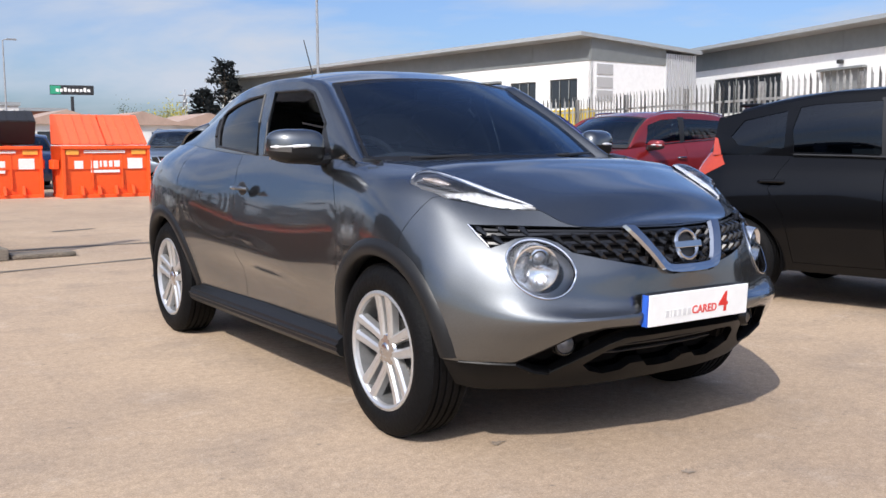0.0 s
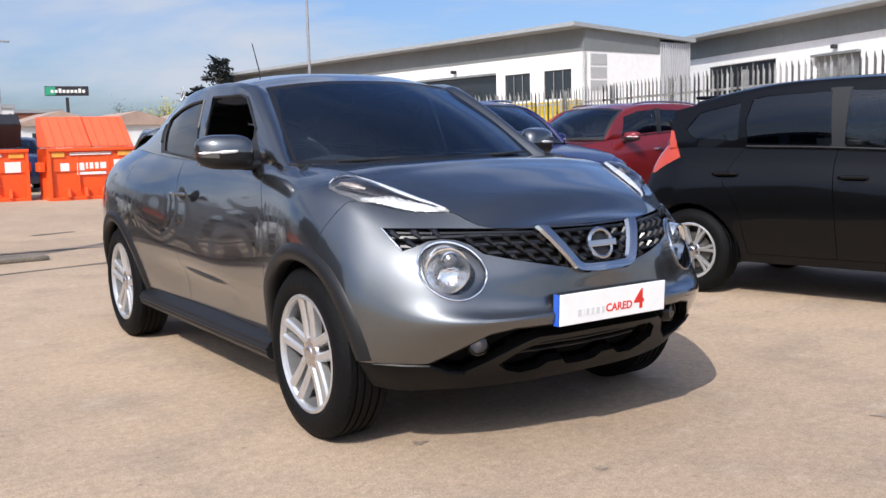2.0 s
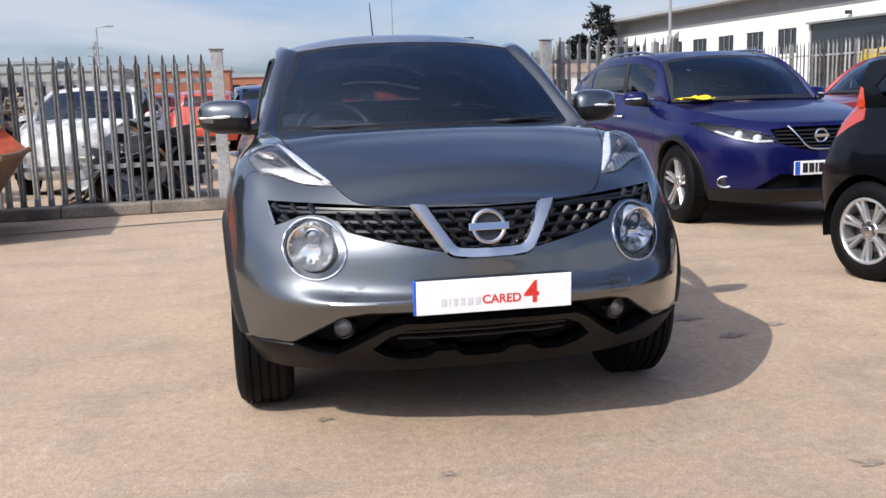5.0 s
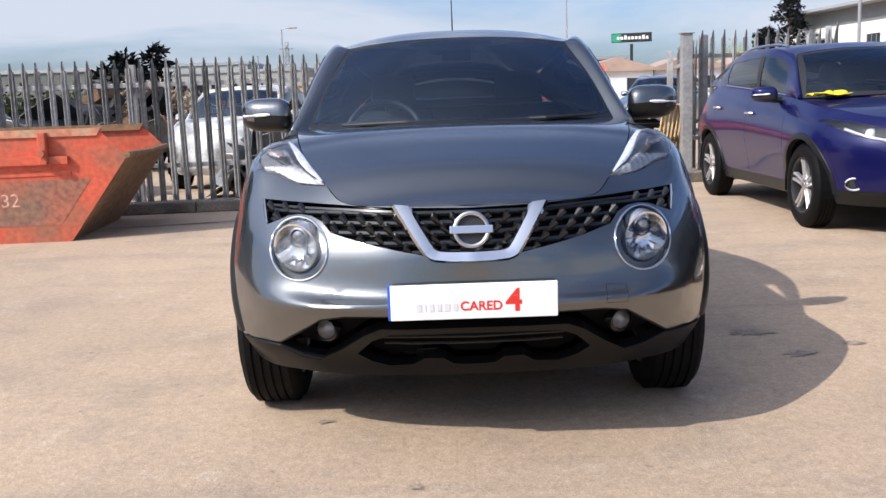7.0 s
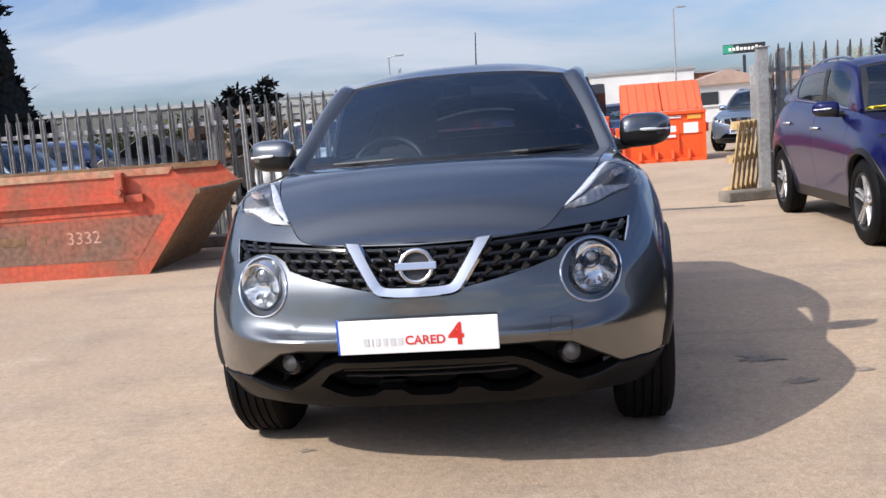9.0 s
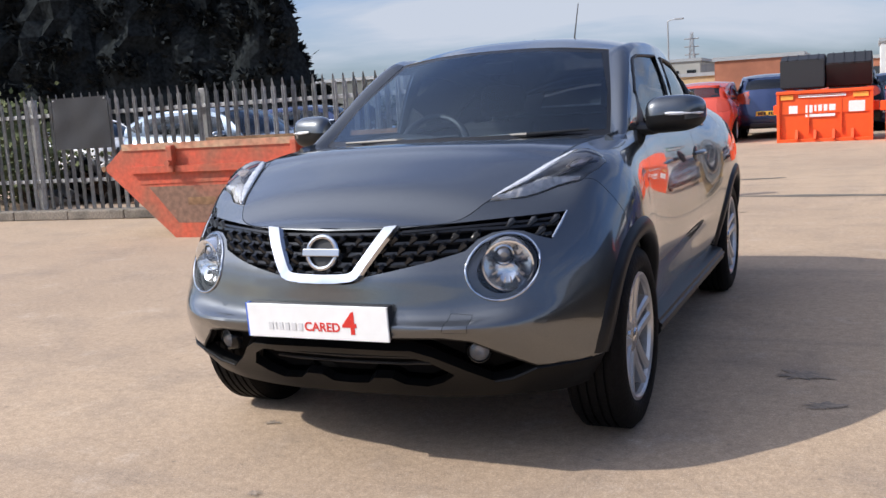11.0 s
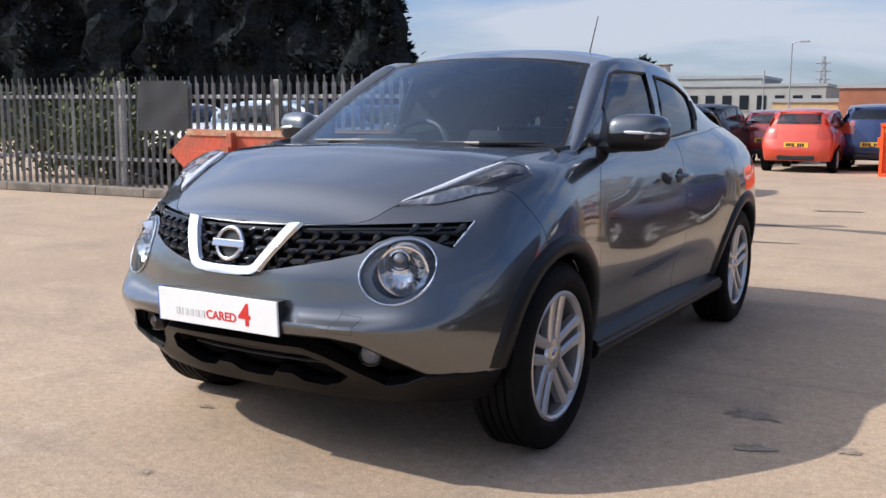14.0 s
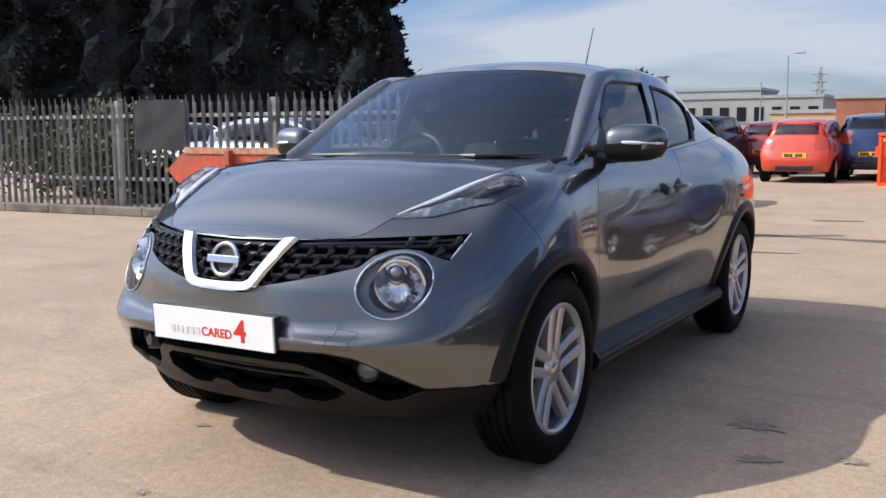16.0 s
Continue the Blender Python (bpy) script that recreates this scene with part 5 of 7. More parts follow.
    # sections of the half body, each from the lower lip up to the bonnet or window line
    st = [
        [(0, -0.60, 0.245), (0, -0.665, 0.335), (0, -0.772, 0.455), (0, -0.792, 0.525), (0, -0.775, 0.575), (0, -0.765, 0.68), (0, -0.735, 0.75), (0, -0.71, 0.795), (0, -0.69, 0.822)],
        [(0.25, -0.59, 0.245), (0.255, -0.645, 0.335), (0.256, -0.768, 0.455), (0.256, -0.802, 0.526), (0.252, -0.766, 0.563), (0.25, -0.745, 0.68), (0.245, -0.712, 0.75), (0.24, -0.682, 0.797), (0.235, -0.66, 0.825)],
        [(0.45, -0.545, 0.245), (0.46, -0.60, 0.325), (0.47, -0.700, 0.44), (0.487, -0.750, 0.522), (0.468, -0.698, 0.560), (0.455, -0.672, 0.68), (0.435, -0.64, 0.75), (0.418, -0.607, 0.80), (0.405, -0.585, 0.832)],
        [(0.575, -0.50, 0.250), (0.625, -0.565, 0.345), (0.650, -0.616, 0.44), (0.660, -0.632, 0.52), (0.645, -0.608, 0.59), (0.62, -0.585, 0.69), (0.588, -0.548, 0.77), (0.545, -0.505, 0.832), (0.483, -0.475, 0.888)],
        [(0.705, -0.42, 0.255), (0.765, -0.455, 0.345), (0.785, -0.46, 0.44), (0.788, -0.457, 0.53), (0.775, -0.455, 0.61), (0.752, -0.435, 0.71), (0.715, -0.40, 0.805), (0.665, -0.355, 0.880), (0.555, -0.315, 0.940)],
        [(0.790, -0.31, 0.28), (0.832, -0.32, 0.38), (0.852, -0.305, 0.47), (0.854, -0.296, 0.545), (0.850, -0.29, 0.62), (0.832, -0.27, 0.73), (0.797, -0.24, 0.85), (0.745, -0.205, 0.945), (0.608, -0.14, 0.993)],
        side_station(0.02, (0.85, 0.866, 0.873, 0.876, 0.876, 0.868, 0.842, 0.782, 0.640), (0.29, 0.40, 0.49, 0.565, 0.64, 0.765, 0.89, 0.985, 1.030)),
        side_station(0.44, (0.79, 0.806, 0.822, 0.840, 0.844, 0.834, 0.812, 0.775, 0.700), (0.26, 0.36, 0.47, 0.56, 0.64, 0.77, 0.895, 0.995, 1.052)),
        side_station(0.95, (0.775, 0.788, 0.800, 0.836, 0.839, 0.824, 0.798, 0.768, 0.735), (0.25, 0.35, 0.47, 0.55, 0.63, 0.765, 0.885, 0.985, 1.062)),
        side_station(1.58, (0.775, 0.788, 0.800, 0.838, 0.843, 0.831, 0.808, 0.776, 0.735), (0.25, 0.35, 0.48, 0.57, 0.65, 0.775, 0.895, 0.995, 1.070)),
        side_station(2.12, (0.79, 0.820, 0.843, 0.862, 0.869, 0.872, 0.852, 0.800, 0.715), (0.27, 0.38, 0.48, 0.58, 0.66, 0.79, 0.91, 1.01, 1.095)),
        side_station(2.54, (0.84, 0.860, 0.876, 0.881, 0.882, 0.878, 0.856, 0.792, 0.675), (0.29, 0.40, 0.50, 0.58, 0.66, 0.80, 0.92, 1.03, 1.12)),
        side_station(2.93, (0.80, 0.820, 0.831, 0.834, 0.834, 0.830, 0.808, 0.742, 0.620), (0.30, 0.41, 0.51, 0.59, 0.67, 0.80, 0.92, 1.03, 1.12)),
        [(0.62, 3.10, 0.32), (0.665, 3.19, 0.42), (0.683, 3.192, 0.52), (0.688, 3.18, 0.60), (0.690, 3.165, 0.68), (0.688, 3.14, 0.80), (0.665, 3.10, 0.92), (0.620, 3.06, 1.02), (0.550, 3.00, 1.11)],
        [(0.30, 3.17, 0.32), (0.31, 3.27, 0.42), (0.31, 3.272, 0.52), (0.31, 3.26, 0.60), (0.31, 3.24, 0.68), (0.31, 3.20, 0.80), (0.31, 3.16, 0.92), (0.31, 3.12, 1.02), (0.30, 3.07, 1.11)],
        [(0, 3.18, 0.32), (0, 3.28, 0.42), (0, 3.282, 0.52), (0, 3.27, 0.60), (0, 3.25, 0.68), (0, 3.21, 0.80), (0, 3.17, 0.92), (0, 3.13, 1.02), (0, 3.08, 1.11)],
    ]
    body, rails = shell(st, 9, 5)
    outward(body, (0, 1.2, 0.6))
    tree = mathutils_tree(body)
    inner = shifted(body.copy(), -0.03)
    front = lambda c: c.y < -0.12  # noqa: E731
    sides = lambda c: c.x > 0.45 and -0.6 < c.y < 3.12  # noqa: E731

    def surf(x, z, out_=0.0):
        """The point of the nose at x, z, moved out by out_."""
        hit, n, _, _ = tree.ray_cast(Vector((abs(x), -3, z)), Vector((0, 1, 0)))
        if hit is None:
            hit, n = Vector((abs(x), -0.6, z)), Vector((0, -1, 0))
        if n.y > 0:
            n = -n
        p = hit + n * out_
        return Vector((math.copysign(p.x, x) if abs(x) > 1e-6 else 0.0, p.y, p.z))

    def skin(x, y, out_=0.0):
        """The point of the wing's top at x, y."""
        hit, n, _, _ = tree.ray_cast(Vector((abs(x), y, 3)), Vector((0, 0, -1)))
        if hit is None:
            return Vector((x, y, 0.95))
        p = hit + (n if n.z > 0 else -n) * out_
        return Vector((math.copysign(p.x, x), p.y, p.z))

    # openings
    for cy in (0.0, 2.53):
        for b in (body, inner):
            faces = carve(b, arch((cy, 0.335), 0.374 if b is body else 0.39), "x", sides)
            bmesh.ops.delete(b, geom=faces, context="FACES")
    grille_poly = [(0.0, 0.816), (0.12, 0.818), (0.25, 0.821), (0.40, 0.826), (0.55, 0.832), (0.706, 0.836), (0.684, 0.760), (0.640, 0.776), (0.605, 0.791), (0.563, 0.797), (0.520, 0.793), (0.482, 0.776), (0.452, 0.744), (0.36, 0.720), (0.258, 0.699), (0.149, 0.678), (0.0, 0.660), (-0.01, 0.72)]
    grille = pull(body, carve(body, grille_poly, "y", front))
    lamp_poly = circle((0.563, 0.690), 0.101, 0.097)
    lamp_lens = pull(body, carve(body, lamp_poly, "y", front))
    drl_poly = [(0.474, -0.490), (0.530, -0.375), (0.578, -0.260), (0.615, -0.155), (0.645, -0.070), (0.690, -0.035), (0.735, -0.050), (0.768, -0.090), (0.760, -0.160), (0.738, -0.225), (0.724, -0.262), (0.660, -0.312), (0.585, -0.400)]
    intake_poly = [(-0.01, 0.422), (0.27, 0.420), (0.33, 0.392), (0.385, 0.335), (0.34, 0.305), (0.28, 0.287), (0.20, 0.293), (0.165, 0.316), (0.10, 0.316), (0.07, 0.293), (0.035, 0.290), (-0.01, 0.290)]
    pocket_poly = [(-0.01, 0.490), (0.26, 0.490), (0.41, 0.488), (0.49, 0.472), (0.545, 0.432), (0.60, 0.397), (0.645, 0.366), (0.570, 0.328), (0.50, 0.314), (0.437, 0.352), (0.351, 0.418), (0.295, 0.445), (-0.01, 0.446)]
    drl = pull(body, carve(body, drl_poly, "z", lambda c: c.y < 0.1 and c.z > 0.8))
    for hole, ax in ((circle((0.563, 0.690), 0.112, 0.108, 24), "y"), (drl_poly, "z")):
        bmesh.ops.delete(inner, geom=carve(inner, hole, ax, lambda c: c.y < 0.1 and c.z > 0.5), context="FACES")
    for hole in (intake_poly, pocket_poly):
        bmesh.ops.delete(inner, geom=carve(inner, hole, "y", lambda c: c.y < -0.3 and c.z < 0.52), context="FACES")
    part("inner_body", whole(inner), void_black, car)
    skirt_poly = [(-0.01, 0.494), (0.26, 0.495), (0.41, 0.494), (0.49, 0.478), (0.545, 0.440), (0.60, 0.405), (0.652, 0.369), (0.72, 0.366), (0.80, 0.368), (0.95, 0.37), (0.95, 0.1), (-0.01, 0.1)]
    skirt = pull(body, carve(body, skirt_poly, "y", lambda c: c.y < -0.3))
    wing_poly = [(-0.225, 0.925), (-0.185, 0.86), (-0.145, 0.79), (-0.135, 0.70), (0.30, 0.1), (0.44, 0.1), (0.44, 0.33), (0.385, 0.45), (0.365, 0.60), (0.372, 0.76), (0.40, 0.84), (0.455, 0.925), (0.52, 1.00), (0.56, 1.2), (-0.5, 1.2), (-0.5, 1.0)]
    wing = pull(body, carve(body, wing_poly, "x", lambda c: c.x > 0.42 and -0.5 < c.y < 0.7))
    door_poly = [(0.44, 0.335), (0.385, 0.45), (0.365, 0.60), (0.372, 0.76), (0.40, 0.84), (0.455, 0.925), (0.52, 1.00), (0.56, 1.2), (1.60, 1.2), (1.595, 1.05), (1.565, 0.93), (1.53, 0.80), (1.50, 0.66), (1.475, 0.50), (1.46, 0.335)]
    door = pull(body, carve(body, door_poly, "x", lambda c: c.x > 0.45 and 0.2 < c.y < 2.0))
    rear_poly = [(1.46, 0.335), (1.475, 0.50), (1.50, 0.66), (1.53, 0.80), (1.565, 0.93), (1.595, 1.05), (1.60, 1.2), (2.34, 1.2), (2.335, 1.06), (2.30, 0.93), (2.23, 0.78), (2.15, 0.65), (2.09, 0.50), (2.06, 0.335)]
    rear_door = pull(body, carve(body, rear_poly, "x", lambda c: c.x > 0.45 and 1.2 < c.y < 2.6))
    tail_poly = [(2.99, 0.97), (3.06, 1.005), (3.3, 1.03), (3.3, 0.78), (3.06, 0.80), (3.0, 0.86)]
    tail = pull(body, carve(body, tail_poly, "x", lambda c: c.x > 0.45 and c.y > 2.8))
    sill_poly = [(0.3, 0.335), (2.3, 0.335), (2.3, 0.1), (0.3, 0.1)]
    sill = pull(body, carve(body, sill_poly, "x", lambda c: c.x > 0.45 and 0.2 < c.y < 2.4))
    bumper_poly = [(-1.2, 0.1), (-0.02, 0.1), (-0.1, 1.2), (-1.2, 1.2)]
    bumper = pull(body, carve(body, bumper_poly, "x"))

    # painted panels
    cover = pull(bumper, carve(bumper, [(0.415, 0.512), (0.488, 0.507), (0.490, 0.554), (0.425, 0.560)], "y", front))
    right_half = mirrored(merge(bumper.copy(), cover.copy()))
    bump = part("front_bumper", panel(merge(right_half, bumper), gap=0.0007), paint_grey, car, smooth=True)
    part("towing_eye_cover", panel(cover, gap=0.0007), paint_grey, bump, smooth=True)
    both("wing", wing, paint_grey, car, gap=0.0016)
    doors = both("front_door", door, paint_grey, car)
    rear_doors = both("rear_door", rear_door, paint_grey, car)
    both("sill_panel", sill, trim_satin, car)
    for ob in both("tail_lamp", tail, lens_red, car):
        pass
    for quarter in islands(whole(body)):
        part("rear_quarter", panel(quarter), paint_grey, car, smooth=True)
    # lower skirt with its air intake and fog-lamp pockets
    intake = pull(skirt, carve(skirt, intake_poly, "y"))
    pocket = pull(skirt, carve(skirt, pocket_poly, "y"))
    sk = part("lower_skirt", panel(whole(skirt), gap=0.001, fold=0.034), skirt_grey, car, "dark grey plastic lower bumper", smooth=True)
    # plain black sheets stand in for the shade inside intake and fog pockets
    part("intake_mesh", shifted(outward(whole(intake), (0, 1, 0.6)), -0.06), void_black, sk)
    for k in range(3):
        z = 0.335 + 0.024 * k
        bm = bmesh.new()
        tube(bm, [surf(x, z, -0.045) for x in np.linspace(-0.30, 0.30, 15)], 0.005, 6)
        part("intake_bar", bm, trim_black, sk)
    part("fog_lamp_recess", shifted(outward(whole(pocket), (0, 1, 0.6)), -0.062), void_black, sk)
    for s in (-1, 1):
        m = Matrix.Translation((s * 0.483, -0.640, 0.425)) @ Euler((0, 0, radians(20 * s))).to_matrix().to_4x4()
        fog = new("fog_lamp")
        fog.parent, fog.matrix_basis = car, m
        bm = bmesh.new()
        lathe(bm, [(0.046, 0.03), (0.040, -0.002), (0.034, -0.008), (0.031, 0.0)], 24, "y")
        part("fog_bezel", fix(bm), trim_gloss, fog, smooth=True)
        bm = bmesh.new()
        lathe(bm, [(0.0, 0.022), (0.014, 0.018), (0.024, 0.008), (0.031, -0.002)], 24, "y")
        part("reflector", fix(bm), lamp_smoke, fog, smooth=True)
        bm = bmesh.new()
        lathe(bm, [(0.0, -0.012), (0.016, -0.010), (0.031, -0.003)], 24, "y")
        part("fog_lens", fix(bm), lens_clear, fog, smooth=True)

    for s in (-1, 1):
        bm = bmesh.new()
        tube(bm, [surf(s * x, z, 0.004) for x, z in ((0.505, 0.311), (0.57, 0.325), (0.645, 0.361), (0.72, 0.365), (0.79, 0.367))], [0.004, 0.007, 0.007, 0.006, 0.004], 6)
        part("skirt_edge", bm, skirt_grey, car, smooth=True)

    # bonnet
    edge = [p for p in rails[-1] if p[1] <= 0.445]
    crown = ((-0.69, 0.0), (-0.64, 0.018), (-0.56, 0.036), (-0.45, 0.046), (-0.25, 0.044), (0.0, 0.030), (0.25, 0.012), (0.45, -0.004))
    rows = []
    for p in edge:
        w, h = p[0], curve_at(crown, p[1])
        row = []
        for t in np.linspace(-1, 1, 41):
            lift = h * (1 - abs(t) ** 2.2) + 0.003 * math.exp(-((abs(t) - 0.72) / 0.16) ** 2) * min(1, max(0, (p[1] + 0.55) / 0.5)) * (1 - abs(t) ** 8)
            row.append((w * t, p[1], p[2] + lift))
        rows.append(row)
    bonnet = part("bonnet", panel(outward(sheet(rows[1:]), (0, 0.2, 0.2))), paint_grey, car, smooth=True)

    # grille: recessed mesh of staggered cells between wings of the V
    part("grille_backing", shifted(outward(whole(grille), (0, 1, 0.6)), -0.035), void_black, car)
    for s in (-1, 1):
        for r in range(5):
            z = 0.688 + 0.0305 * r
            xs = [x for x in np.arange(0.0, 0.71, 0.012) if in_polygon(grille_poly, (x, z)) and in_polygon(grille_poly, (x, z + 0.006))]
            if len(xs) > 2:
                bm = bmesh.new()
                tube(bm, [surf(s * x, z, -0.016) for x in xs], 0.0062, 6, flat=1.6)
                part("grille_bar", bm, trim_gloss, car, smooth=True)
            for x in np.arange(0.02 + 0.030 * (r % 2), 0.70, 0.060):
                if in_polygon(grille_poly, (x, z)) and in_polygon(grille_poly, (x + 0.01, z + 0.022)):
                    bm = bmesh.new()
                    tube(bm, [surf(s * (x - 0.006), z, -0.014), surf(s * (x + 0.006), z + 0.012, -0.004), surf(s * (x + 0.008), z + 0.0305, -0.016)], [0.008, 0.0135, 0.007], 6)
                    part("grille_cell", bm, trim_gloss, car, smooth=True)
    for s in (-1, 1):
        bm = bmesh.new()
        tube(bm, [surf(s * x, 0.8105 + 0.0265 * x - 0.004, -0.012) for x in np.linspace(0.25, 0.675, 18)], 0.0075, 6)
        part("grille_top_bar", bm, trim_gloss, car, smooth=True)
    # bright strip along the grille's outer ends
    for s in (-1, 1):
        bm = bmesh.new()
        tube(bm, [surf(s * x, z, 0.002) for x, z in ((0.707, 0.836), (0.698, 0.800), (0.685, 0.762))], [0.003, 0.005, 0.003], 6)
        part("grille_end_trim", bm, chrome_satin, car)
    # chrome V
    out_line = spline([(0.247, 0.818), (0.205, 0.755), (0.162, 0.692), (0.135, 0.664), (0.09, 0.655), (0.0, 0.653)], 28)
    in_line = spline([(0.186, 0.818), (0.158, 0.770), (0.124, 0.716), (0.104, 0.695), (0.07, 0.690), (0.0, 0.689)], 28)
    line = [(a, b) for a, b in zip(out_line, in_line)]
    line = line + [((-a[0], a[1]), (-b[0], b[1])) for a, b in line[-2::-1]]
    rows = []
    for a, b in line:
        row = []
        for t, o in ((0, -0.02), (0.0, 0.012), (0.16, 0.022), (0.5, 0.020), (0.84, 0.016), (1.0, 0.004), (1.0, -0.02)):
            x, z = a[0] + (b[0] - a[0]) * t, a[1] + (b[1] - a[1]) * t
            row.append(surf(x, z, o))
        rows.append(row)
    part("grille_v", fix(sheet(rows)), chrome, car, "broad chrome V on the grille", smooth=True, sharp=30)
    # round badge with its cross bar
    badge = new("badge")
    badge.parent, badge.matrix_basis = car, pose(0, surf(0, 0.753, 0.0).y - 0.012, 0.753, -14, 0, 0)
    bm = bmesh.new()
    tube(bm, [(0.052 * math.cos(a), 0, 0.052 * math.sin(a)) for a in np.linspace(0, math.tau, 41)[:-1]], 0.0085, 8, True)
    part("badge_ring", bm, chrome, badge, smooth=True)
    bm = bmesh.new()
    box(bm, (-0.068, -0.012, -0.0125), (0.068, 0.002, 0.0125), bevel=0.003)
    part("badge_bar", bm, chrome, badge)
    bm = bmesh.new()
    lathe(bm, [(0.0, 0.006), (0.05, 0.006), (0.05, 0.02)], 28, "y")
    part("badge_ground", fix(bm), trim_black, badge)

    # round headlamps
    for s in (-1, 1):
        c = surf(s * 0.563, 0.690)
        head = new("headlamp")
        head.parent, head.matrix_basis = car, Matrix()
        bm = bmesh.new()
        tube(bm, [surf(s * x, z, 0.002) for x, z in circle((0.563, 0.690), 0.101, 0.097, 48)], 0.0042, 8, True)
        part("headlamp_ring", bm, chrome, head, smooth=True)
        lens = lamp_lens.copy()
        if s < 0:
            lens = mirrored(lens)
        back_ = outward(lens.copy(), (0, 1, 0.6))
        part("headlamp_lens", shifted(outward(lens, (0, 1, 0.6)), 0.004), lens_clear, head, smooth=True)
        bmesh.ops.delete(back_, geom=carve(back_, circle((s * 0.572, 0.692), 0.078, 0.078), "y"), context="FACES")
        part("headlamp_housing", shifted(back_, -0.024), lamp_grey, head, smooth=True)
        m = Matrix.Translation((s * 0.572, c.y + 0.036, 0.692)) @ Euler((radians(4), 0, radians(22 * s))).to_matrix().to_4x4()
        for name, prof, mat in (("reflector", [(0.0, 0.030), (0.03, 0.027), (0.052, 0.014), (0.068, -0.004), (0.076, -0.012), (0.081, -0.012), (0.086, 0.04)], reflector),
                                ("projector", [(0.0, -0.016), (0.012, -0.014), (0.022, -0.007), (0.027, 0.004), (0.029, 0.02)], projector_glass)):
            bm = bmesh.new()
            lathe(bm, prof, 32, "y")
            if name == "projector":
                bmesh.ops.translate(bm, verts=bm.verts, vec=(-0.012 * s, 0.0, 0.034))
            bm.transform(m)
            part(name, fix(bm), mat, head, smooth=True, sharp=25)
        bm = bmesh.new()
        lathe(bm, [(0.029, -0.008), (0.034, -0.006), (0.036, 0.012)], 28, "y")
        bmesh.ops.translate(bm, verts=bm.verts, vec=(-0.012 * s, 0.0, 0.034))
        bm.transform(m)
        part("projector_shroud", fix(bm), chrome, head, smooth=True)
        for k in range(11):
            bm = bmesh.new()
            a = math.pi * (0.92 + 0.127 * k)
            prism(bm, [(0.034 * math.cos(a), 0.034 * math.sin(a)), (0.072 * math.cos(a - 0.075), 0.072 * math.sin(a - 0.075)), (0.072 * math.cos(a + 0.06), 0.072 * math.sin(a + 0.06))], 0.004 * (k % 3), 0.014)
            bm.transform(m)
            part("reflector_facet", fix(bm), chrome if k % 2 else reflector, head)

    # upper lamps on the wings
    for s in (-1, 1):
        lens = drl.copy()
        if s < 0:
            lens = mirrored(lens)
        outward(lens, (0, 0.2, 0.3))
        up = new("wing_lamp")
        up.parent, up.matrix_basis = car, Matrix()
        edge_v = [v.co.copy() for e in lens.edges if len(e.link_faces) == 1 for v in e.verts]

        def dome(bm, rise, base_):
            bm.normal_update()
            move = {v: v.normal * (base_ + rise * min(1.0, min((v.co - q).length for q in edge_v) / 0.045) ** 0.7) for v in bm.verts}
            for v, d in move.items():
                v.co += d
            return bm

        part("lamp_bowl", dome(lens.copy(), -0.016, -0.006), lamp_smoke, up, smooth=True)
        part("lamp_lens", dome(lens, 0.024, 0.003), lens_clear, up, smooth=True)
        for pts, r, lift, mat, name in (
            (((0.488, -0.468), (0.540, -0.368), (0.588, -0.255), (0.628, -0.150), (0.660, -0.078), (0.702, -0.052), (0.752, -0.082)), (0.004, 0.014, 0.017, 0.013, 0.010, 0.008, 0.003), 0.010, lamp_guide, "light_guide"),
            (((0.628, -0.262), (0.664, -0.205), (0.700, -0.145), (0.742, -0.098)), (0.006, 0.020, 0.024, 0.008), -0.008, lamp_dark, "indicator_bowl"),
            (((0.668, -0.205), (0.694, -0.160), (0.722, -0.115)), (0.012, 0.030, 0.014), 0.006, indicator_clear, "indicator"),
        ):
            bm = bmesh.new()
            line = spline(pts, 14)
            rr = [float(v) for v in np.interp(np.linspace(0, 1, 14), np.linspace(0, 1, len(r)), r)]
            tube(bm, [skin(s * x, y, lift) for x, y in line], rr, 8, flat=0.45)
            part(name, bm, mat, up, smooth=True)
        low = spline([(0.484, -0.478), (0.585, -0.390), (0.658, -0.304), (0.720, -0.256)], 20)
        mid = spline([(0.484, -0.478), (0.560, -0.345), (0.608, -0.275), (0.655, -0.262), (0.720, -0.250)], 20)
        rows = [[skin(s * (a[0] + (b[0] - a[0]) * t), a[1] + (b[1] - a[1]) * t, -0.001 + 0.010 * math.sin(math.pi * t) + 0.0025 * (i % 2)) for t in np.linspace(0, 1, 7)] for i, (a, b) in enumerate(zip(low, mid))]
        part("light_blade", outward(sheet(rows), (0, 0.2, 0.3)), lamp_guide, up)

    # number-plate board
    m = pose(0, -0.818, 0.541, 3.0, 0, 0)
    plate = new("plate_board")
    plate.parent, plate.matrix_basis = car, m
    bm = bmesh.new()
    box(bm, (-0.258, 0.0, -0.056), (0.258, 0.009, 0.056), bevel=0.003)
    part("plate_face", bm, plate_white, plate, "white board with red lettering")
    bm = bmesh.new()
    box(bm, (-0.256, 0.0095, -0.054), (0.256, 0.045, 0.054), bevel=0.004)
    part("plate_bracket", bm, trim_black, plate)
    bars(plate, "plate_mark", -0.178, -0.0002, -0.028, (0.016, 0.004, 0.014, 0.014, 0.017, 0.015), 0.024, label_pale, Matrix(), 0.0095)
    words(plate, "plate_word", "CARED", 0.0405, label_red, pose(-0.043, -0.0008, -0.028, 90, 0, 0), 0.0008)
    words(plate, "plate_number", "4", 0.100, label_red, pose(0.098, -0.0008, -0.033, 90, 0, 0), 0.0022)
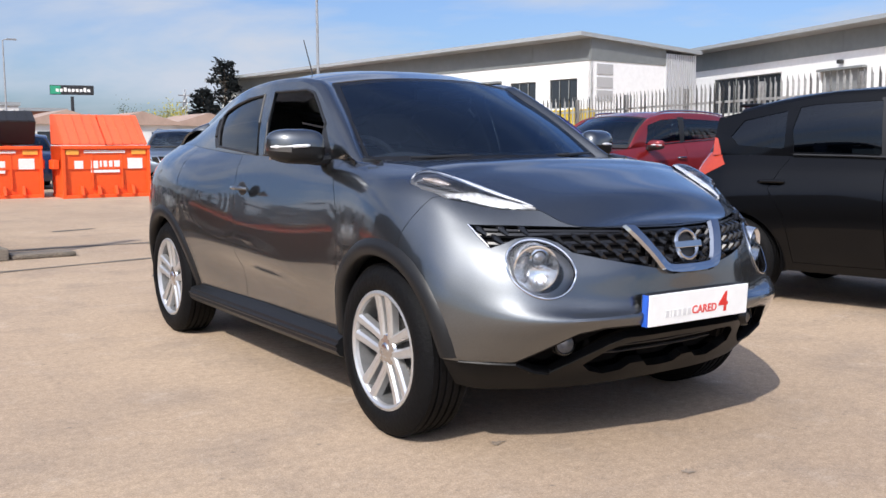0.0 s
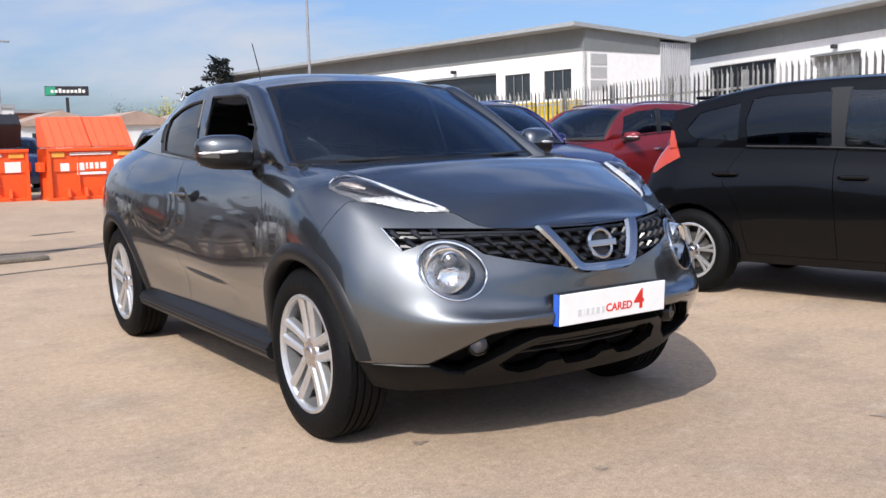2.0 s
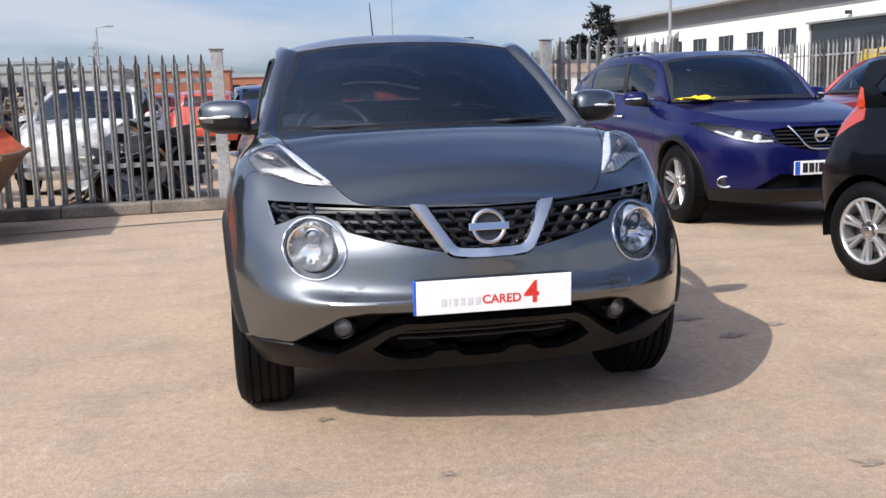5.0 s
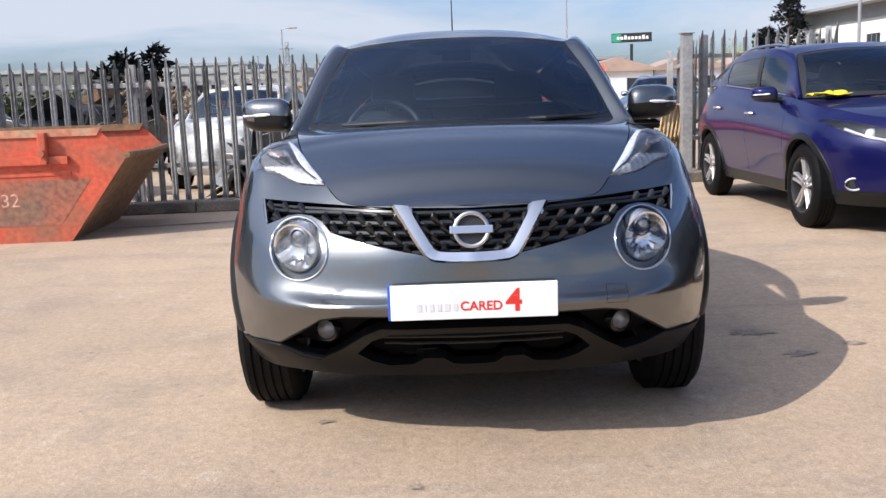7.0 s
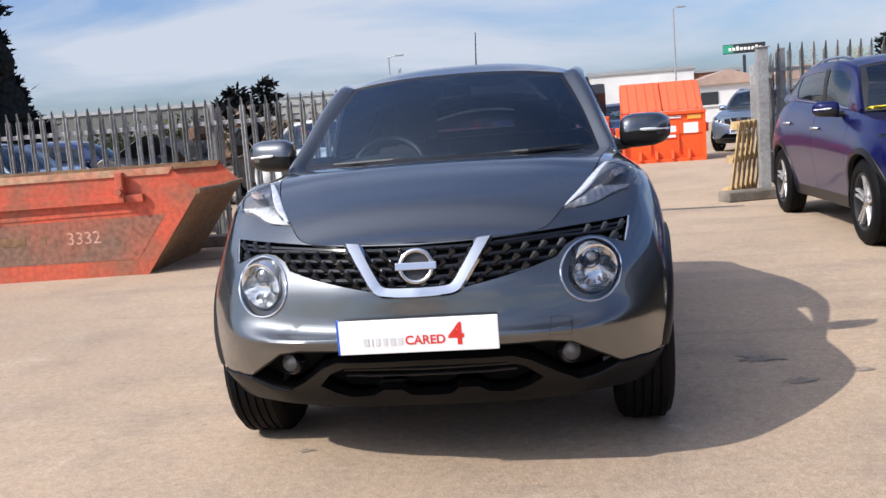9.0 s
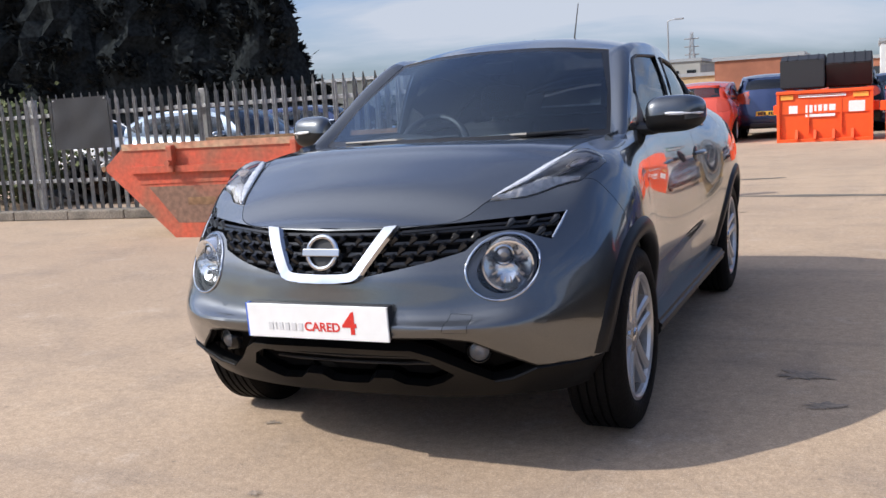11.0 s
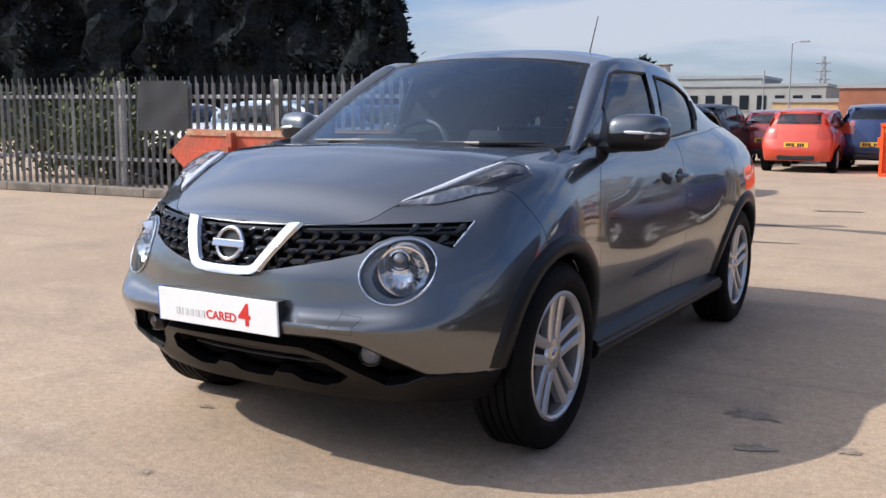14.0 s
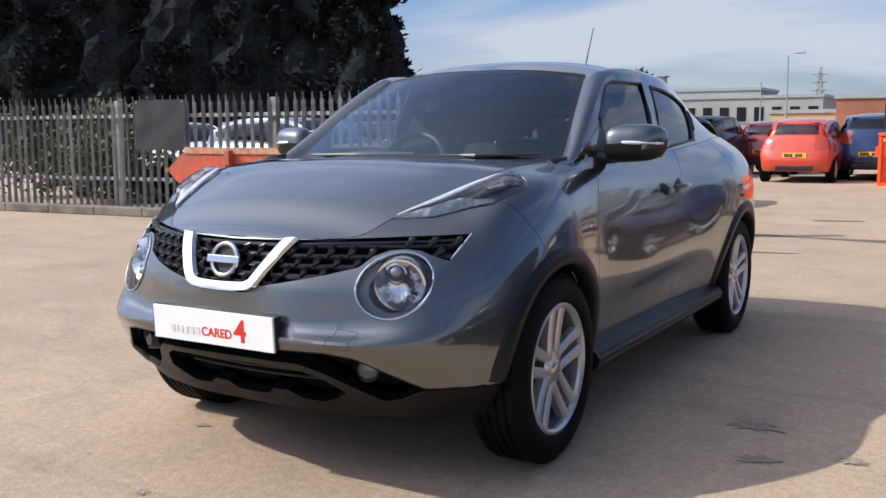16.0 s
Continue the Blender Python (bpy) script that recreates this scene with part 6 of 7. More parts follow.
    bm = bmesh.new()
    box(bm, (-0.266, 0.004, -0.056), (-0.2585, 0.028, 0.056), bevel=0.001)
    part("plate_edge", bm, label_blue, plate)

    # windscreen, pillars, roof
    base = [(-0.655, 0.435, 1.052), (-0.36, 0.295, 1.046), (0, 0.245, 1.042), (0.36, 0.295, 1.046), (0.655, 0.435, 1.052)]
    head_ = [(-0.520, 1.00, 1.408), (-0.27, 0.945, 1.432), (0, 0.928, 1.440), (0.27, 0.945, 1.432), (0.520, 1.00, 1.408)]
    ls = [(-0.655, 0.435, 1.052), (-0.598, 0.70, 1.235), (-0.520, 1.00, 1.408)]
    rs = [(-x, y, z) for x, y, z in ls]
    screen = outward(coons(base, head_, ls, rs, 33, 17, 0.022, (0, -0.5, 0.8)), (0, 1.5, 0.6))
    inner_edge = [(-0.636, 1.068), (0.636, 1.068), (0.592, 1.22), (0.497, 1.395), (0.25, 1.420), (0, 1.428), (-0.25, 1.420), (-0.497, 1.395), (-0.592, 1.22)]
    pane = pull(screen, carve(screen, inner_edge, "y"))
    part("windscreen_border", screen, trim_gloss, car)
    w = part("windscreen", pane, screen_glass, car, "tinted laminated windscreen", smooth=True)
    w.visible_shadow = False
    # roof
    eg = spline([(0.520, 1.0, 1.410), (0.566, 1.30, 1.434), (0.566, 1.80, 1.416), (0.522, 2.30, 1.350), (0.468, 2.76, 1.268)], 40)
    cz = ((0.93, 1.442), (1.2, 1.494), (1.6, 1.513), (2.0, 1.486), (2.4, 1.432), (2.86, 1.350))
    rows = []
    for i, p in enumerate(eg):
        f = i / 39
        yc = 0.93 + (2.86 - 0.93) * f
        rows.append([(p[0] * t, yc + (p[1] - yc) * t * t, curve_at(cz, yc) + (p[2] - curve_at(cz, yc)) * abs(t) ** 2.5) for t in np.linspace(-1, 1, 31)])
    part("roof", panel(outward(sheet(rows), (0, 1.7, 0.5)), gap=0.001), paint_grey, car, smooth=True)

    def top(y):
        """Upper edge of the side: along the A-pillar, then the roof rail."""
        ys = ((0.20, 0.742, 0.930), (0.40, 0.725, 1.048), (0.60, 0.692, 1.165), (0.80, 0.656, 1.292), (1.0, 0.622, 1.395), (1.15, 0.625, 1.422), (1.4, 0.630, 1.424), (1.8, 0.616, 1.398), (2.2, 0.574, 1.335), (2.5, 0.534, 1.276), (2.76, 0.498, 1.212))
        return curve_at([(k[0], k[1]) for k in ys], y), curve_at([(k[0], k[2]) for k in ys], y)

    belt = [p for p in rails[-1] if 0.20 <= p[1] <= 2.94]
    by = [(p[1], p[0]) for p in belt]
    bz = [(p[1], p[2]) for p in belt]
    rows = []
    for y in np.linspace(0.26, 2.76, 60):
        xb, zb = curve_at(by, y), curve_at(bz, y)
        xt, zt = top(y)
        rows.append([(xb + (xt - xb) * t + 0.014 * math.sin(math.pi * t), y, zb + (zt - zb) * t) for t in np.linspace(0, 1, 14)])
    flank = outward(sheet(rows), (0, 1.6, 0.9))
    front_win = [(0.755, 1.080), (0.745, 1.212), (0.87, 1.302), (0.955, 1.358), (1.03, 1.376), (1.36, 1.380), (1.342, 1.23), (1.320, 1.070)]
    rear_win = [(1.410, 1.072), (1.452, 1.23), (1.492, 1.372), (1.70, 1.362), (1.90, 1.338), (2.085, 1.304), (2.115, 1.286), (2.062, 1.200), (1.995, 1.112)]
    rear_post = [(1.995, 1.112), (2.062, 1.200), (2.115, 1.286), (2.085, 1.304), (2.160, 1.296), (2.195, 1.260), (2.120, 1.170), (2.045, 1.100)]
    sail = [(0.610, 1.070), (0.755, 1.080), (0.745, 1.212)]
    fw = pull(flank, carve(flank, front_win, "x"))
    rw = pull(flank, carve(flank, rear_win, "x"))
    b_post = pull(flank, carve(flank, [(1.320, 1.070), (1.342, 1.23), (1.36, 1.380), (1.362, 1.394), (1.490, 1.392), (1.492, 1.372), (1.452, 1.23), (1.410, 1.072)], "x"))
    c_post = pull(flank, carve(flank, rear_post, "x"))
    corner = pull(flank, carve(flank, sail, "x"))
    side_frames = both("side_frame", flank, paint_grey, car, gap=0.0)
    both("centre_pillar", b_post, paint_grey, car, gap=0.0)
    both("rear_handle_panel", c_post, trim_black, car, gap=0.0)
    both("mirror_corner", corner, trim_black, car, gap=0.0)
    seals = []
    for s in (-1, 1):
        for poly, ob in ((front_win, doors), (rear_win, rear_doors)):
            bm = bmesh.new()
            pts = []
            for y, z in poly:
                xb, zb = curve_at(by, y), curve_at(bz, y)
                xt, zt = top(y)
                t = (z - zb) / (zt - zb)
                pts.append((s * (xb + (xt - xb) * t + 0.014 * math.sin(math.pi * t) + 0.001), y, z))
            tube(bm, pts, 0.007, 6, True)
            part("window_seal", bm, trim_black, car, smooth=True)
    left = outward(fw, (0, 1.6, 0.9))
    for s, clear in ((1, side_glass),):
        g = part("door_window", shifted(left, -0.006), clear, car, smooth=True)
        g.visible_shadow = False
    for g in both("rear_door_window", shifted(outward(rw, (0, 1.6, 0.9)), -0.006), tint_glass, car, fold=False):
        g.visible_shadow = False
    # pillar strips between windscreen or roof and the side
    ws = [np.array(p) for p in spline([(0.690, 0.24, 0.955), (0.655, 0.435, 1.052), (0.598, 0.70, 1.235), (0.520, 1.00, 1.410)], 16)]
    upper = ws + [np.array(p) for p in eg[1:]]
    rows = []
    for p in upper:
        y = max(0.24, float(p[1]))
        xt, zt = top(y)
        q = np.array((xt, y, zt))
        rows.append([tuple(p + (q - p) * t + np.array((0.25, -0.1, 0.9)) * 0.020 * math.sin(math.pi * t)) for t in np.linspace(0, 1, 7)])
    both("roof_pillar", sheet(rows), paint_grey, car, gap=0.0)
    # tail: screen and spoiler
    rtop = [(-0.498, 2.76, 1.212), (-0.468, 2.76, 1.268), (-0.24, 2.835, 1.332), (0, 2.86, 1.350), (0.24, 2.835, 1.332), (0.468, 2.76, 1.268), (0.498, 2.76, 1.212)]
    rbot = [(-0.62, 2.93, 1.12), (-0.55, 3.0, 1.11), (-0.30, 3.07, 1.11), (0, 3.08, 1.11), (0.30, 3.07, 1.11), (0.55, 3.0, 1.11), (0.62, 2.93, 1.12)]
    gate = outward(coons(rbot, rtop, [rbot[0], (-0.585, 2.85, 1.20), rtop[0]], [rbot[-1], (0.585, 2.85, 1.20), rtop[-1]], 33, 11), (0, 1.6, 0.9))
    rear_pane = pull(gate, carve(gate, [(-0.46, 1.16), (0.46, 1.16), (0.39, 1.278), (0.2, 1.300), (-0.2, 1.300), (-0.39, 1.278)], "y"))
    part("tailgate", panel(gate, gap=0.001), paint_grey, car, smooth=True)
    g = part("rear_window", rear_pane, side_glass, car, smooth=True)
    g.visible_shadow = False
    # flared arch lips, liners and sills
    for s in (-1, 1):
        for cy in (0.0, 2.53):
            rows, last_x = [], 0.82
            for a in np.linspace(-0.12, math.pi - (0.10 if cy == 0.0 else -0.12), 40):
                row = []
                for r, o in ((0.437, -0.004), (0.425, 0.009), (0.400, 0.012), (0.376, 0.010), (0.366, 0.0), (0.366, -0.05)):
                    y, z = cy + r * math.cos(a), 0.335 + r * math.sin(a)
                    hit, n, _, _ = tree.ray_cast(Vector((2, y, max(z, 0.262))), Vector((-1, 0, 0)))
                    last_x = hit.x if hit is not None and hit.x > 0.6 else last_x
                    x = last_x + o
                    row.append((s * x, y, z))
                rows.append(row)
            part("arch_lip", outward(sheet(rows), (0, cy, 0.335)), trim_satin, car, "dark plastic wheel-arch lip", smooth=True, sharp=50)
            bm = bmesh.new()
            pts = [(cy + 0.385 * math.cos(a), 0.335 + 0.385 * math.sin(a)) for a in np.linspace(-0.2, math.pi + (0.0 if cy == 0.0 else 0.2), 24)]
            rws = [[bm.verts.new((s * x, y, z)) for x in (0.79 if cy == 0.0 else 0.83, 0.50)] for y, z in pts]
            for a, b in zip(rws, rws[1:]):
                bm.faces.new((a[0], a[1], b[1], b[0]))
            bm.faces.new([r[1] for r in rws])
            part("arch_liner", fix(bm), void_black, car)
        bm = bmesh.new()
        prism(bm, [(s * x, z) for x, z in ((0.76, 0.225), (0.83, 0.235), (0.862, 0.275), (0.855, 0.305), (0.79, 0.345), (0.74, 0.345))], 0.36, 2.16)
        bmesh.ops.bevel(bm, geom=[e for e in bm.edges if abs(e.verts[0].co.y - e.verts[1].co.y) > 0.5], offset=0.012, segments=2, affect="EDGES")
        part("side_sill", fix(bm), trim_satin, car, "dark plastic side sill", smooth=True)
        # door handles
        bm = bmesh.new()
        tube(bm, [(s * 0.842, 1.30, 0.905), (s * 0.868, 1.34, 0.908), (s * 0.870, 1.42, 0.908), (s * 0.844, 1.475, 0.905)], [0.012, 0.016, 0.016, 0.012], 8, flat=0.7)
        part("door_handle", bm, paint_grey, car, smooth=True)
        # black oval on the door stands in for the shade in the handle hollow
        bm = bmesh.new()
        bmesh.ops.create_uvsphere(bm, u_segments=16, v_segments=8, radius=1)
        for v in bm.verts:
            v.co = Vector((s * 0.832 + 0.006 * v.co.x, 1.385 + 0.055 * v.co.y, 0.905 + 0.035 * v.co.z))
        part("handle_recess", bm, trim_black, car, smooth=True)
        bm = bmesh.new()
        pts = []
        for y, z in ((2.150, 1.262), (2.118, 1.215), (2.080, 1.165)):
            xb, zb = curve_at(by, y), curve_at(bz, y)
            xt, zt = top(y)
            t = (z - zb) / (zt - zb)
            pts.append((s * (xb + (xt - xb) * t + 0.015), y, z))
        tube(bm, pts, [0.008, 0.012, 0.008], 8)
        part("rear_door_handle", bm, trim_black, car, smooth=True)
        mirror_pod(s, (s * 0.874, 0.68, 1.112), car, paint_grey)
        for cy in (0.0, 2.53):
            wheel((s * 0.752, cy, 0.334), s, 0.334, 0.215, 0.228, (5, True, 0.022, 0.215), car)
    # bonnet lamp reflection strip under the screen, wipers, aerial
    for x0, x1, y1 in ((-0.50, 0.04, 0.33), (0.12, 0.58, 0.40)):
        bm = bmesh.new()
        tube(bm, [(x0, 0.335, 1.062), ((x0 + x1) / 2, 0.30, 1.066), (x1, y1, 1.072)], [0.006, 0.009, 0.006], 6)
        part("wiper", bm, trim_black, car)
    bm = bmesh.new()
    rows = [[(x, 0.245 + 0.19 * (x / 0.655) ** 2 + d, 1.040 + 0.012 * (x / 0.655) ** 2 + h) for d, h in ((-0.06, -0.014), (0.0, 0.004), (0.05, -0.004))] for x in np.linspace(-0.59, 0.59, 25)]
    part("scuttle", outward(sheet(rows), (0, 0.5, 0)), trim_black, car)
    bm = bmesh.new()
    tube(bm, AERIAL, [0.014, 0.005, 0.003], 6)
    part("aerial", bm, trim_black, car)
    # unseen blocks in engine bay and underbody, added to stop sunlight leaking through
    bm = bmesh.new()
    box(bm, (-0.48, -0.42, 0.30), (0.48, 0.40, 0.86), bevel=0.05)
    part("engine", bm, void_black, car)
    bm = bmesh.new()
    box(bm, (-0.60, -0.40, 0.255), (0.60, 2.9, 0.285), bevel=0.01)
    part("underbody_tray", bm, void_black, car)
    # added plate ahead of the tray, keeps a lit sliver out of the car's shadow
    bm = bmesh.new()
    prism(bm, [(-0.54, -0.40), (-0.42, -0.52), (-0.24, -0.565), (0.24, -0.565), (0.42, -0.52), (0.54, -0.40)], 0.252, 0.268, axis="z")
    part("splash_guard", fix(bm), void_black, car)
    for s in (-1, 1):
        bm = bmesh.new()
        box(bm, (0.46 if s > 0 else -0.65, -0.36, 0.52), (0.65 if s > 0 else -0.46, -0.30, 0.80))
        part("lamp_bulkhead", bm, void_black, car)
    # cabin
    bm = bmesh.new()
    box(bm, (-0.66, 0.3, 0.30), (0.66, 3.0, 0.36))
    part("cabin_floor", bm, void_black, car)
    rows = []
    for x in np.linspace(-0.66, 0.66, 23):
        hump = 0.035 * math.exp(-((x + 0.36) / 0.18) ** 2)
        rows.append([(x, 0.46, 0.98), (x, 0.52, 1.035), (x, 0.62, 1.05 + hump), (x, 0.76, 1.03 + hump), (x, 0.84, 0.95), (x, 0.82, 0.55)])
    part("dashboard", outward(sheet(rows), (0, 0.4, 0.4)), dash_plastic, car, smooth=True)
    steering_wheel(-0.36, 0.93, 0.985, car)
    for x in (-0.36, 0.36):
        seat(x, 1.45, 0.42, car)
    bm = bmesh.new()
    box(bm, (-0.62, 2.05, 0.45), (0.62, 2.5, 0.62), bevel=0.05)
    part("rear_bench", bm, seat_cloth, car)
    bm = bmesh.new()
    box(bm, (-0.62, -0.06, 0), (0.62, 0.07, 0.52), pose(0, 2.52, 0.6, -18, 0, 0), 0.05)
    part("rear_bench_back", bm, seat_cloth, car)
    bm = bmesh.new()
    box(bm, (-0.07, 0.96, 1.335), (0.07, 0.985, 1.39), bevel=0.008)
    part("rear_view_mirror", bm, trim_black, car)
    return car


AERIAL = ((0, 2.235, 1.490), (0, 2.25, 1.52), (0, 2.38, 1.765))


def mathutils_tree(bm):
    from mathutils.bvhtree import BVHTree

    return BVHTree.FromBMesh(bm)


hero = crossover()


# ---- the other cars ----
def hatchback(name, label, at, paint, fo=0.86, wb=2.65, ro=0.85, W=0.90, nose=0.86, belt=1.08, belt_r=1.16, roof=1.55, cowl=0.30, screen=0.85, roof_r=2.75, tail=3.25,
              cladding=True, wheel_r=0.335, style=(5, True, 0.018, 0.2), front="lamps", rear=True, rounding=2.4, rear_tint=None, plate_front=True, cloth=False, tall_tail=False, group="parked cars", mid=None, door_end=None, tail_poly=None, lamp_up=None):
    """A five-door car at rest, nose towards -y, the front axle over its origin."""
    car = thing(name, label, "car", at, group)
    n = rounding
    fz = [f * nose / 0.86 for f in (0.22, 0.33, 0.47, 0.60, 0.69, 0.76, 0.82, 0.86)]
    fd = [fo - d for d in (0.12, 0.02, 0.0, 0.005, 0.02, 0.05, 0.09, 0.13)]
    sx = [W * f for f in (0.90, 0.93, 0.955, 0.985, 0.992, 0.972, 0.93, 0.84)]
    rd = [ro - d for d in (0.10, 0.02, 0.0, 0.03, 0.07, 0.11, 0.15, 0.20)]
    side_z = lambda y: [0.24, 0.34, 0.48, 0.62, 0.75, 0.87, 0.97, curve_at(((0.0, nose + 0.13), (0.5, belt - 0.02), (wb * 0.6, (belt + belt_r) / 2), (wb, belt_r)), y)]  # noqa: E731

    def zs(y):
        z = side_z(y)
        k = (z[7] - 0.24) / (1.08 - 0.24)
        return [0.24 + (v - 0.24) * k for v in (0.24, 0.34, 0.48, 0.62, 0.75, 0.87, 0.98, 1.08)]

    st = []
    top_in = (0.90, 0.88, 0.86, 0.83)
    for a in (0, 22, 42, 60, 76):
        s, c = math.sin(radians(a)) ** (2 / n), math.cos(radians(a)) ** (2 / n)
        f = (a / 90) ** 1.5
        zz = [z0 + (z1 - z0) * f for z0, z1 in zip(fz, zs(0.0))]
        st.append([(sx[i] * s * (1.0 - 0.06 * (i == 7)), -fd[i] * c, zz[i]) for i in range(8)])
    for y, flare in ((0.0, 1.012), (0.48, 1.0), (wb * 0.42, 0.992), (wb * 0.66, 0.994), (wb - 0.45, 1.0), (wb, 1.012), (wb + 0.3 * ro, 1.0)):
        narrow = 1 - 0.10 * max(0, (y - wb * 0.6) / (wb * 0.4 + ro)) ** 1.5
        st.append([(sx[i] * flare * (1 if i < 4 else 1 - (1 - narrow) * (i - 3) / 4), y, zs(y)[i]) for i in range(8)])
    for a in (62, 42, 22, 0):
        s, c = math.sin(radians(a)) ** (2 / 3.2), math.cos(radians(a)) ** (2 / 3.2)
        st.append([(sx[i] * s * (1 if i < 4 else 1 - 0.09 * (i - 3) / 4), wb + 0.3 * ro + (rd[i] - 0.3 * ro) * c, zs(wb)[i] + 0.02) for i in range(8)])
    body, rails = shell(st, 7, 3)
    outward(body, (0, 1.3, 0.6))
    tree = mathutils_tree(body)
    inner = shifted(body.copy(), -0.03)
    sides = lambda c: abs(c.x) > 0.45 and -0.6 < c.y < wb + 0.6  # noqa: E731
    ar = wheel_r + 0.04
    for cy in (0.0, wb):
        for b, e in ((body, 0.0), (inner, 0.012)):
            bmesh.ops.delete(b, geom=carve(b, arch((cy, wheel_r), ar + e, 28), "x", sides), context="FACES")
    part("inner_body", whole(inner), void_black, car)

    def surf(x, z, out_=0.0, back_=False):
        hit, nn, _, _ = tree.ray_cast(Vector((max(abs(x), 0.003), 9 if back_ else -3, z)), Vector((0, -1 if back_ else 1, 0)))
        if hit is None:
            return Vector((x, (wb + ro * 0.6) if back_ else -fo * 0.6, z))
        if (nn.y > 0) != back_:
            nn = -nn
        p = hit + nn * out_
        return Vector((math.copysign(p.x, x) if abs(x) > 1e-6 else 0.0, p.y, p.z))

    fr = lambda c: c.y < -0.1  # noqa: E731
    if cladding:
        low = pull(body, carve(body, [(-2, 0.345), (9, 0.345), (9, 0), (-2, 0)], "x"))
        part("lower_cladding", panel(whole(low), gap=0.0), trim_satin, car, "dark plastic lower cladding", smooth=True)
    k = nose / 0.86
    if front == "lamps":
        lamp = pull(body, carve(body, [(0.36, 0.725 * k), (0.50, 0.715 * k), (0.64, 0.74 * k), (0.76, 0.80 * k), (0.835, 0.875 * k), (0.80, 0.89 * k), (0.66, 0.86 * k), (0.50, 0.81 * k), (0.40, 0.775 * k)], "y", fr))
        for s in (-1, 1):
            l2 = mirrored(lamp) if s < 0 else lamp.copy()
            outward(l2, (0, 1, 0.6))
            unit_ = new("headlamp")
            unit_.parent, unit_.matrix_basis = car, Matrix()
            part("lamp_housing", shifted(l2.copy(), -0.05), reflector, unit_)
            part("lamp_lens", shifted(l2, 0.003), lens_clear, unit_, smooth=True)
            for x in (0.50, 0.62):
                p = surf(s * x, 0.765 * k + (x - 0.5) * 0.25, -0.03)
                bm = bmesh.new()
                lathe(bm, [(0.0, -0.02), (0.02, -0.015), (0.036, 0.0), (0.036, 0.02)], 18, "y")
                bmesh.ops.translate(bm, verts=bm.verts, vec=p)
                part("projector", fix(bm), lens_white, unit_, smooth=True)
            bm = bmesh.new()
            tube(bm, [surf(s * x, z * k, -0.012) for x, z in ((0.40, 0.738), (0.52, 0.735), (0.64, 0.762), (0.75, 0.82))], 0.010, 6)
            part("light_guide", bm, lens_white, unit_)
        lamp.free()
        grille_p = [(-0.01, 0.845 * k), (0.22, 0.843 * k), (0.40, 0.825 * k), (0.355, 0.715 * k), (0.18, 0.665 * k), (-0.01, 0.655 * k)]
        g = pull(body, carve(body, grille_p, "y", fr))
        part("grille", shifted(outward(whole(g), (0, 1, 0.6)), -0.03), void_black, car)
        for r in range(5):
            z = (0.69 + 0.032 * r) * k
            bm = bmesh.new()
            tube(bm, [surf(x, z, -0.015) for x in np.linspace(-0.36, 0.36, 17)], 0.006, 6)
            part("grille_bar", bm, trim_black, car)
        line = spline([(0.245, 0.845), (0.20, 0.775), (0.15, 0.705), (0.11, 0.672), (0.06, 0.664), (0.0, 0.662)], 20)
        line = [(p[0], p[1] * k) for p in line] + [(-p[0], p[1] * k) for p in line[-2::-1]]
        bm = bmesh.new()
        tube(bm, [surf(x, z, 0.008) for x, z in line], 0.016, 8, flat=0.6)
        part("grille_v", bm, chrome, car, smooth=True)
        badge = new("badge")
        badge.parent, badge.matrix_basis = car, Matrix.Translation(surf(0, 0.765 * k, 0.008))
        bm = bmesh.new()
        tube(bm, [(0.052 * math.cos(a), 0, 0.052 * math.sin(a)) for a in np.linspace(0, math.tau, 29)[:-1]], 0.009, 6, True)
        part("badge_ring", bm, chrome, badge, smooth=True)
        bm = bmesh.new()
        box(bm, (-0.068, -0.01, -0.013), (0.068, 0.004, 0.013), bevel=0.003)
        part("badge_bar", bm, chrome, badge)
        lowg = pull(body, carve(body, [(-0.01, 0.47), (0.34, 0.47), (0.56, 0.36), (0.50, 0.30), (-0.01, 0.29)], "y", fr)) if not cladding else None
        if lowg is not None:
            part("lower_grille", shifted(outward(whole(lowg), (0, 1, 0.6)), -0.04), void_black, car)
        else:
            low_mid = pull(body, carve(body, [(-0.01, 0.465), (0.36, 0.465), (0.46, 0.40), (0.53, 0.346), (-0.01, 0.346)], "y", fr))
            part("lower_grille", shifted(outward(whole(low_mid), (0, 1, 0.6)), -0.03), void_black, car)
        for s in (-1, 1):
            c = surf(s * 0.70, 0.40, 0.004)
            fog = new("fog_lamp")
            fog.parent, fog.matrix_basis = car, Matrix.Translation(c) @ Euler((0, 0, radians(30 * s))).to_matrix().to_4x4()
            bm = bmesh.new()
            tube(bm, [(0.062 * math.cos(a), 0, 0.045 * math.sin(a)) for a in np.linspace(0, math.tau, 25)[:-1]], 0.009, 6, True)
            part("fog_ring", bm, chrome, fog, smooth=True)
            bm = bmesh.new()
            lathe(bm, [(0.0, 0.0), (0.03, 0.002), (0.055, 0.012)], 20, "y")
            part("fog_lens", fix(bm), trim_black, fog)
    if plate_front:
        c = surf(0, 0.515, 0.006)
        p = new("number_plate")
        p.parent, p.matrix_basis = car, Matrix.Translation(c)
        bm = bmesh.new()
        box(bm, (-0.26, -0.004, -0.056), (0.26, 0.012, 0.056), bevel=0.003)
        part("plate_face", bm, plate_white, p)
        bm = bmesh.new()
        box(bm, (-0.258, -0.0056, -0.052), (-0.215, -0.004, 0.052))
        part("plate_band", bm, label_blue, p)
        bars(p, "plate_mark", -0.19, -0.0042, -0.038, (0.045, 0.045, 0.02, 0.045), 0.076, trim_black, Matrix(), 0.011)
